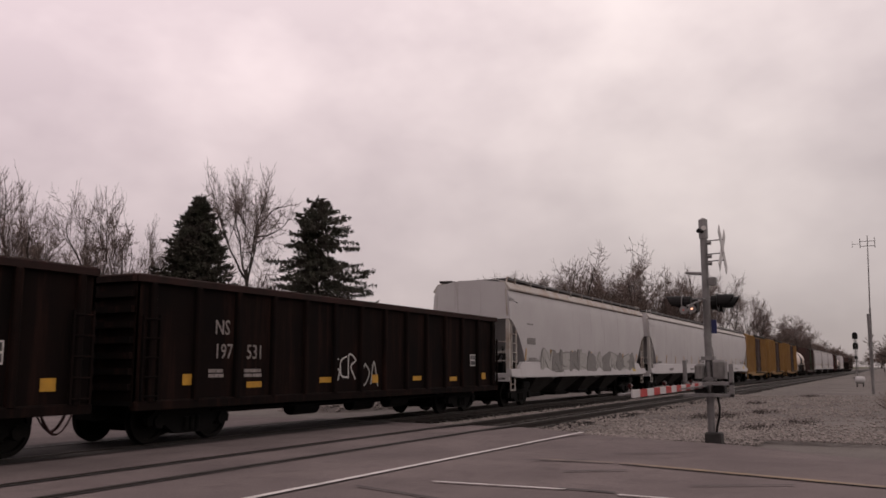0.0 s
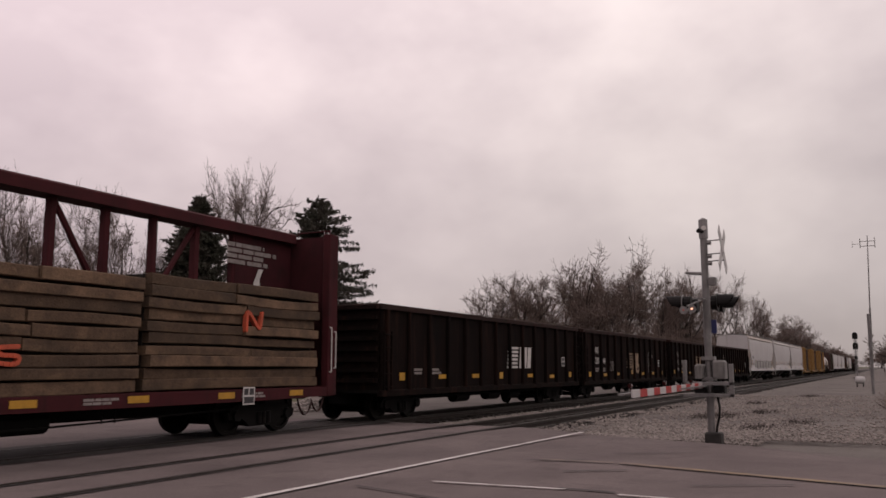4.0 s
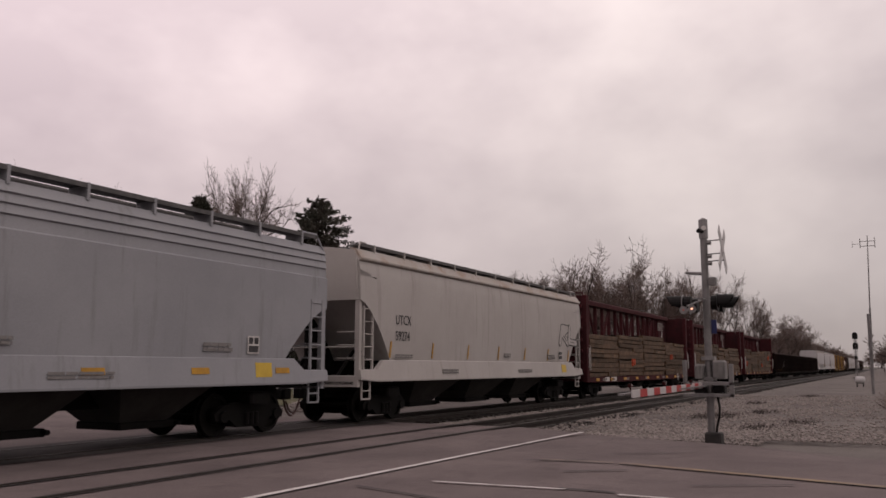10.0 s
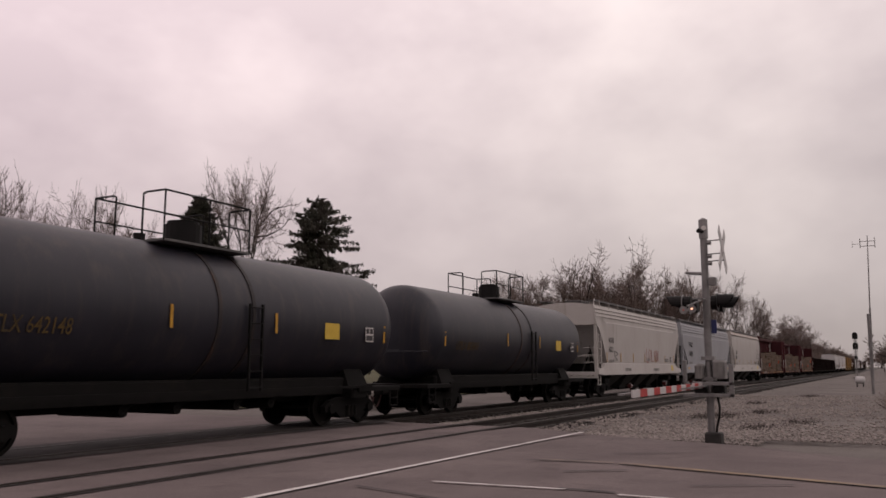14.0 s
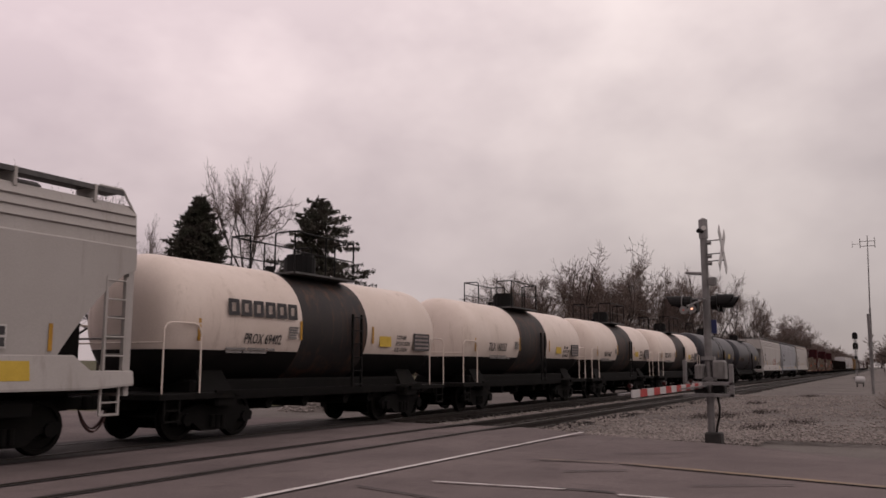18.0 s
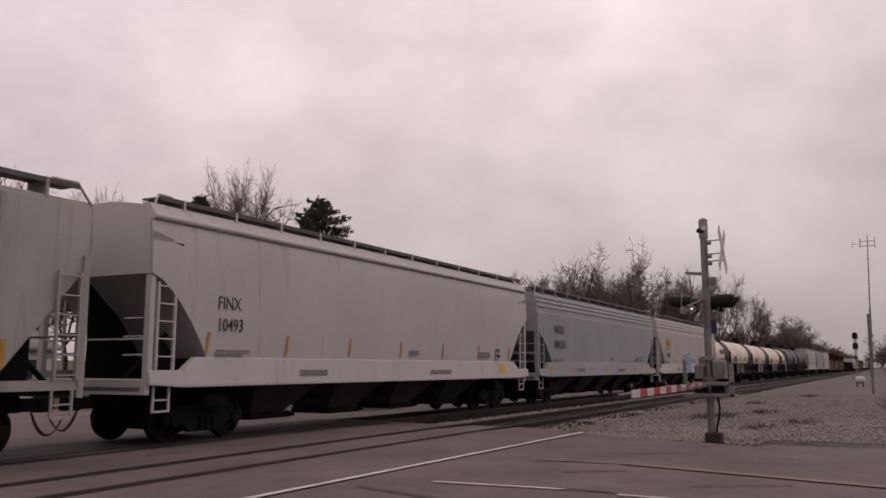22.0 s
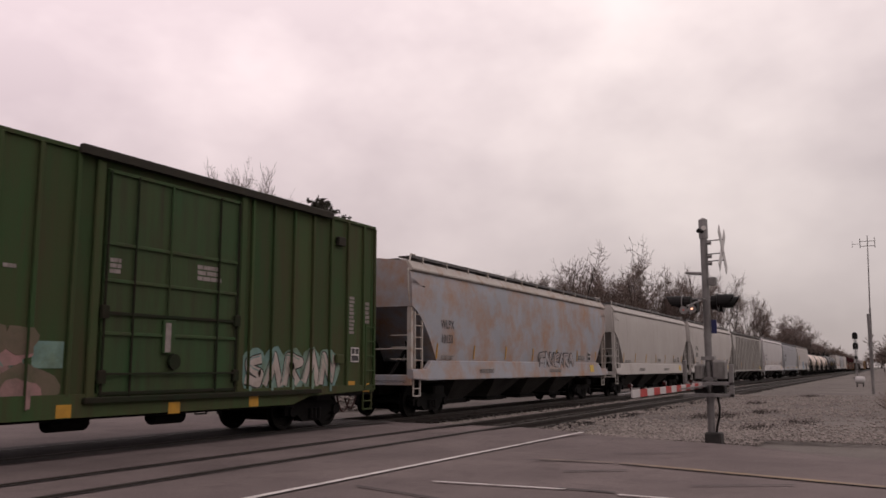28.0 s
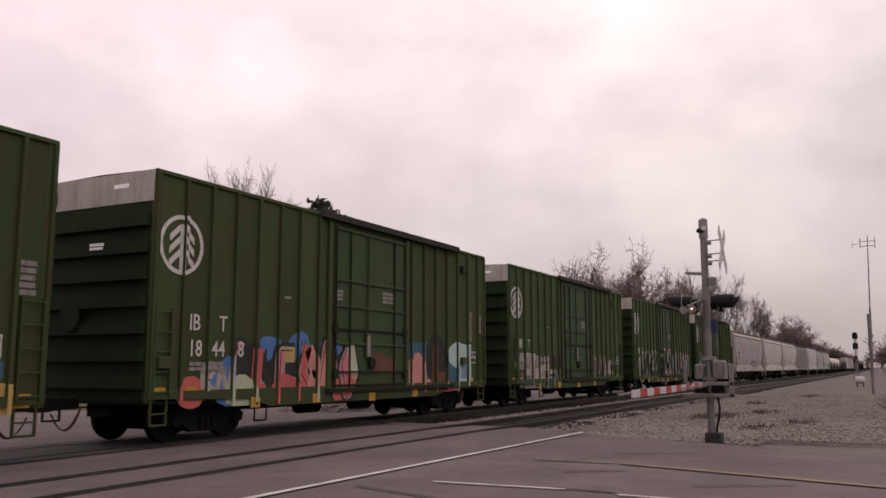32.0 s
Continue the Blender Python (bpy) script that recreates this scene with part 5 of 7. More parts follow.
def piece(car, x0, x1, z0, z1, fills, edge, halo, seed, count, relief, clouds=True, thick=0.36, line=0.05, rim=0.08, curved=False):
    """Big sprayed signs of no meaning: each a bent band in several colours with an edge line and a rim, before clouds of paint."""
    rnd = random.Random(seed)
    w, h = (x1 - x0) / count, z1 - z0
    mats = [edge, halo] + list(fills)
    for i in range(count):
        s = Solid()
        gx = x0 + i * w
        base = 0.0006 + 0.0022 * i
        if clouds:
            coat(s, blob(rnd, gx + 0.5 * w, z0 + 0.5 * h, 0.66 * w, 0.52 * h), -base, 0.0, 1, relief)
        sign = rnd.choice(GLYPHS)
        lean = rnd.uniform(-0.18, 0.18)
        pts = [Vector((gx + (0.5 + 0.78 * (a - 0.5) + lean * (b - 0.5) + rnd.uniform(-0.07, 0.07)) * w, z0 + h * (0.16 + 0.68 * b + rnd.uniform(-0.08, 0.08)))) for a, b in sign]
        if curved:
            pts = bend(pts)
        tw = min(thick * w, 0.30 * h) * rnd.uniform(0.9, 1.15)
        cols = [2 + rnd.randrange(len(fills)) for _ in range(3)]
        band(s, pts, tw + 2 * (rim + line), base + 0.0010, [1], relief)
        band(s, pts, tw + 2 * line, base + 0.0022, [0], relief)
        band(s, pts, tw, base + 0.0034, cols, relief)
        off = Vector((-tw * 0.28, tw * 0.30))
        k = max(1, len(pts) // 2)
        band(s, [p + off for p in pts[:k + 1]], 0.03, base + 0.0046, [1], relief)
        tagged(part("spray_paint", s.mesh("spray_paint", mats), None, car, "sprayed graffiti letter shape", at=pose(0, -1.502, 0)), kind="stuff")


def scrawl(car, x0, x1, z0, z1, y, material, seed, count, w=0.035):
    """A thin hand-sprayed line of looping signs."""
    rnd = random.Random(seed)
    step = (x1 - x0) / count
    s = Solid()
    for i in range(count):
        pts = [Vector((x0 + (i + 0.1 + 0.85 * a + rnd.uniform(-0.08, 0.08)) * step, z0 + (z1 - z0) * (0.05 + 0.9 * b + rnd.uniform(-0.06, 0.06)))) for a, b in rnd.choice(GLYPHS)]
        band(s, bend(pts), w, 0.002 + 0.001 * i, [0], ())
    tagged(part("spray_paint", s.mesh("spray_paint", [material]), None, car, "thin sprayed scrawl", at=pose(0, y, 0)), kind="stuff")


def patches(car, shapes, mats, relief, label="sprayed fields of paint"):
    """Sprayed fields: (outline, material index), laid one over another."""
    s = Solid()
    for k, (o, mi) in enumerate(shapes):
        coat(s, o, -0.001 - 0.0008 * k, 0.0, mi, relief)
    tagged(part("spray_paint", s.mesh("spray_paint", mats), None, car, label, at=pose(0, -1.502, 0)), kind="stuff")


def boxcar(name, label, length, side, end, top_band, marks, door_paint=None, emblem=True, group="green boxcars in the train", height=5.34):
    car = thing(name, label, "boxcar", group)
    half = length / 2
    w, zb, zt = 1.50, 0.86, height
    posts = box_posts(half)
    for sg in (-1, 1):
        y0, y1 = sorted((sg * w, sg * (w - 0.06)))
        cuts = [-half] + [x * -sg for x in (posts if sg < 0 else posts[::-1])] + [half]
        for a, b in zip(cuts, cuts[1:]):
            part("side_panel", Solid().box(a, b, y0, y1, zb, zt), side, car)
        y0, y1 = sorted((sg * (w + 0.06), sg * (w - 0.1)))
        part("side_sill", Solid().plate([(-half, zb + 0.06), (-half + 2.9, zb - 0.02), (-half + 3.6, zb - 0.2), (half - 3.6, zb - 0.2), (half - 2.9, zb - 0.02), (half, zb + 0.06), (half, zb + 0.2), (-half, zb + 0.2)], y0, y1), side, car)
        part("eave_rail", Solid().slab(-half, half, *sorted((sg * (w - 0.08), sg * (w + 0.05))), zt - 0.06, zt + 0.02, 0.02), side, car)
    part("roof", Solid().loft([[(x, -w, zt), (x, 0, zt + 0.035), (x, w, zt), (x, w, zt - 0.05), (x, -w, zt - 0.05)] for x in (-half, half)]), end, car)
    rb = Solid().slab(-0.012, 0.012, -1.5, 1.5, 0, 0.05, 0.01).mesh("roof_seam", end)
    part("floor", Solid().box(-half, half, -w, w, zb - 0.05, zb + 0.05), UNDER, car)
    d0, d1 = D0, D1
    post = Solid().slab(-0.042, 0.042, -POST, 0.02, zb + 0.16, zt - 0.05, 0.012).mesh("side_post", side)
    for sg in (-1, 1):
        for x in posts + [-half + 0.06, half - 0.06]:
            part("side_post", post, None, car, at=pose(x * -sg, sg * w, 0, 0, 0, 0 if sg < 0 else 180))
    dp = door_paint or DOOR_GREEN
    bar = door_paint or RUSTED_BAR
    for sg in (-1, 1):
        k = -sg
        span = lambda a, b: sorted((a * k, b * k))
        face = lambda a, b: sorted((sg * (w + a), sg * (w + b)))
        door = part("door", Solid().box(*span(d0, d1), *face(0.01, 0.064), zb + 0.2, zt - 0.24), dp, car, "plug door with locking bars")
        for z in (zb + 0.2, 2.12, 2.48, 3.07, 3.74, zt - 0.28):
            part("door_rail", Solid().slab(*span(d0, d1), *face(0.06, 0.11), z - 0.03, z + 0.03, 0.012), bar if z < 3.0 and z != 2.12 else dp, door)
        for x, za in ((d0 + 0.03, 1.0), (d1 - 0.03, 1.0), (d0 + 0.68, 1.0), (d1 - 0.62, 1.0), (d0 + 1.55, 2.5)):
            part("door_bar", Solid().tube((x * k, sg * (w + 0.105), za), (x * k, sg * (w + 0.105), zt - 0.28), 0.026, 6), bar if za < 2 else dp, door)
        for x in (d0 + 0.03, d1 - 0.03):
            for z in (1.35, 2.5):
                part("door_hinge", Solid().slab(*span(x - 0.09, x + 0.09), *face(0.07, 0.15), z - 0.12, z + 0.12, 0.02), RUSTED_BAR, door)
        part("door_lock", Solid().slab(*span(d0 + 1.42, d0 + 1.74), *face(0.07, 0.14), 1.78, 2.42, 0.02), dp, door)
        part("door_label", Solid().box(*span(d0 + 1.46, d0 + 1.60), *face(0.14, 0.144), 1.80, 2.36), FADED, door)
        part("door_lever", Solid().slab(*span(d0 + 0.1, d1 - 0.1), *face(0.11, 0.15), 1.38, 1.42, 0.01), bar, door)
        part("door_wheel", Solid().tube(((d0 + 1.72) * k, sg * (w + 0.1), 1.62), ((d0 + 1.72) * k, sg * (w + 0.16), 1.62), 0.15, 14), bar, door)
        part("door_track", Solid().slab(*span(-2.24, 5.36), *face(0.04, 0.17), zt - 0.10, zt + 0.07, 0.02), ROOF_TRACK, car, "dark upper door track")
        part("door_track", Solid().slab(*span(-1.9, 5.0), *face(0.04, 0.16), zb + 0.04, zb + 0.14, 0.02), RUSTED_BAR, car, "rusty lower door track")
        for x in (d0 - 0.16, d1 + 0.16):
            part("door_post", Solid().slab(*span(x - 0.09, x + 0.09), *face(0.0, 0.085), zb + 0.1, zt - 0.12, 0.02), side, car)
        part("sill_bracket", Solid().path([(-4.45 * k, sg * 1.5, 0.7), (-4.45 * k, sg * 1.5, 0.36), (-4.05 * k, sg * 1.5, 0.36), (-4.05 * k, sg * 1.5, 0.7)], 0.022, 6), UNDER, car)
    for sx in (-1, 1):
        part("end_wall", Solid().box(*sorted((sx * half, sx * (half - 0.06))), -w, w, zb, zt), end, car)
        if top_band:
            part("end_band", Solid().box(*sorted((sx * (half + 0.02), sx * half)), -w, w, zt - 0.62, zt), BAND_WHITE, car, "dirty white band across the top of the end")
        for k in range(7):
            z = zb + 0.25 + k * 0.52
            if z + 0.3 < zt - 0.62:
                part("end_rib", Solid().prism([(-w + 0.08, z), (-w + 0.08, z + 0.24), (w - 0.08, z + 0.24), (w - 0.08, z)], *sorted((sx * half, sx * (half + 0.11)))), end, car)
        for sg in (-1, 1):
            part("corner_post", Solid().slab(*sorted((sx * (half + 0.015), sx * (half - 0.2))), *sorted((sg * (w - 0.05), sg * (w + 0.02))), zb, zt, 0.02), side, car)
            part("ladder", ladder_mesh(1.7, 5, 0.42, side), None, car, at=pose(sx * (half - 0.32), sg * (w + 0.06), zb + 0.1, 0, 0, 0 if sg < 0 else 180))
            part("stirrup_step", stirrup_mesh(side), None, car, at=pose(sx * (half - 0.32), sg * w, zb))
            part("end_grab_iron", Solid().path([(sx * (half + 0.08), sg * 1.35, 1.7), (sx * (half + 0.08), sg * 0.9, 1.7)], 0.02, 6), side, car)
        part("brake_wheel", Solid().tube((sx * (half + 0.12), 0.55, 2.5), (sx * (half + 0.16), 0.55, 2.5), 0.28, 16), end, car) if sx < 0 else None
    part("centre_sill", Solid().box(-half + 0.2, half - 0.2, -0.3, 0.3, 0.55, 0.85), UNDER, car)
    for x in (-1.6, 0.8):
        part("brake_cylinder", Solid().tube((x - 0.4, -0.8, 0.55), (x + 0.4, -0.8, 0.55), 0.17, 10), UNDER, car)
    part("brake_rod", Solid().path([(-half + 3.2, -1.3, 0.62), (half - 3.2, -1.3, 0.62)], 0.02, 6), UNDER, car)
    add_running_gear(car, length, 2.1, 1.2)
    yf = -w - 0.006
    for x, z in ((half - 1.75, 4.62), (half - 1.75, 1.62), (-half + 0.35, 1.5)):
        part("tack_board", Solid().slab(x - 0.16, x + 0.16, -w - 0.13, -w - 0.02, z, z + 0.22, 0.02), ROOF_TRACK if z > 4 else side, car)
    if emblem:
        part("roundel", tree_roundel([(a - (-half + 0.76), b - (-half + 0.76), d) for a, b, d in box_relief(half) if a < -half + 1.5]), None, car, "white ring with a plain conifer sign", at=pose(-half + 0.76, -w - 0.006, 3.94))
    for txt, x, z in marks:
        on_side(car, "lettering", letters(txt, 0.34, WHITE), x, -w - 0.024, z, "stencilled reporting mark")
    if emblem:
        small_print(car, -6.5, yf - 0.016, 1.42, 0.5, 0.2, 2, FADED, 5)
        small_print(car, -5.86, yf - 0.016, 1.42, 0.45, 0.2, 2, FADED, 6)
        small_print(car, half - 1.22, yf, 2.35, 0.24, 1.0, 10, FADED, 7)
        small_print(car, half - 0.62, yf, 2.65, 0.38, 0.6, 5, FADED, 8)
        small_print(car, -3.5, yf, 3.08, 0.3, 0.09, 1, FADED, 19)
        small_print(car, d0 + 2.32, -w - 0.068, 3.24, 0.72, 0.34, 3, FADED, 9)
        small_print(car, d0 + 0.12, -w - 0.068, 3.18, 0.3, 0.3, 3, FADED, 12)
        for z, a in ((3.80, 0.4),):
            part("small_print", bars(a, 0.15, 2, DIM_PRINT, 31), None, car, at=pose(-half - 0.118, 0.1, z, 0, 0, -90))
        part("small_print", bars(0.5, 0.12, 1, GREYINK, 33), None, car, at=pose(-half - 0.026, -0.4, zt - 0.34, 0, 0, -90))
        part("data_box", DATA_BOX, None, car, at=pose(6.62, yf - 0.012, 1.84))
        for x, z in ((-half + 0.32, 1.02), (-half + 1.15, 1.02), (half - 0.4, 0.98), (half - 1.1, 1.05), (-2.25, 0.78), (0.26, 0.74), (-4.5, 0.76), (2.6, 0.78)):
            part("reflector", REF_SQUARE, None, car, "yellow reflector", at=pose(x, yf - 0.056 if z < 0.9 else yf - 0.018, z - 0.11))
    return car



# ---- trees and woods ----
def grow(rnd, p, d, length, r, depth, limbs, twigs, spread_, fine):
    """One crooked limb and what grows from it."""
    segs = 4 if depth > 2 else 3 if depth else 2
    pts = [Vector(p)]
    d = Vector(d).normalized()
    wild = 0.30 if depth > 3 else 0.42
    for i in range(segs):
        d = (d + Vector((rnd.uniform(-1, 1), rnd.uniform(-1, 1), rnd.uniform(-0.6, 0.8))) * wild).normalized()
        pts.append(pts[-1] + d * length / segs)
    tgt = limbs if depth >= 3 else twigs
    for i in range(segs):
        r0, r1 = r * (1 - 0.4 * i / segs), r * (1 - 0.4 * (i + 1) / segs)
        tgt.tube(pts[i], pts[i + 1], max(r0, fine), 6 if depth >= 4 else 3, max(r1, fine * 0.85), caps=False)
    if depth == 0:
        return
    kids = {6: 4, 5: 4, 4: 4, 3: 4, 2: 4, 1: 3}[depth]
    for k in range(kids):
        u = rnd.uniform(0.25, 1.0) if k else 1.0
        i = min(segs - 1, int(u * segs))
        q = pts[i].lerp(pts[i + 1], u * segs - i)
        side = Vector((rnd.uniform(-1, 1), rnd.uniform(-1, 1), rnd.uniform(-0.6, 0.8))).normalized()
        nd = (d + side * spread_ * (0.6 if k == 0 else 1.9)).normalized()
        nd.z += 0.10
        grow(rnd, q, nd, length * rnd.uniform(0.50, 0.78), r * (0.68 if k == 0 else 0.48), depth - 1, limbs, twigs, spread_, fine)


def bare_tree(seed, height, spread_=0.75, fork=0.3, depth=5, label="tall leafless deciduous tree with fine grey-brown twigs", lean=0.0, width=0.0, fine=0.012):
    rnd = random.Random(seed)
    t = thing("bare_tree", label, "tree", "bare trees behind the railway")
    limbs, twigs = Solid(), Solid()
    trunk_h = height * fork
    r = height * 0.0125
    mid = Vector((0.5 * lean + rnd.uniform(-0.3, 0.3), rnd.uniform(-0.3, 0.3), trunk_h * 0.55))
    top = Vector((lean + rnd.uniform(-0.3, 0.3), rnd.uniform(-0.3, 0.3), trunk_h))
    limbs.tube((0, 0, -0.3), tuple(mid), r * 1.35, 8, r * 1.05, caps=False)
    limbs.tube(tuple(mid), tuple(top), r * 1.05, 8, r * 0.9, caps=False)
    n = 4
    for k in range(n):
        a = 2 * math.pi * (k + rnd.uniform(-0.3, 0.3)) / n
        d = Vector((math.cos(a) * spread_ * 1.25, math.sin(a) * spread_ * 1.25, 0.9 if k else 2.2))
        grow(rnd, mid.lerp(top, rnd.uniform(0.5, 1.0)), d, height * rnd.uniform(0.20, 0.28), r * 0.60, depth, limbs, twigs, spread_, fine)
    # bring the crown to the wanted height and breadth
    zmax = max(v[2] for v in twigs.v)
    f = height / zmax
    g = f
    if width:
        reach = sorted(math.hypot(v[0] - top.x, v[1] - top.y) for v in twigs.v)
        g = width * 0.5 / reach[int(len(reach) * 0.96)]
    for s in (limbs, twigs):
        s.v = [(x * g, y * g, z * f) for x, y, z in s.v]
    part("trunk", limbs, BARK, t)
    tagged(part("crown", twigs, TWIG, t, "fine bare twigs"), kind="stuff")
    return t


def conifer(seed, height, reach_, dense, label):
    """A spruce (drooping boughs hung with needle sprays) or, dense, a bushy pine."""
    rnd = random.Random(seed)
    t = thing("conifer", label, "tree", "conifers behind the railway")
    part("trunk", Solid().tube((0, 0, -0.3), (0, 0, height * 0.97), height * 0.016, 8, 0.03), BARK, t)
    boughs, sprays = Solid(), Solid()
    n = int(height * (26 if dense else 15))
    for i in range(n):
        u = (i + rnd.random()) / n
        z = height * (0.10 + 0.88 * u)
        a = rnd.uniform(0, 2 * math.pi)
        lump = 0.90 + 0.13 * math.sin(2.0 * a + 0.5 * z + seed) + 0.12 * math.sin(3.0 * a - 1.7 * z)
        if dense:
            reach = reach_ * (1 - math.exp(-(1 - u) / 0.30)) * rnd.uniform(0.45, 1.05) * lump + 0.15
        else:
            reach = reach_ * (1 - math.exp(-(1 - u) / 0.14)) * rnd.choice((0.6, 0.75, 0.9, 1.0, 1.08)) * lump * (1 + 0.16 * math.cos(a + 1.09)) + 0.2
        pts = []
        rise = rnd.uniform(0.15, 0.45) if dense else rnd.uniform(-0.22, 0.10) + 1.0 * max(0.0, u - 0.70)
        for k in range(6):
            v = k / 5
            pts.append(Vector((math.cos(a) * reach * v, math.sin(a) * reach * v, z + reach * (rise * v - (0.05 if dense else 0.40) * v * (1 - v)) - (0 if dense else 0.10 * reach * v ** 3))))
        for p, q in zip(pts, pts[1:]):
            boughs.tube(p, q, 0.028, 4, 0.018, caps=False)
        m = int(reach * (22 if dense else 17)) + 5
        for j in range(m):
            v = rnd.uniform(0.05, 1.0)
            k = min(4, int(v * 5))
            p = pts[k].lerp(pts[k + 1], v * 5 - k)
            across = Vector((-math.sin(a), math.cos(a), 0)) * rnd.uniform(-0.5, 0.5) * (1.1 - v) * (1.0 if dense else 0.8)
            p = p + across
            for _ in range(3):
                if dense:
                    l = rnd.uniform(0.18, 0.5)
                    out = Vector((rnd.uniform(-1, 1) + 0.5 * math.cos(a), rnd.uniform(-1, 1) + 0.5 * math.sin(a), rnd.uniform(-0.5, 1.0))).normalized()
                else:
                    l = rnd.uniform(0.22, 0.70) * (1.0 - 0.45 * v)
                    out = Vector((math.cos(a) * 0.45 + rnd.uniform(-0.5, 0.5), math.sin(a) * 0.45 + rnd.uniform(-0.5, 0.5), rnd.uniform(-1.5, -0.3) if rnd.random() < 0.8 else rnd.uniform(0, 0.4))).normalized()
                w = out.cross(Vector((rnd.uniform(-1, 1), rnd.uniform(-1, 1), 0.3))).normalized() * rnd.uniform(0.03, 0.065)
                q = p + out * l
                c = p + out * l * 0.45
                sprays.add([p, c + w, q, c - w], [(0, 1, 2, 3)])
    tagged(part("bough", boughs, BARK, t), kind="stuff")
    tagged(part("needle_spray", sprays, NEEDLE, t, "dark green needle sprays"), kind="stuff")
    return t


def place_trees():
    # beside the road beyond the tracks
    for seed, x, y, h, wide, spread_, fork, turn, lean in [
            (3, 36.2, 50.3, 15.6, 6.4, 0.75, 0.35, 20, 0.3), (8, 39.9, 53.2, 13.7, 5.6, 0.6, 0.3, 140, 0.0), (21, 39.9, 46.7, 14.1, 6.2, 0.75, 0.34, 80, 0.2),
            (34, 43.8, 45.7, 12.8, 2.9, 0.5, 0.4, 200, 0.0), (47, 51.6, 43.6, 18.0, 7.2, 0.62, 0.46, -62, -0.9)]:
        bare_tree(seed, h, spread_, fork, 5, "tall leafless tree with crooked limbs and fine twigs", lean, wide).matrix_basis = pose(x, y, -0.1, 0, 0, turn)
    variants = [bare_tree(13, 14.0, 0.8, 0.22, fine=0.015), bare_tree(18, 15.0, 0.62, 0.3, fine=0.015), bare_tree(25, 18.0, 0.62, 0.32, fine=0.015), bare_tree(36, 13.0, 1.0, 0.18, fine=0.015)]
    far = [bare_tree(55, 16.0, 0.6, 0.25, 4, fine=0.036), bare_tree(61, 16.0, 0.8, 0.2, 4, fine=0.036), bare_tree(77, 16.0, 0.5, 0.3, 4, fine=0.036)]
    used = set()

    def put(v, x, y, h, turn, squash=1.0, pool=variants, base=None):
        src = pool[v]
        h0 = base[v]
        s = h / h0
        m = pose(x, y, -0.1, 0, 0, turn) @ Matrix.Diagonal((s * squash, s * squash, s, 1))
        if (id(pool), v) in used:
            return copy_thing(src, m)
        used.add((id(pool), v))
        src.matrix_basis = m
        return src

    b0, b1 = [14.0, 15.0, 18.0, 13.0], [16.0, 16.0, 16.0]
    for v, x, y, h, turn, q in [(3, 45.8, 63.6, 14.2, 15, 0.9), (0, 51.1, 64.1, 13.6, 115, 0.9), (1, 57.1, 63.4, 12.6, 60, 0.9), (3, 62.0, 54.0, 12.5, 150, 0.8), (1, 50.0, 52.0, 10.5, 60, 0.8), (0, 66, 52, 11.0, 30, 0.7)]:
        put(v, x, y, h, turn, q, variants, b0)
    # the wood along the far side of the track
    rnd = random.Random(12)
    for v, x, y, h, q in [(0, 96.5, 42, 12.9, 0.8), (2, 100.8, 40.3, 13.8, 1.0), (1, 104.3, 37.8, 13.4, 1.0), (3, 113.9, 36.9, 16.3, 0.7), (0, 117.0, 38.5, 16.0, 0.8), (2, 120.4, 33.1, 19.7, 0.7), (1, 127.3, 37, 19.6, 0.7), (3, 134.9, 33.2, 19.2, 0.6),
                          (1, 139.7, 30.5, 21.0, 0.6), (2, 145.1, 28.9, 20.8, 0.6), (0, 155.4, 26.5, 18.2, 0.6), (2, 184.9, 23.8, 20.1, 0.5), (3, 131, 40, 16.5, 0.8), (0, 150, 34, 17.0, 0.8), (1, 165, 32, 16.5, 0.8), (3, 225, 25, 15.6, 0.7), (0, 247, 23.3, 15.8, 0.7), (1, 270, 22.4, 15.4, 0.8), (3, 300, 24, 15.8, 0.8), (2, 205, 29, 15.5, 0.8)]:
        put(v, x, y, h * 1.06, rnd.uniform(0, 360), q * rnd.uniform(1.0, 1.25), variants, b0)
    for i in range(84):
        u = (i + rnd.random()) / 84
        x = 108 + 760 * u ** 1.7
        y = rnd.uniform(26, 42) + 14 * (1 - u) * rnd.random()
        h = rnd.uniform(10, 14) if x < 160 else rnd.uniform(11.5, 16) if x < 300 else rnd.uniform(16, 22)
        put(rnd.randrange(3), x, y, h, rnd.uniform(0, 360), rnd.uniform(0.8, 1.2), far, b1)
    for i in range(26):
        x = rnd.uniform(150, 420)
        put(rnd.randrange(3), x, x * rnd.uniform(0.3, 0.52) + 20, rnd.uniform(9, 14), rnd.uniform(0, 360), rnd.uniform(0.9, 1.3), far, b1)
    for i in range(60):
        x = rnd.uniform(260, 900)
        put(rnd.randrange(3), x, rnd.uniform(24, 48) + 0.01 * x, rnd.uniform(15, 20), rnd.uniform(0, 360), rnd.uniform(1.0, 1.5), far, b1)
    for i in range(26):
        x = rnd.uniform(220, 480)
        put(rnd.randrange(3), x, x * rnd.uniform(-0.07, 0.006), rnd.uniform(10, 15), rnd.uniform(0, 360), 1.2, far, b1)
    for i in range(34):
        put(rnd.randrange(3), rnd.uniform(1080, 1250), rnd.uniform(-60, 60), rnd.uniform(20, 28), rnd.uniform(0, 360), 1.1, far, b1)
    d = conifer(9, 11.6, 2.9, True, "lower bushy pine beside the taller one")
    d.matrix_basis = pose(44.3, 43.4, -0.1)
    a = conifer(5, 14.1, 3.3, True, "dense bushy dark green pine behind the tracks")
    a.matrix_basis = pose(45.6, 43.7, -0.1)
    b = conifer(6, 16.0, 4.7, False, "broad dark spruce with drooping boughs behind the tracks")
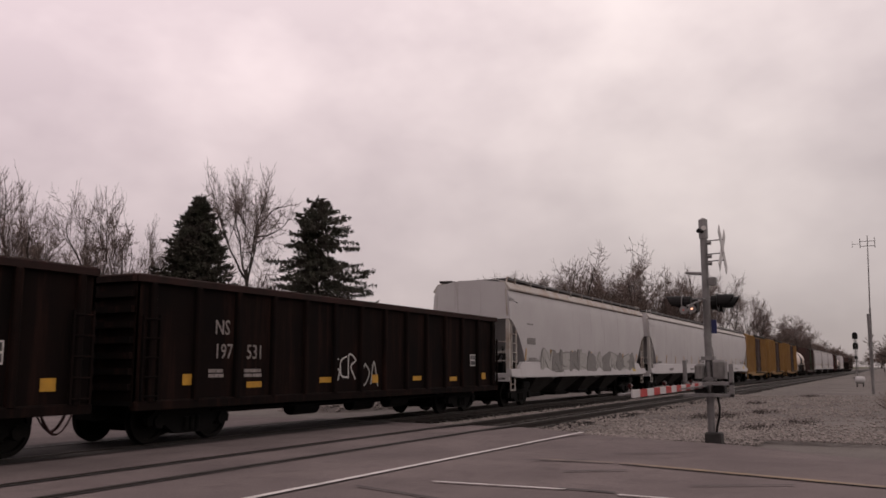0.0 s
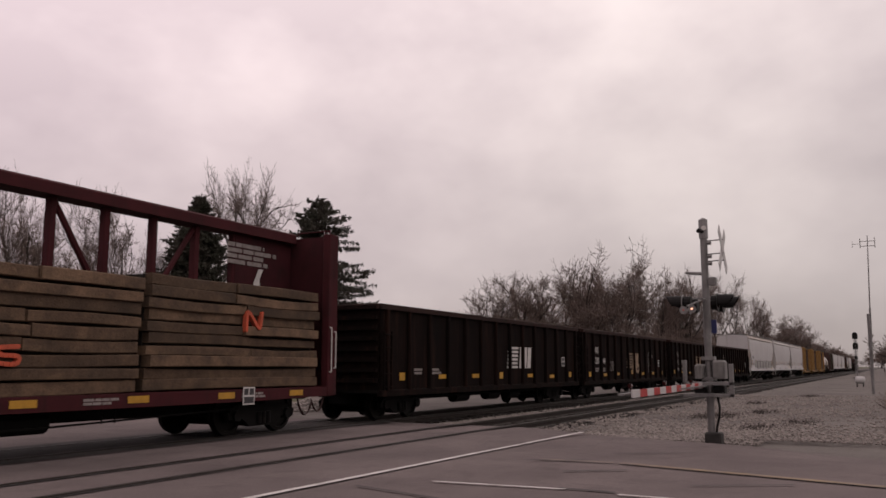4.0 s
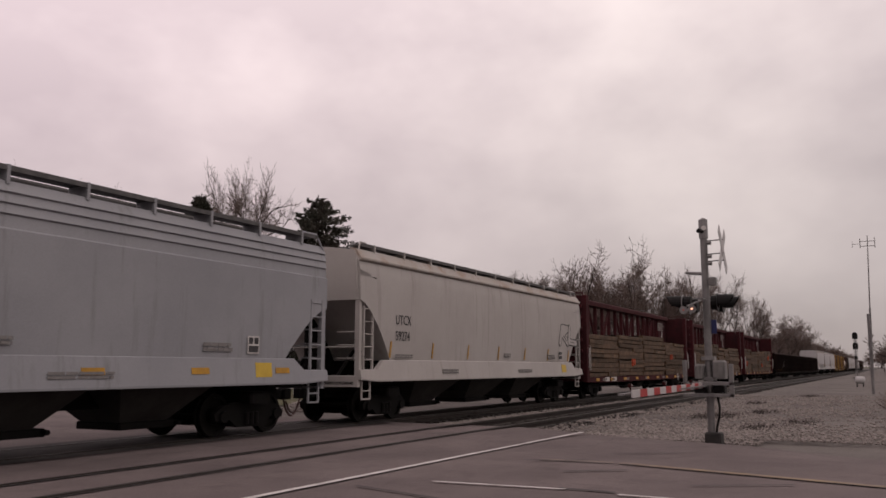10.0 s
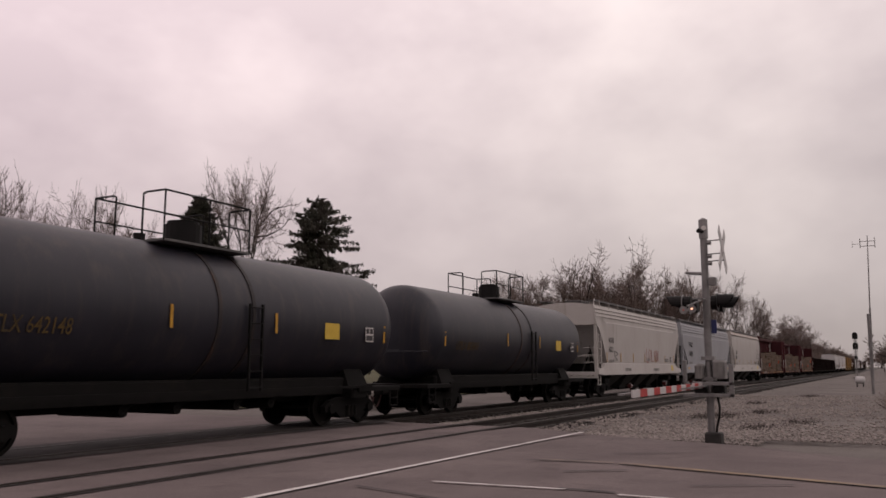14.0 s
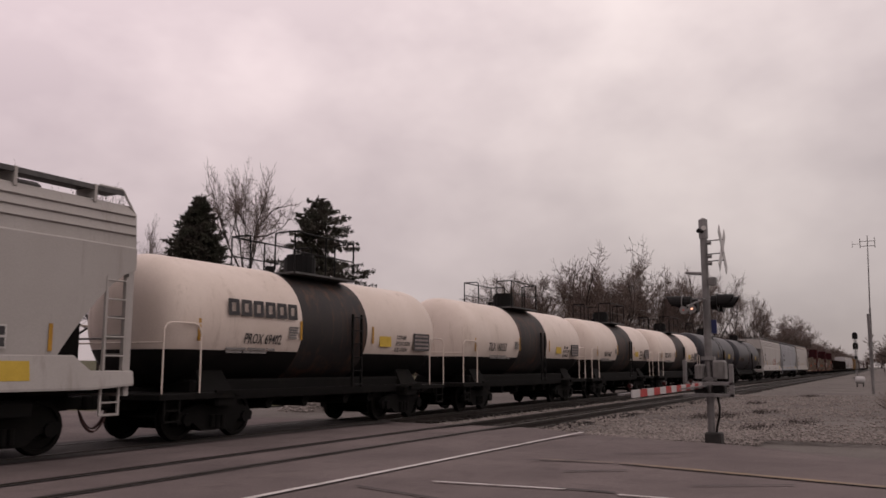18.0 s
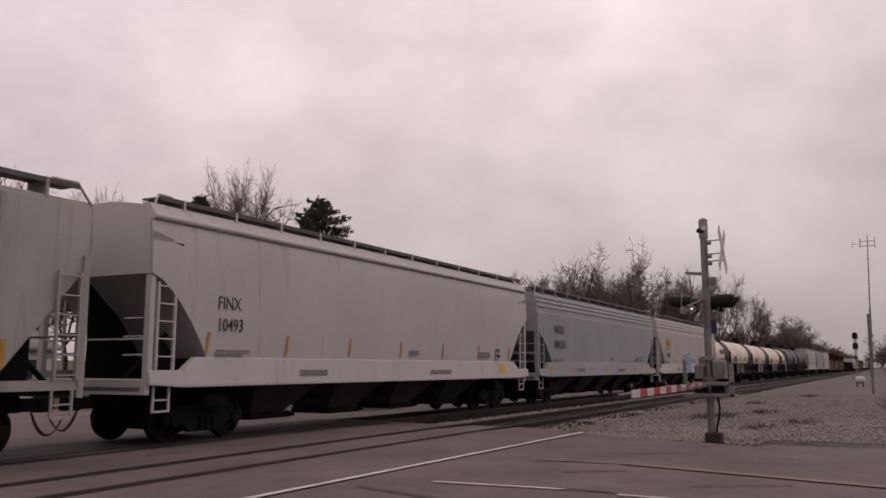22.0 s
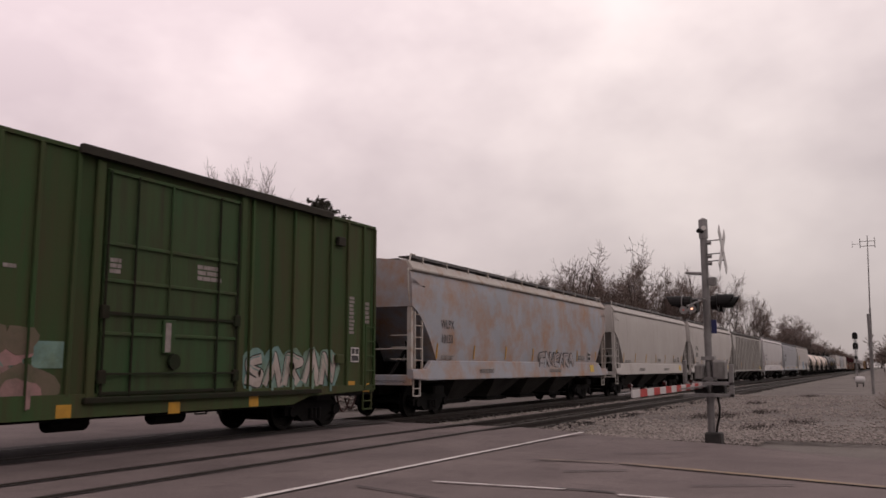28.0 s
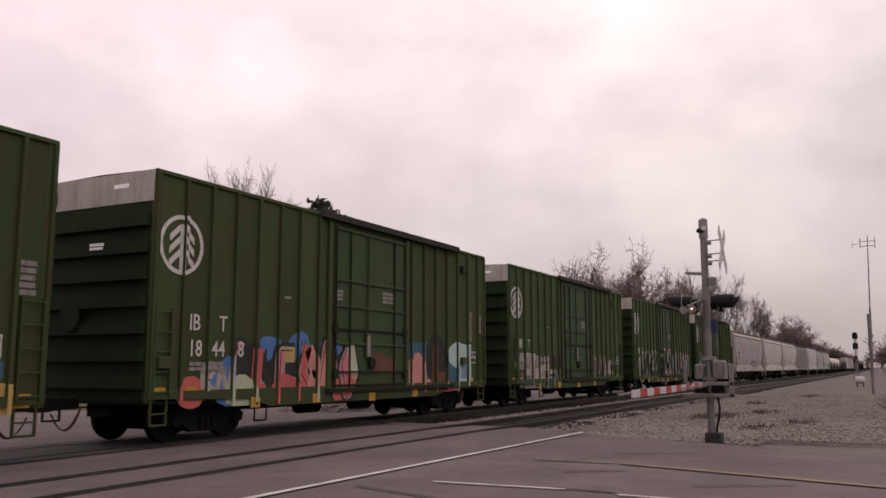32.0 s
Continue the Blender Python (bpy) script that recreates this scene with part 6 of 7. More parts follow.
    b.matrix_basis = pose(57.2, 41.6, -0.1)
    c = conifer(11, 14.0, 2.6, False, "dark conifer in the bare wood")
    c.matrix_basis = pose(143, 32.0, -0.1)


place_trees()


def build_brush():
    """Low bare undergrowth along the wood's edge."""
    rnd = random.Random(31)
    s = Solid()
    for i in range(15000):
        u = rnd.random()
        x = 88 + 470 * u ** 1.6
        y = rnd.uniform(24, 34) + 10 * rnd.random() * (1 - u)
        if x < 110:
            y += 10
        h = rnd.uniform(1.5, 5.5) if i < 6000 else rnd.uniform(3.0, 8.5)
        p = Vector((x, y, -0.2))
        q = p + Vector((rnd.uniform(-0.8, 0.8), rnd.uniform(-0.8, 0.8), h))
        s.tube(p, q, 0.05, 3, 0.02, caps=False)
        for k in range(2):
            a = p.lerp(q, rnd.uniform(0.3, 0.8))
            s.tube(a, a + Vector((rnd.uniform(-1, 1), rnd.uniform(-1, 1), rnd.uniform(0.5, 1.6))), 0.03, 3, 0.012, caps=False)
    tagged(new("brush", s.mesh("brush", TWIG)), "tangled bare brown undergrowth along the wood", "undergrowth", kind="stuff")
    s = Solid()
    for i in range(420):
        p = Vector((rnd.uniform(36, 40), rnd.uniform(-1.2, 0.1), -0.1))
        q = p + Vector((rnd.uniform(-0.5, 0.5), rnd.uniform(-0.5, 0.5), rnd.uniform(0.15, 0.7)))
        s.tube(p, q, 0.012, 3, 0.006, caps=False)
    tagged(new("weeds", s.mesh("weeds", TWIG)), "dry brown weeds on the gravel", "weeds", kind="stuff")
    s = Solid()
    for i in range(900):
        cx, cy = rnd.choice(((29.5, 5.6), (30.2, 5.0), (33, 4.2), (24.5, 3.2), (27, 2.4), (41, 5.5), (52, 4.0)))
        p = Vector((cx + rnd.gauss(0, 0.7), cy + rnd.gauss(0, 0.25), -0.1))
        s.tube(p, p + Vector((rnd.uniform(-0.1, 0.1), rnd.uniform(-0.1, 0.1), rnd.uniform(0.04, 0.16))), 0.01, 3, 0.004, caps=False)
    tagged(new("dry_grass", s.mesh("dry_grass", BARK)), "tufts of dry grass in the gravel", "grass", kind="stuff")


build_brush()


# ---- level-crossing signal ----
def build_crossing_signal():
    x0, y0 = 19.3, 3.5
    t = thing("crossing_signal", "grey steel level-crossing mast with crossbuck, lamps and lowered gate", "crossing signal", at=pose(x0, y0, 0))
    s = Solid().tube((0, 0, 0.1), (0, 0, 4.42), 0.078, 18).tube((0, 0, 2.2), (0, 0, 2.26), 0.09, 18)
    part("mast", s, STEEL, t, "galvanised steel mast", smooth=True)
    s = Solid().tube((0, 0, 4.40), (0, 0, 4.82), 0.098, 18)
    s.tube((0, 0, 4.82), (0, 0, 4.86), 0.098, 18, 0.03)
    cap = part("bell", s, STEEL, t, smooth=True)
    part("bell_port", Solid().tube((-0.101, 0.02, 4.55), (-0.09, 0.02, 4.55), 0.05, 12).tube((-0.09, 0.085, 4.57), (-0.02, 0.101, 4.57), 0.05, 8), BLACK, cap)
    part("bell_port", Solid().tube((-0.105, -0.03, 4.62), (-0.09, -0.03, 4.62), 0.055, 12), WHITE, cap)
    # crossbuck facing the road
    for k, (sg, dx) in enumerate(((1, 0.0), (-1, 0.012))):
        m = pose(dx * 0, -0.40 + 0.015 * k, 4.12, 0, 45 * sg, 0)
        part("crossbuck_board", Solid().box(-0.61, 0.61, -0.006, 0.006, -0.115, 0.115), WHITE_BAND, t, "white crossbuck board", at=m)
    for z in (4.33, 4.03, 3.87):
        part("bracket", Solid().tube((0, 0.02, z), (0, -0.42, z + 0.02), 0.014, 6).tube((0, -0.02, z - 0.04), (0, -0.16, z - 0.04), 0.045, 8), STEEL, t)
    part("stub_arm", Solid().tube((0, 0, 3.60), (0, 0.42, 3.645), 0.045, 10, 0.03), STEEL, t)
    part("junction_box", Solid().slab(-0.1, 0.1, -0.24, -0.06, 3.34, 3.52, 0.02), STEEL, t)
    # lamps: each with a black hood, and a backing disc
    part("lamp_arm", Solid().tube((-0.45, 0, 3.02), (0.45, 0, 3.02), 0.022, 8).tube((0, -0.35, 3.06), (0, 0.4, 3.06), 0.016, 8), STEEL, t)
    for dx in (-0.36, 0.36):
        for sg in (-1, 1):
            y = sg * (0.30 if sg < 0 else 0.42)
            lamp = part("lamp", Solid().tube((dx, y * 0.6, 2.93), (dx, y, 2.93), 0.16, 14), BLACK, t, "black hooded crossing lamp")
            part("backing_disc", Solid().tube((dx, y, 2.93), (dx, y + sg * 0.012, 2.93), 0.20, 20), BLACK if sg < 0 else STEEL, lamp)
            hood = Solid()
            n = 14
            rg = []
            for i in range(n + 1):
                a = math.pi * (-0.12 + 1.24 * i / n)
                rg.append((0.175 * math.cos(a), 0.175 * math.sin(a)))
            l0, l1 = y + sg * 0.012, y + sg * 0.36
            for i in range(n):
                hood.add([(dx + rg[i][0], l0, 2.93 + rg[i][1]), (dx + rg[i + 1][0], l0, 2.93 + rg[i + 1][1]), (dx + rg[i + 1][0] * 0.95, l1 - sg * 0.16 * (1 - math.sin(max(0, min(math.pi, math.pi * i / n)))), 2.93 + rg[i + 1][1]), (dx + rg[i][0] * 0.95, l1 - sg * 0.16 * (1 - math.sin(max(0, min(math.pi, math.pi * i / n)))), 2.93 + rg[i][1])], [(0, 1, 2, 3)])
            part("hood", hood, BLACK, lamp)
            part("lens", Solid().tube((dx, y + sg * 0.012, 2.93), (dx, y + sg * 0.02, 2.93), 0.125, 16), LENS_DARK, lamp)
    for yy, zz, mt, lb in ((0.20, 2.79, RED_LIT, "lit red side lamp"), (0.38, 2.77, RED_DIM, "dark red side lamp")):
        lm = part("side_lamp", Solid().tube((-0.55, yy, zz), (-0.7, yy - 0.02, zz), 0.085, 14), STEEL, t, lb)
        part("lens", Solid().tube((-0.70, yy - 0.02, zz), (-0.71, yy - 0.021, zz), 0.02, 12), mt, lm)
    part("side_lamp_arm", Solid().tube((-0.02, 0.1, 3.02), (-0.6, 0.3, 2.86), 0.02, 8), STEEL, t)
    part("blue_sign", Solid().slab(-0.02, 0.02, -0.20, -0.085, 2.28, 2.58, 0.01), BLUE_SIGN, t, "small blue sign plate")
    # gate mechanism
    part("gate_machine", Solid().slab(-0.20, 0.20, 0.09, 0.28, 1.30, 1.62, 0.04), MACHINE, t, "grey gate machine housing")
    part("gate_machine", Solid().slab(-0.24, 0.20, -0.36, -0.11, 1.30, 1.70, 0.04), MACHINE, t, "grey gate machine housing")
    part("machine_door", Solid().slab(-0.255, -0.24, -0.33, -0.14, 1.34, 1.64, 0.004), MACHINE, t)
    part("clamp", Solid().box(-0.12, 0.12, -0.14, 0.14, 1.70, 1.78).box(-0.12, 0.12, -0.14, 0.14, 1.26, 1.34), STEEL, t)
    s = Solid()
    s.slab(-0.34, -0.24, -0.55, 0.50, 1.17, 1.24, 0.01)
    s.slab(-0.34, -0.24, -0.55, 0.50, 0.92, 0.99, 0.01)
    s.slab(-0.34, -0.24, -0.55, -0.46, 0.92, 1.62, 0.01)
    s.slab(-0.34, -0.24, 0.42, 0.50, 1.20, 1.70, 0.01)
    part("counterweight_arm", s, STEEL, t, "grey steel counterweight frame")
    part("counterweight", Solid().slab(-0.2, 0.1, -0.34, -0.1, 0.95, 1.16, 0.02).slab(-0.2, 0.1, 0.05, 0.3, 0.95, 1.16, 0.02), BLACK, t)
    part("cable", Solid().path([(-0.05, -0.16, 0.92), (-0.06, -0.2, 0.7), (-0.06, -0.19, 0.5), (-0.04, -0.13, 0.3), (-0.02, -0.1, 0.12)], 0.025, 8), BLACK, t)
    part("base", Solid().slab(-0.2, 0.2, -0.22, 0.12, -0.12, 0.16, 0.03), TAR, t, "dark square mast base")
    part("base_bolt", Solid().tube((0.12, 0.08, 0.16), (0.12, 0.08, 0.24), 0.02, 6), STEEL, t)
    # the lowered arm: stripes of 0.5 m
    xa, xb = 12.45 - x0, -0.28
    ya, yb = 3.37 - y0, 0.12
    n = 13
    arm = part("gate_arm", Solid().box(xa - 0.002, xb, -0.004, 0.004, -0.01, 0.0), WHITE_BAND, t, "red and white striped gate arm", at=pose(0, 0, 0))
    arm_me = arm.data
    arm_me.clear_geometry()
    sl = Solid()
    k = 0
    u = 0.0
    total = xb - xa
    while u < total - 0.01:
        v = min(total, u + 0.5)
        xs0, xs1 = xa + u, xa + v
        y_a, y_b = ya + (yb - ya) * u / total, ya + (yb - ya) * v / total
        w = 0.012 + 0.012 * u / total
        h0, h1 = 0.055, 0.06
        zc = 1.155
        vs = []
        for xx, yy in ((xs0, y_a), (xs1, y_b)):
            vs += [(xx, yy - w, zc - h0), (xx, yy + w, zc - h0), (xx, yy + w, zc + h1), (xx, yy - w, zc + h1)]
        sol = Solid().add(vs, [(0, 1, 2, 3), (4, 7, 6, 5), (0, 4, 5, 1), (1, 5, 6, 2), (2, 6, 7, 3), (3, 7, 4, 0)])
        part("stripe", sol, RED if k % 2 == 1 else WHITE_BAND, arm)
        u, k = v, k + 1
    core = Solid().box(xa + 0.05, xb, -0.005, 0.1, 1.13, 1.16).mesh("gate_arm", STEEL)
    arm.data = core
    for u in (0.06, 0.40, 0.74):
        xx = xa + u * total
        part("arm_lamp", Solid().tube((xx - 0.04, 0, 1.27), (xx + 0.04, 0, 1.27), 0.032, 10).tube((xx, 0, 1.2), (xx, 0, 1.25), 0.012, 6), LENS_DARK, arm, "small red lamp on the gate arm")
    return t


build_crossing_signal()


# ---- far lineside things ----
def build_block_signal():
    t = thing("block_signal", "black three-lamp railway signal on a grey mast", "railway signal", at=pose(130, 3.95, -0.1))
    part("mast", Solid().tube((0, 0, 0), (0, 0, 6.4), 0.09, 10), STEEL, t)
    for z, q in ((2.95, 0.55), (4.5, 1.0), (5.9, 1.0)):
        ring = [(q * y, z + q * zz) for y, zz in ((-0.34, -0.42), (0.34, -0.42), (0.34, 0.25), (0.26, 0.40), (0.1, 0.48), (-0.1, 0.48), (-0.26, 0.40), (-0.34, 0.25))]
        h = part("signal_head", Solid().prism(ring, -0.08, 0.02), BLACK, t, "black signal head with a rounded top")
        for dz in (0.22, -0.16):
            part("signal_lamp", Solid().tube((-0.35, 0, z + q * dz), (-0.08, 0, z + q * dz), 0.13 * q, 10), BLACK, h)
    part("ladder", ladder_mesh(5.8, 16, 0.4, STEEL), None, t, at=pose(0.25, 0, 0.3, 0, 0, 90))
    part("base", Solid().slab(-0.5, 0.5, -0.5, 0.5, -0.2, 0.35, 0.04), STEEL, t)


def build_drum():
    t = thing("gas_tank", "small white horizontal gas tank on feet", "tank", at=pose(80, 2.25, -0.1))
    s = Solid()
    rings = []
    for x, r in ((-0.40, 0.05), (-0.36, 0.2), (-0.26, 0.3), (0.26, 0.3), (0.36, 0.2), (0.40, 0.05)):
        rings.append([(r * math.cos(i * 0.3927), x, 0.58 + r * math.sin(i * 0.3927)) for i in range(16)])
    part("shell", s.loft(rings), CLAD, t, smooth=True)
    part("foot", Solid().box(-0.2, 0.2, -0.28, -0.2, 0, 0.4), BLACK, t)
    part("foot", Solid().box(-0.2, 0.2, 0.2, 0.28, 0, 0.4), BLACK, t)


def build_antenna():
    t = thing("antenna_pole", "thin grey radio pole with a small aerial", "antenna", at=pose(58, 0.95, -0.1))
    part("pole", Solid().tube((0, 0, 0), (0, -0.12, 5.2), 0.085, 10, 0.06).tube((0, -0.12, 5.2), (0, -0.25, 9.7), 0.04, 8, 0.025), STEEL, t)
    s = Solid()
    zz, yy = 9.05, -0.24
    s.tube((0, yy - 0.4, zz), (0, yy + 0.42, zz), 0.02, 6).tube((0, yy - 0.4, zz + 0.3), (0, yy + 0.42, zz + 0.3), 0.02, 6)
    for y in (-0.4, 0.42):
        s.tube((0, yy + y, zz - 0.12), (0, yy + y, zz + 0.5), 0.022, 6)
    s.tube((0, yy + 0.42, zz + 0.15), (0, yy + 0.85, zz + 0.15), 0.014, 6).tube((0, yy + 0.85, zz - 0.05), (0, yy + 0.85, zz + 0.35), 0.014, 6)
    part("aerial", s, STEEL, t)
    part("short_post", Solid().tube((0.3, 0.02, 0), (0.3, 0.02, 4.9), 0.07, 10), STEEL, t)


def build_shed(x, y, w, d, h, turn):
    t = thing("white_house", "low white house with a grey roof beyond the road", "house", at=pose(x, y, -0.1, 0, 0, turn))
    part("wall", Solid().box(-w / 2, w / 2, -d / 2, d / 2, 0, h), CLAD, t)
    part("roof", Solid().prism([(-d / 2 - 0.4, h), (0, h + d * 0.28), (d / 2 + 0.4, h), (d / 2 + 0.4, h - 0.12), (0, h + d * 0.28 - 0.12), (-d / 2 - 0.4, h - 0.12)], -w / 2 - 0.3, w / 2 + 0.3), ROOFING, t)
    for k in range(3):
        wx = -w / 2 + w * (k + 0.5) / 3
        wdw = part("window", Solid().box(wx - 0.5, wx + 0.5, -d / 2 - 0.03, -d / 2 + 0.02, 0.9, 2.1), WHITE, t)
        part("pane", Solid().box(wx - 0.42, wx + 0.42, -d / 2 - 0.045, -d / 2 - 0.03, 0.98, 2.02), GLASS_DARK, wdw)
    for k in range(4):
        part("board", Solid().box(-w / 2, w / 2, -d / 2 - 0.02, -d / 2, 0.1 + 0.18 * k, 0.25 + 0.18 * k), CLAD, t)


def build_fence():
    t = thing("rail_fence", "low white rail fence beyond the road", "fence", at=pose(36, 33, -0.1))
    for k in range(9):
        part("post", Solid().slab(-0.06, 0.06, -0.06, 0.06, 0, 1.1, 0.015), WHITE, t, at=pose(k * 1.8, 0, 0))
    for z in (0.3, 0.62, 0.95):
        part("rail", Solid().box(0, 14.4, -0.03, 0.03, z, z + 0.1), WHITE, t)


build_block_signal()
build_drum()
build_antenna()
build_shed(24.5, 40, 9, 6, 2.6, 8)
build_shed(60, 47, 10, 7, 2.7, -6)
build_fence()
setting("verge", Solid().add([(26, 22.6, -0.03), (90, 22.6, -0.03), (90, 31, -0.02), (23.5, 31, -0.02)], [(0, 1, 2, 3)]), GRASS, "strip of dull winter grass beyond the tracks")


# ---- the make-up of the train, front to rear; s: place of the car's middle along the track at 0 s ----
TRAIN = []


def couple(car, rear, front):
    TRAIN.append((car, (rear + front) / 2))
    return car


PINK = surface("spray_pink", (0.396, 0.144, 0.158), (0.324, 0.101, 0.122), 3, 0.7)
SPRAY_YEL = surface("spray_yellow", (0.360, 0.259, 0.072), (0.288, 0.194, 0.072), 3, 0.7)
SPRAY_RED = surface("spray_red", (0.288, 0.050, 0.043), (0.216, 0.036, 0.036), 3, 0.7)
SPRAY_MINT = surface("spray_mint", (0.302, 0.396, 0.374), (0.259, 0.346, 0.331), 3, 0.7)
SPRAY_SILVER = surface("spray_silver", (0.302, 0.288, 0.288), (0.230, 0.216, 0.216), 3, 0.7)
SPRAY_GHOST = surface("spray_ghost_grey", (0.245, 0.234, 0.223), (0.288, 0.274, 0.263), 3, 0.7)

WORN = surface("worn_emblem_paint", (0.30, 0.21, 0.14), (0.2, 0.14, 0.1), 2.5, 0.8, grime=(0.03, 0.022, 0.02), grime_amount=0.75)

TANK_MARK = surface("faint_yellow_mark", (0.11, 0.07, 0.022), (0.06, 0.042, 0.02), 3, 0.8, grime=(0.02, 0.02, 0.023), grime_amount=0.6)

# ahead of the gondolas
far_cars = [
    ("ochre", 88.3, 103.6), ("ochre", 106.1, 121.4), ("ochre", 123.9, 139.2), ("tank", 141.5, 154.0), ("brown", 157.0, 172.2),
    ("white", 174.3, 192.8), ("white", 194.4, 212.9), ("white", 214.5, 233.0), ("red", 235.5, 250.7), ("tank", 253.0, 266.0), ("white", 268.0, 286.5),
    ("gon", 288.5, 305.0), ("gon", 306.5, 323.0), ("brown", 325.5, 340.7), ("brown", 343.5, 358.7)]

hop_a = couple(hopper("covered_hopper", "dirty white covered hopper with rusty roof edge and ghosted graffiti", 19.4, GREY_D, "smooth", RUSTY_EAVE, (), None, CHUTE, True), 28.9, 48.3)
small_print(hop_a, -9.7 + 1.7, -1.6, 2.9, 0.9, 0.3, 1, GREYINK, 2)
small_print(hop_a, -9.7 + 1.7, -1.61, 2.3, 0.9, 0.34, 1, GREYINK, 4)
graffiti(hop_a, -6.5, 7.5, 1.2, 2.2, -1.615, [SPRAY_GHOST, GREYINK], GREYINK, 5, 12)
hop_b = couple(hopper("covered_hopper", "white covered hopper with a tan roof edge", 18.6, GREY_D, "smooth", GREY_C, (), None, CHUTE), 49.7, 68.3)
couple(copy_thing(hop_b, pose(0, 0, 0)), 69.8, 87.0)

ochre = None
for kind, a, b in far_cars:
    if kind == "ochre":
        if ochre is None:
            ochre = boxcar("boxcar", "ochre yellow boxcar with a dark sliding door", b - a, OCHRE, OCHRE, False, (), BROWN, False, "boxcars at the head of the train", 4.75)
            couple(ochre, a, b)
        else:
            couple(copy_thing(ochre, pose(0, 0, 0)), a, b)
    elif kind in ("brown", "red"):
        couple(boxcar("boxcar", "dark red-brown boxcar far ahead in the train", b - a, BROWN if kind == "brown" else MAROON, BROWN, False, (), None, False, "boxcars at the head of the train", 4.75), a, b)
    elif kind == "white":
        couple(copy_thing(hop_b, pose(0, 0, 0)), a, b)
    elif kind == "tank":
        couple(tank("tank_car", "cream tank car with a dark band", b - a, 1.45, True, (), 3), a, b)
    else:
        couple(gondola("gondola", "dark brown open-topped gondola car", b - a, None, (), 9), a, b)

# gondolas
g1 = couple(gondola("gondola", "brown-black gondola with pale graffiti and faded marks", 16.4, None, [("NS", -6.1, 2.2), ("197", -6.1, 1.7), ("531", -5.1, 1.7)], 2), 11.4, 27.8)
scrawl(g1, -1.9, -0.75, 1.15, 1.85, -1.502, WHITE, 3, 3, 0.04)
scrawl(g1, -0.55, 0.35, 1.0, 1.7, -1.502, SPRAY_GHOST, 6, 2, 0.045)
g2 = couple(gondola("gondola", "brown-black gondola with a pale striped emblem", 16.5, (0.9, WORN), [("NS", -6.2, 2.2), ("197", -6.24, 1.7), ("474", -5.2, 1.7)], 3), -6.05, 10.45)
g3 = couple(gondola("gondola", "rust-brown gondola with white numbers and a worn emblem", 16.4, (0.4, WORN), [("NS", -6.2, 2.17), ("200", -6.24, 1.68), ("344", -5.18, 1.67)], 4), -23.7, -7.3)
scrawl(g3, -3.95, -3.2, 1.3, 1.85, -1.502, FADED, 8, 3, 0.035)
scrawl(g3, 0.35, 1.75, 1.15, 2.25, -1.512, WORN, 12, 3, 0.16)
scrawl(g3, 3.75, 5.0, 1.1, 2.4, -1.502, SPRAY_GHOST, 14, 1, 0.03)
g4 = couple(gondola("gondola", "brown-black gondola with a pale emblem on a red patch", 16.8, (1.6, WHITE), [("SS", 4.3, 1.75)], 5), -41.2, -24.4)

# centrebeam flatcars with lumber
LOADS = []
cb = centrebeam("centrebeam_flatcar", "maroon centrebeam flatcar loaded with brown lumber", 22.3)
couple(cb, -65.6, -43.2)
couple(copy_thing(cb, pose(0, 0, 0)), -89.8, -67.6)
couple(copy_thing(cb, pose(0, 0, 0)), -114.2, -92.0)
spans = [(-10.55, -5.5), (-5.42, -0.4), (-0.32, 4.9), (4.98, 10.55)]
for j, mid in enumerate((-54.4, -78.7, -103.1)):
    for i, (a, b) in enumerate(spans):
        near = lumber_bundle(b - a - 0.06, 10 if (i + j) % 2 else 9, 100 + 10 * j + i, 2.28 - 0.12 * ((i * 2 + j) % 3))
        TRAIN.append((near, mid + (a + b) / 2, pose(0, -0.76, 1.06)))
        back = copy_thing(near, pose(0, 0, 0))
        TRAIN.append((back, mid + (a + b) / 2, pose(0, 0.76, 1.06, 0, 0, 180)))

for txt, a, b, car in (("TR", -8.34, -7.63, TRAIN[[c.name for c, *_ in TRAIN].index("centrebeam_flatcar.002")][0]), ("873690", -7.27, -6.40, None)):
    plate_car = car or plate_car
    part("mark_panel", Solid().box(a, b, -1.489, -1.481, 0.83, 1.03), WHITE, plate_car, "white stencil panel")
    on_side(plate_car, "lettering", letters(txt, 0.13, INK), a + 0.09, -1.491, 0.865, "stencilled reporting mark")

# covered hoppers
h1 = couple(hopper("covered_hopper", "grey-white covered hopper with rusty eave and a black scrawl", 18.2, GREY_C, "smooth", None, ("UTCX", "59274"), None, CHUTE, True), -133.65, -115.45)
graffiti(h1, 6.3, 8.4, 2.5, 3.3, -1.6, [GREY_C], INK, 15, 2)
h2 = couple(hopper("covered_hopper", "blue-grey covered hopper with ridged shoulder and yellow sill marks", 19.0, GREY_B, "step", None, ("WFRX", "884480"), REFLECT, CHUTE, False, 0.38, 2.95), -154.15, -135.15)
h3 = couple(hopper("covered_hopper", "cream covered hopper with ridged shoulder and a thin red scrawl", 18.0, GREY_C, "step", None, ("WLPX", "60322"), None, CHUTE, False, 0.28, 3.55), -173.4, -155.4)

scrawl(h3, 0.2, 3.1, 1.78, 2.55, -1.600, SPRAY_RED, 71, 5)
scrawl(h3, -6.2, -5.5, 1.75, 2.3, -1.598, INK, 72, 1, 0.05)

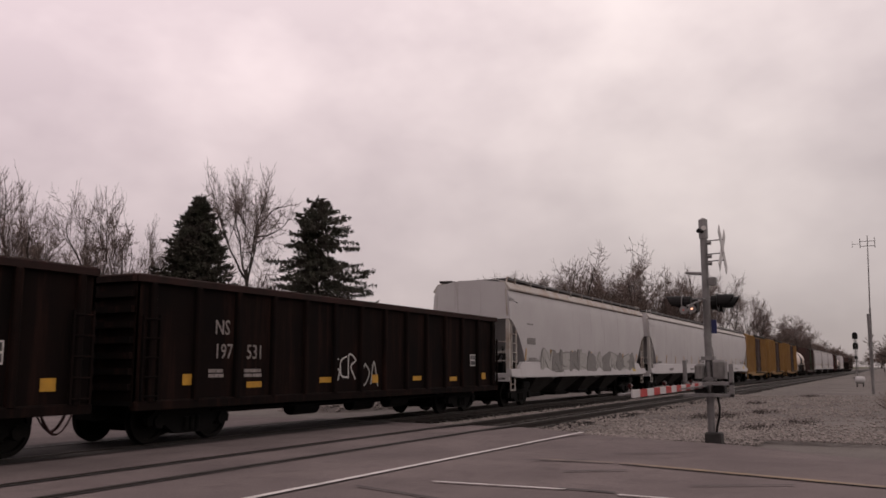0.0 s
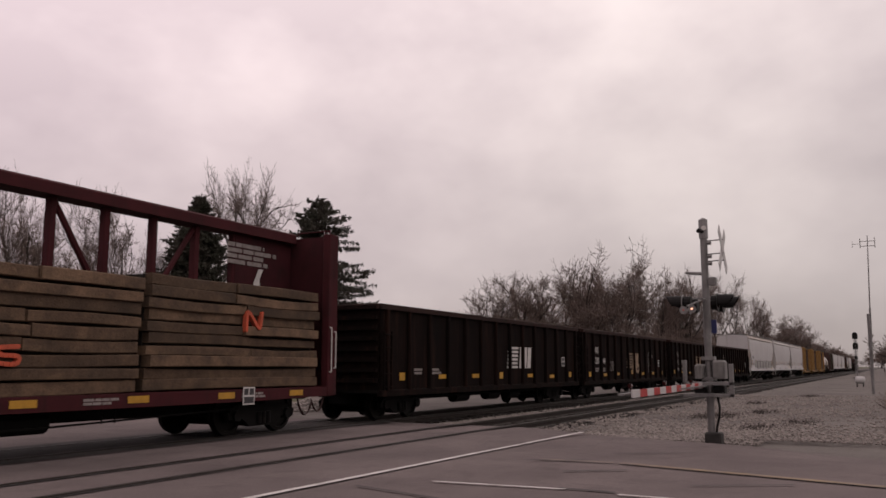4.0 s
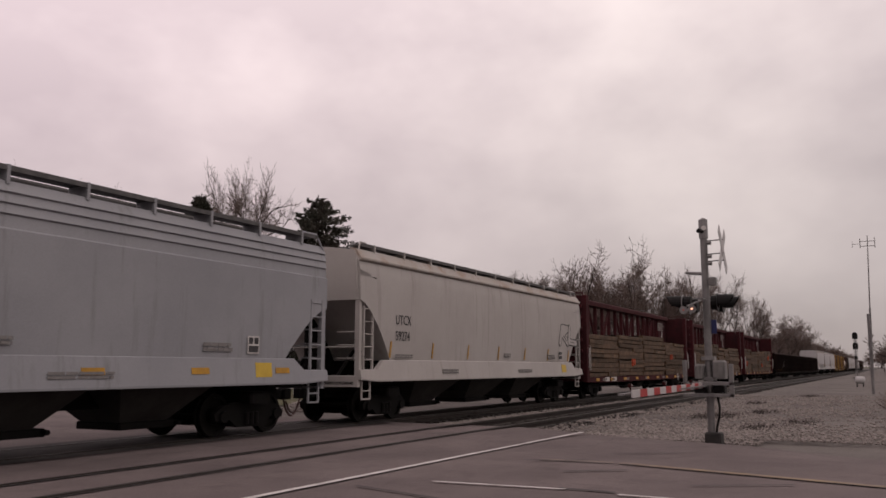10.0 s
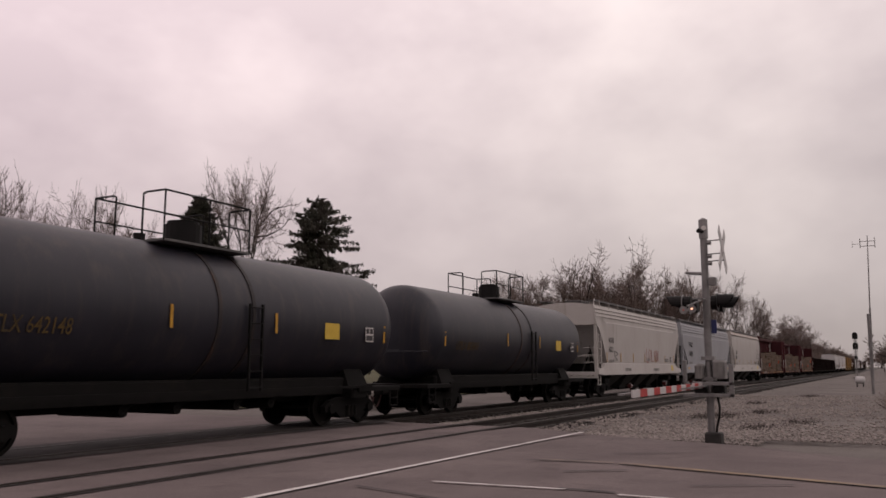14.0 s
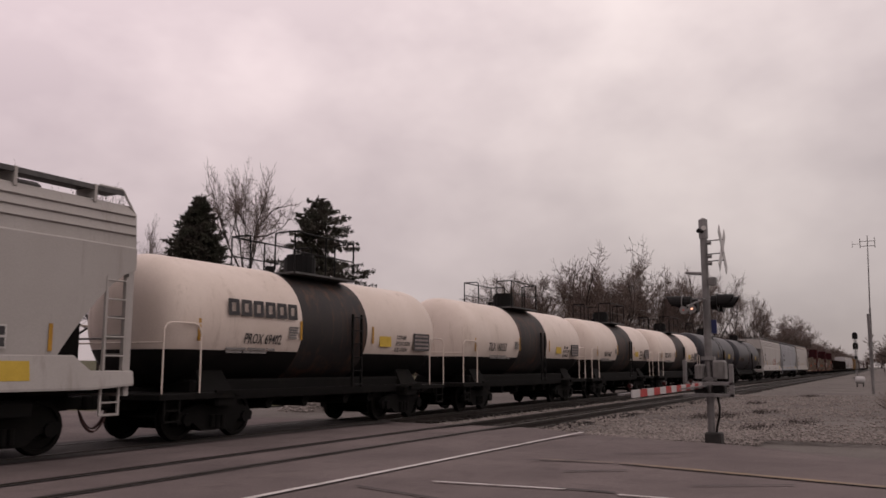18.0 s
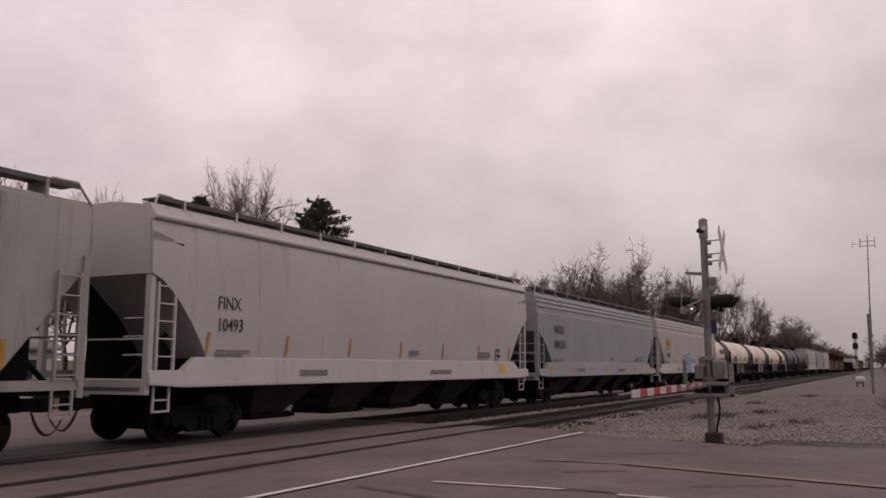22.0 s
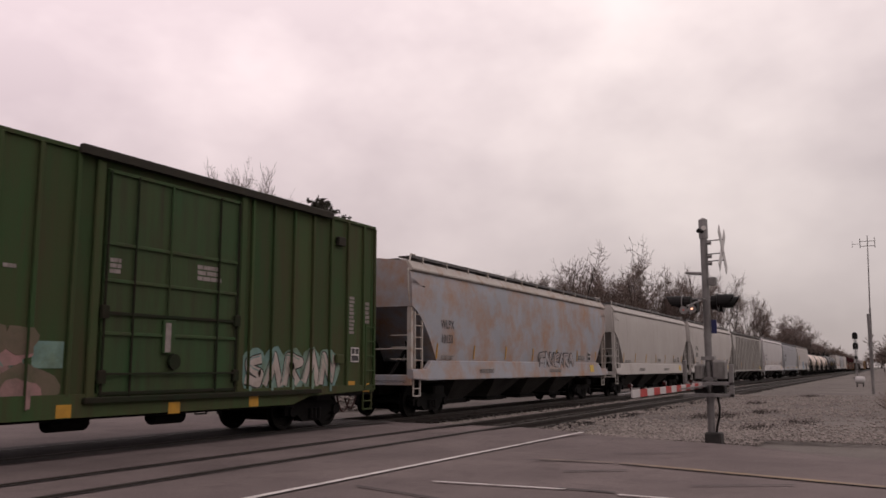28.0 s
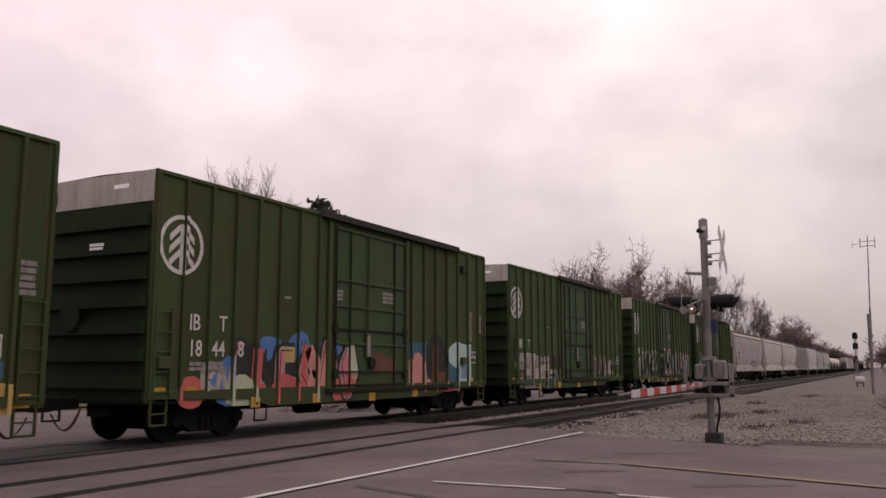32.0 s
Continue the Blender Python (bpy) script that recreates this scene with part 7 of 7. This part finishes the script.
# tank cars
couple(tank("tank_car", "weathered black tank car with yellow placard", 14.5, 1.54, False, [("UTLX 803801", -5.65, 2.08, 0.30, TANK_MARK)], 7), -189.85, -175.35)
couple(tank("tank_car", "weathered black tank car with faint yellow marks", 14.5, 1.54, False, [("UTLX 642148", -5.45, 2.08, 0.30, TANK_MARK)], 8), -206.45, -191.95)
t_w = [("cream tank car with a dark centre band", [("TILX 160354", -4.5, 2.12, 0.30, INK)], -220.5, -208.1),
       ("cream tank car with a black lower half and dark band", [("SBLX 24622", -3.75, 2.06, 0.25, INK)], -233.7, -222.3),
       ("cream tank car with a rust-streaked dark band", [("TILX 160353", -4.3, 2.10, 0.30, INK)], -247.5, -235.1),
       ("cream tank car with bold black lettering and a dark band", [("PROX 69402", -3.5, 2.04, 0.24, INK)], -260.7, -249.3)]
for k, (lab, wr, a, b) in enumerate(t_w):
    tw = couple(tank("tank_car", lab, b - a, 1.415, True, wr, 20 + k), a, b)
    if k == 3:
        s = Solid()
        for i in range(6):
            x = -4.1 + i * 0.41
            s.box(x, x + 0.34, -0.004, 0.004, 0, 0.085).box(x, x + 0.34, -0.004, 0.004, 0.275, 0.36).box(x, x + 0.10, -0.004, 0.004, 0.085, 0.275).box(x + 0.24, x + 0.34, -0.004, 0.004, 0.085, 0.275)
        part("wordmark", s, INK, tw, "bold black wordmark", at=pose(0, -1.462, 2.63, -5, 0, 0))

# more covered hoppers
h4 = couple(hopper("covered_hopper", "cream covered hopper with a yellow plate and blue graffiti", 19.3, GREY_C, "step", None, (), None, CHUTE), -281.1, -261.8)
on_side(h4, "lettering", letters("53484", 0.32, INK), -9.65 + 2.1, -1.612, 2.12, "black car number")
s = Solid().box(0, 1.05, -0.004, 0.004, 0, 0.58, 0).box(0.04, 1.01, -0.006, -0.004, 0.04, 0.54, 1)
part("name_plate", s.mesh("name_plate", [INK, YELLOW]), None, h4, "yellow panel with a black border", at=pose(-9.65 + 2.1, -1.60, 2.66))
on_side(h4, "lettering", letters("UTCX", 0.28, INK), -9.65 + 2.22, -1.612, 2.81)
LIGHT_BLUE = surface("spray_light_blue", (0.26, 0.37, 0.50), (0.22, 0.32, 0.44), 1.5, 0.7, grime=(0.16, 0.24, 0.33), grime_amount=0.3)
NIGHT = surface("spray_night_blue", (0.020, 0.021, 0.034), (0.030, 0.026, 0.036), 2, 0.7)
SPRAY_BLACK = surface("spray_black", (0.016, 0.015, 0.017), (0.024, 0.022, 0.024), 2, 0.75)


def on_hopper(s, outline, depth, mi):
    """A film of paint on a hopper's side that steps out over the side sill."""
    turned = [(z, x) for x, z in outline]
    for z0, z1, y in ((1.715, 9.0, -1.600), (1.16, 1.70, -1.664)):
        c = strip(turned, z0, z1)
        if c:
            s.plate([(x, z) for z, x in c], y - depth, y - depth + 0.003, mi)


def block_letters(car, x0, x1, z0, z1, fill, edge, rim, seed, count, line=0.045, glow_=0.05, strokes=2, gap=0.0):
    """Fat sprayed signs of no meaning, shoulder to shoulder: each a rounded block with an edge, a rim and inner lines."""
    rnd = random.Random(seed)
    w = (x1 - x0) / count
    for i in range(count):
        a, b = x0 + i * w + gap / 2, x0 + (i + 1) * w - gap / 2
        lo, hi = z0 + rnd.uniform(-0.05, 0.05), z1 + rnd.uniform(-0.12, 0.10)
        lean = rnd.uniform(-0.10, 0.10) * w
        waist = rnd.uniform(0.86, 1.02)
        cx, cz, hw, hh = (a + b) / 2, (lo + hi) / 2, (b - a) / 2, (hi - lo) / 2

        def block(grow_):
            pts = []
            for k in range(20):
                t = 2 * math.pi * (k + 0.5) / 20
                c, sn = math.cos(t), math.sin(t)
                ex = math.copysign(abs(c) ** 0.35, c) * (waist if abs(sn) < 0.6 else 1.0)
                ez = math.copysign(abs(sn) ** 0.35, sn)
                pts.append((cx + (hw + grow_) * ex + lean * ez, cz + (hh + grow_) * ez))
            return pts
        s = Solid()
        base = 0.0012 * i
        if rim is not None:
            on_hopper(s, block(line + glow_), base + 0.001, 2)
        on_hopper(s, block(line), base + 0.0035, 1)
        on_hopper(s, block(-0.005), base + 0.006, 0)
        sign = rnd.choice(GLYPHS)
        pts = bend([Vector((cx + (u - 0.5) * hw * 1.5, cz + (v - 0.5) * hh * 1.5 + rnd.uniform(-0.05, 0.05))) for u, v in sign])
        for p, q in list(zip(pts, pts[1:])) if strokes else []:
            d = q - p
            if d.length > 1e-4:
                nv = Vector((-d.y, d.x)).normalized() * line * 0.5
                on_hopper(s, [tuple(p - nv), tuple(q - nv), tuple(q + nv), tuple(p + nv)], base + 0.0085, 1 if strokes == 2 else 2)
        tagged(part("spray_paint", s.mesh("spray_paint", [fill, edge, rim or edge]), None, car, "sprayed block letter shape"), kind="stuff")


block_letters(h4, -2.68, -0.32, 1.20, 2.38, LIGHT_BLUE, SPRAY_BLACK, SPRAY_YEL, 31, 4, 0.035, 0.02)
block_letters(h4, 2.45, 5.55, 1.24, 2.12, NIGHT, NIGHT, SPRAY_SILVER, 33, 5, 0.02, 0.04, 1, 0.05)
h5 = couple(hopper("covered_hopper", "blue-grey covered hopper with ridged shoulder and yellow sill marks", 18.8, GREY_B, "step", None, ("WFRX", "884318"), REFLECT, CHUTE, False, 0.38, 2.95), -301.1, -282.3)
h6 = couple(hopper("covered_hopper", "clean white covered hopper with black marks", 18.9, GREY_D, "smooth", None, ("FINX", "10493"), None, CHUTE), -321.25, -302.3)
h7 = couple(hopper("covered_hopper", "grey ribbed-side covered hopper with white mark panels", 18.8, GREY_E, "ribbed", None, (), None, CHUTE), -341.4, -322.6)
part("mark_panel", patch(0.55, 0.34, WHITE, "mark_panel"), None, h7, "white mark panel", at=pose(-7.35, -1.52, 2.38))
part("mark_panel", patch(0.5, 0.34, WHITE, "mark_panel"), None, h7, "white mark panel", at=pose(-6.55, -1.52, 2.38))
on_side(h7, "lettering", letters("RG", 0.25, INK), -7.56, -1.532, 2.43)
on_side(h7, "lettering", letters("CX", 0.25, INK), -6.75, -1.532, 2.43)
on_side(h7, "lettering", letters("44", 0.28, INK), -7.5, -1.518, 1.86)
on_side(h7, "lettering", letters("103", 0.28, INK), -6.8, -1.518, 1.86)
h8 = couple(hopper("covered_hopper", "cream covered hopper with black scrawls low on its side", 17.9, GREY_C, "smooth", None, ("UTCX", "58987"), None, CHUTE), -360.75, -342.9)
for k, line in enumerate((((-2.05, 2.15), (-2.03, 2.75)), ((-1.25, 2.5), (-1.24, 2.7)), ((-0.55, 2.5), (-0.53, 2.68)), ((-0.2, 2.2), (-0.1, 2.65)), ((-1.3, 1.76), (-1.22, 2.15), (-0.85, 2.3), (-0.5, 2.12), (-0.3, 1.8)), ((0.25, 2.5), (0.2, 2.2), (0.38, 2.1), (0.4, 1.85)), ((-0.95, 1.8), (-0.7, 2.0)))):
    s = Solid()
    band(s, bend([Vector(q) for q in line]), 0.03, 0.002 + 0.0005 * k, [0], ())
    tagged(part("spray_paint", s.mesh("spray_paint", [GREYINK]), None, h8, "thin grey sprayed stroke", at=pose(0, -1.612, 0)), kind="stuff")
scrawl(h8, -5.2, -4.0, 1.8, 2.2, -1.612, GREYINK, 74, 2, 0.018)
h9 = couple(hopper("covered_hopper", "cream covered hopper with yellow reflector strips", 17.3, GREY_C, "smooth", None, (), None, CHUTE), -379.4, -362.1)
h10 = couple(hopper("covered_hopper", "pale blue-grey covered hopper with large rust patches", 19.3, RUSTY, "smooth", RUSTY_EAVE, ("WLPX", "10133"), None, CHUTE, True), -400.3, -380.95)
graffiti(h10, 0.6, 4.6, 1.5, 2.1, -1.6, [RUSTY], INK, 41, 7)

# green boxcars
TEAL = surface("spray_teal", (0.10, 0.17, 0.165), (0.14, 0.20, 0.15), 1.2, 0.7, grime=(0.05, 0.06, 0.03), grime_amount=0.5)
LEAF = surface("spray_leaf", (0.10, 0.15, 0.05), (0.15, 0.17, 0.08), 1.2, 0.7, grime=(0.05, 0.05, 0.03), grime_amount=0.5)
ROSE = surface("spray_rose", (0.24, 0.13, 0.13), (0.18, 0.12, 0.11), 1.2, 0.7, grime=(0.05, 0.045, 0.03), grime_amount=0.5)
MUD = surface("spray_mud", (0.10, 0.075, 0.055), (0.075, 0.07, 0.04), 1.2, 0.7, grime=(0.04, 0.045, 0.025), grime_amount=0.5)
PALE_BLUE = surface("spray_pale_blue", (0.15, 0.22, 0.28), (0.12, 0.18, 0.22), 1.2, 0.7, grime=(0.06, 0.06, 0.04), grime_amount=0.5)
BONE = surface("spray_bone", (0.34, 0.29, 0.27), (0.26, 0.22, 0.20), 1.5, 0.7, grime=(0.10, 0.085, 0.06), grime_amount=0.45)
COAL = surface("spray_coal", (0.014, 0.014, 0.013), (0.022, 0.022, 0.019), 2, 0.75)
CORAL = surface("spray_coral", (0.36, 0.085, 0.07), (0.30, 0.07, 0.065), 2, 0.65)
SALMON = surface("spray_salmon", (0.42, 0.19, 0.17), (0.36, 0.15, 0.14), 2, 0.65)
CREAM = surface("spray_cream", (0.33, 0.34, 0.24), (0.27, 0.30, 0.22), 2, 0.65)
BRIGHT_BLUE = surface("spray_bright_blue", (0.06, 0.13, 0.30), (0.05, 0.10, 0.24), 2, 0.65)
SLATE = surface("spray_slate_blue", (0.035, 0.085, 0.135), (0.03, 0.07, 0.11), 2, 0.65)
UMBER = surface("spray_umber", (0.10, 0.040, 0.028), (0.075, 0.032, 0.024), 2, 0.7)
WINE = surface("spray_wine", (0.034, 0.020, 0.018), (0.026, 0.018, 0.016), 2, 0.75)
ASH = surface("spray_ash", (0.19, 0.18, 0.17), (0.13, 0.125, 0.118), 1.5, 0.7, grime=(0.06, 0.055, 0.045), grime_amount=0.5)

GREEN_CARS = [
    (-417.35, -402.2, "53", "1", GREEN_OLIVE, "moss green boxcar with pale ghosted graffiti"),
    (-434.6, -419.6, "72", "", GREEN, "moss green boxcar with black and bone white graffiti"),
    (-451.95, -436.95, "77", "0", GREEN, "moss green boxcar with grey block graffiti"),
    (-469.25, -454.1, "44", "8", GREEN_OLIVE, "moss green boxcar with bright many-coloured graffiti"),
    (-486.7, -471.45, "", "", GREEN_OLIVE, "moss green boxcar with rust-brown staining")]
GREENS, FOLDS = [], []
for a, b, n2, n3, paint, lab in GREEN_CARS:
    marks = [("IB", -6.55, 2.26), ("T", -5.68, 2.26), ("18", -6.55, 1.74), (n2, -5.88, 1.74), (n3, -5.08, 1.74)]
    GREENS.append(couple(boxcar("boxcar", lab, b - a, paint, GREEN_END_SHADE, True, [m for m in marks if m[0]]), a, b))
    FOLDS.append(box_relief((b - a) / 2))

# first: faded colours in soft fields, and pale letter shapes
rnd = random.Random(5)
mats = [TEAL, LEAF, ROSE, MUD, PALE_BLUE, COAL]
shapes = [(blob(rnd, -7.2 + 0.42 * k + rnd.uniform(-0.1, 0.1), rnd.uniform(1.0, 1.75), rnd.uniform(0.35, 0.6), rnd.uniform(0.2, 0.42), 0.22), rnd.choice((0, 0, 1, 1, 4, 4) if k < 7 else (2, 3, 2, 0))) for k in range(11) for _ in range(2)]
shapes += [(blob(rnd, -4.6 + 0.5 * k, 1.95, 0.32, 0.25, 0.2), 3) for k in range(4)]
patches(GREENS[0], shapes, mats, FOLDS[0], "faded turquoise, pink and green graffiti")
piece(GREENS[0], -7.0, -3.0, 0.85, 2.0, [TEAL, LEAF, PALE_BLUE, ROSE, MUD], MUD, TEAL, 17, 6, FOLDS[0], False, 0.2, 0.015, 0.02, True)
piece(GREENS[0], 2.3, 5.8, 0.98, 1.95, [BONE], COAL, TEAL, 18, 5, FOLDS[0], True, 0.26, 0.03, 0.03)
part("repair_plate", Solid().box(-2.95, -2.28, -1.512, -1.5, 1.5, 1.95), TEAL, GREENS[0])

# second: black and green letters between bone white bands
piece(GREENS[1], -6.2, 1.5, 0.70, 2.50, [COAL, GREEN, COAL], COAL, BONE, 23, 7, FOLDS[1], False, 0.30, 0.04, 0.16, True)
piece(GREENS[1], 1.9, 6.9, 0.78, 2.62, [BONE, GREEN, BONE], COAL, BONE, 29, 5, FOLDS[1], False, 0.24, 0.10, 0.07, True)
rnd = random.Random(8)
patches(GREENS[1], [(blob(rnd, -5.6 + 1.15 * k, rnd.uniform(0.95, 1.5), 0.3, 0.24, 0.2), k % 2) for k in range(7)] + [(blob(rnd, 1.7, 1.5, 0.25, 0.6), 2), (blob(rnd, 6.6, 1.2, 0.3, 0.35), 2)], [BONE, COAL, PALE_BLUE], FOLDS[1])

# third: a jigsaw of grey blocks, and brown letter shapes
rnd = random.Random(11)
shapes = []
x = -6.5
while x < -2.95:
    wd = rnd.uniform(0.42, 0.62)
    z = 0.70
    while z < 1.85:
        ht = rnd.choice((0.3, 0.45, 0.7))
        top = min(z + ht, 2.06 - rnd.uniform(0, 0.1))
        shapes.append(([(x, z), (x + wd, z + rnd.uniform(-0.03, 0.03)), (x + wd, top), (x, top + rnd.uniform(-0.03, 0.03))], rnd.choice((0, 0, 1, 1, 2, 3))))
        if rnd.random() < 0.75:
            shapes.append(([(x + 0.06, z + 0.05), (x + wd - 0.1, z + 0.06), (x + wd - 0.06, top - 0.07), (x + 0.1, top - 0.05)], rnd.choice((0, 1, 1, 4))))
        z = top + 0.03
    x += wd + 0.015
shapes += [([(-2.82, 1.52), (-2.18, 1.52), (-2.18, 2.0), (-2.82, 2.0)], 5)]
patches(GREENS[2], shapes, [ASH, BONE, COAL, WINE, MUD, WINE], FOLDS[2], "grey, white and black block graffiti")
piece(GREENS[2], -2.75, -1.95, 0.95, 1.45, [ASH], ASH, ASH, 12, 2, FOLDS[2], False, 0.12, 0.01, 0.01, True)
piece(GREENS[2], 2.5, 4.5, 1.05, 2.05, [WINE, UMBER, WINE], COAL, BONE, 31, 3, FOLDS[2], False, 0.30, 0.01, 0.035)
piece(GREENS[2], 4.4, 5.7, 1.05, 1.98, [BONE], ASH, BONE, 36, 2, FOLDS[2], False, 0.30, 0.02, 0.02)

# fourth: bright letters on blue clouds; pink and blue fields with a dark shape; mint
rnd = random.Random(14)
patches(GREENS[3], [(blob(rnd, x, z, r, r * 0.8, 0.1), c) for x, z, r, c in ((-6.4, 1.0, 0.42, 2), (-5.2, 1.2, 0.7, 0), (-4.0, 1.9, 0.42, 0), (-2.9, 2.0, 0.45, 0), (-1.7, 1.85, 0.5, 0), (-0.9, 1.3, 0.45, 0), (-4.6, 1.6, 0.55, 1), (-3.6, 1.3, 0.6, 1), (-2.3, 1.5, 0.6, 1), (-1.1, 1.5, 0.5, 1), (-4.9, 0.95, 0.5, 3), (-3.4, 0.92, 0.55, 2), (-2.2, 0.9, 0.5, 3), (-1.2, 0.95, 0.45, 2))], [BRIGHT_BLUE, COAL, CORAL, CREAM], FOLDS[3])
piece(GREENS[3], -5.35, -0.5, 0.68, 2.2, [CORAL, SALMON, SPRAY_YEL, CREAM, CORAL, PINK, SPRAY_SILVER], BONE, COAL, 44, 6, FOLDS[3], False, 0.40, 0.028, 0.10)
piece(GREENS[3], -6.1, -5.2, 0.85, 1.65, [SPRAY_SILVER], BONE, BONE, 46, 2, FOLDS[3], False, 0.16, 0.02, 0.02, True)
mats = [SLATE, SALMON, COAL, UMBER, SPRAY_MINT, CORAL, PALE_BLUE]
fields = [([(2.0, 0.95), (3.7, 0.95), (3.6, 2.28), (2.0, 2.2)], 0), (blob(rnd, 2.85, 1.3, 0.42, 0.68, 0.04), 1), ([(1.95, 0.78), (5.6, 0.78), (5.2, 1.08), (2.9, 1.2), (2.45, 1.75), (1.95, 1.5)], 1),
          (blob(rnd, 4.0, 1.75, 0.72, 0.72, 0.09), 2), ([(3.75, 1.1), (4.05, 1.1), (4.0, 2.1), (3.9, 2.25), (3.78, 2.05)], 3), ([(3.55, 0.82), (4.55, 0.82), (4.8, 1.35), (3.85, 1.4)], 3),
          ([(4.75, 0.95), (5.75, 0.85), (5.75, 1.8), (4.8, 1.75)], 0), (blob(rnd, 5.6, 1.9, 0.85, 0.42, 0.05), 4), ([(5.45, 0.92), (6.5, 0.9), (6.5, 2.28), (5.5, 2.2)], 4), ([(5.75, 1.15), (6.2, 1.15), (6.2, 1.75), (5.75, 1.75)], 6), ([(1.95, 0.76), (5.1, 0.76), (5.1, 0.84), (1.95, 0.86)], 5)]
patches(GREENS[3], fields, mats, FOLDS[3], "pink, blue and mint graffiti round a dark bottle shape")
patches(GREENS[3], [(blob(rnd, 0.6, 1.65, 0.4, 0.3, 0.15), 0), (blob(rnd, 1.2, 1.55, 0.3, 0.25, 0.15), 0)], [UMBER], FOLDS[3])

# fifth
patches(GREENS[4], [(blob(rnd, 6.4, 1.45, 0.5, 0.3), 0), (blob(rnd, 6.7, 1.0, 0.5, 0.3), 1), (blob(rnd, 4.5, 1.5, 0.8, 0.6), 2)], [SLATE, SPRAY_YEL, MUD], FOLDS[4])


def along(t):
    """How far the train has run at t seconds: 15.35 m/s, slowing a little."""
    return 15.35 * t - 0.010 * t * t


def motions():
    for car, s, *off in TRAIN:
        m = off[0] if off else Matrix.Identity(4)
        walk(car, [(t, Matrix.Translation((s + along(t), TRACK_FAR, 0.03)) @ m) for t in (0, 8, 16, 24, 32)])


motions()
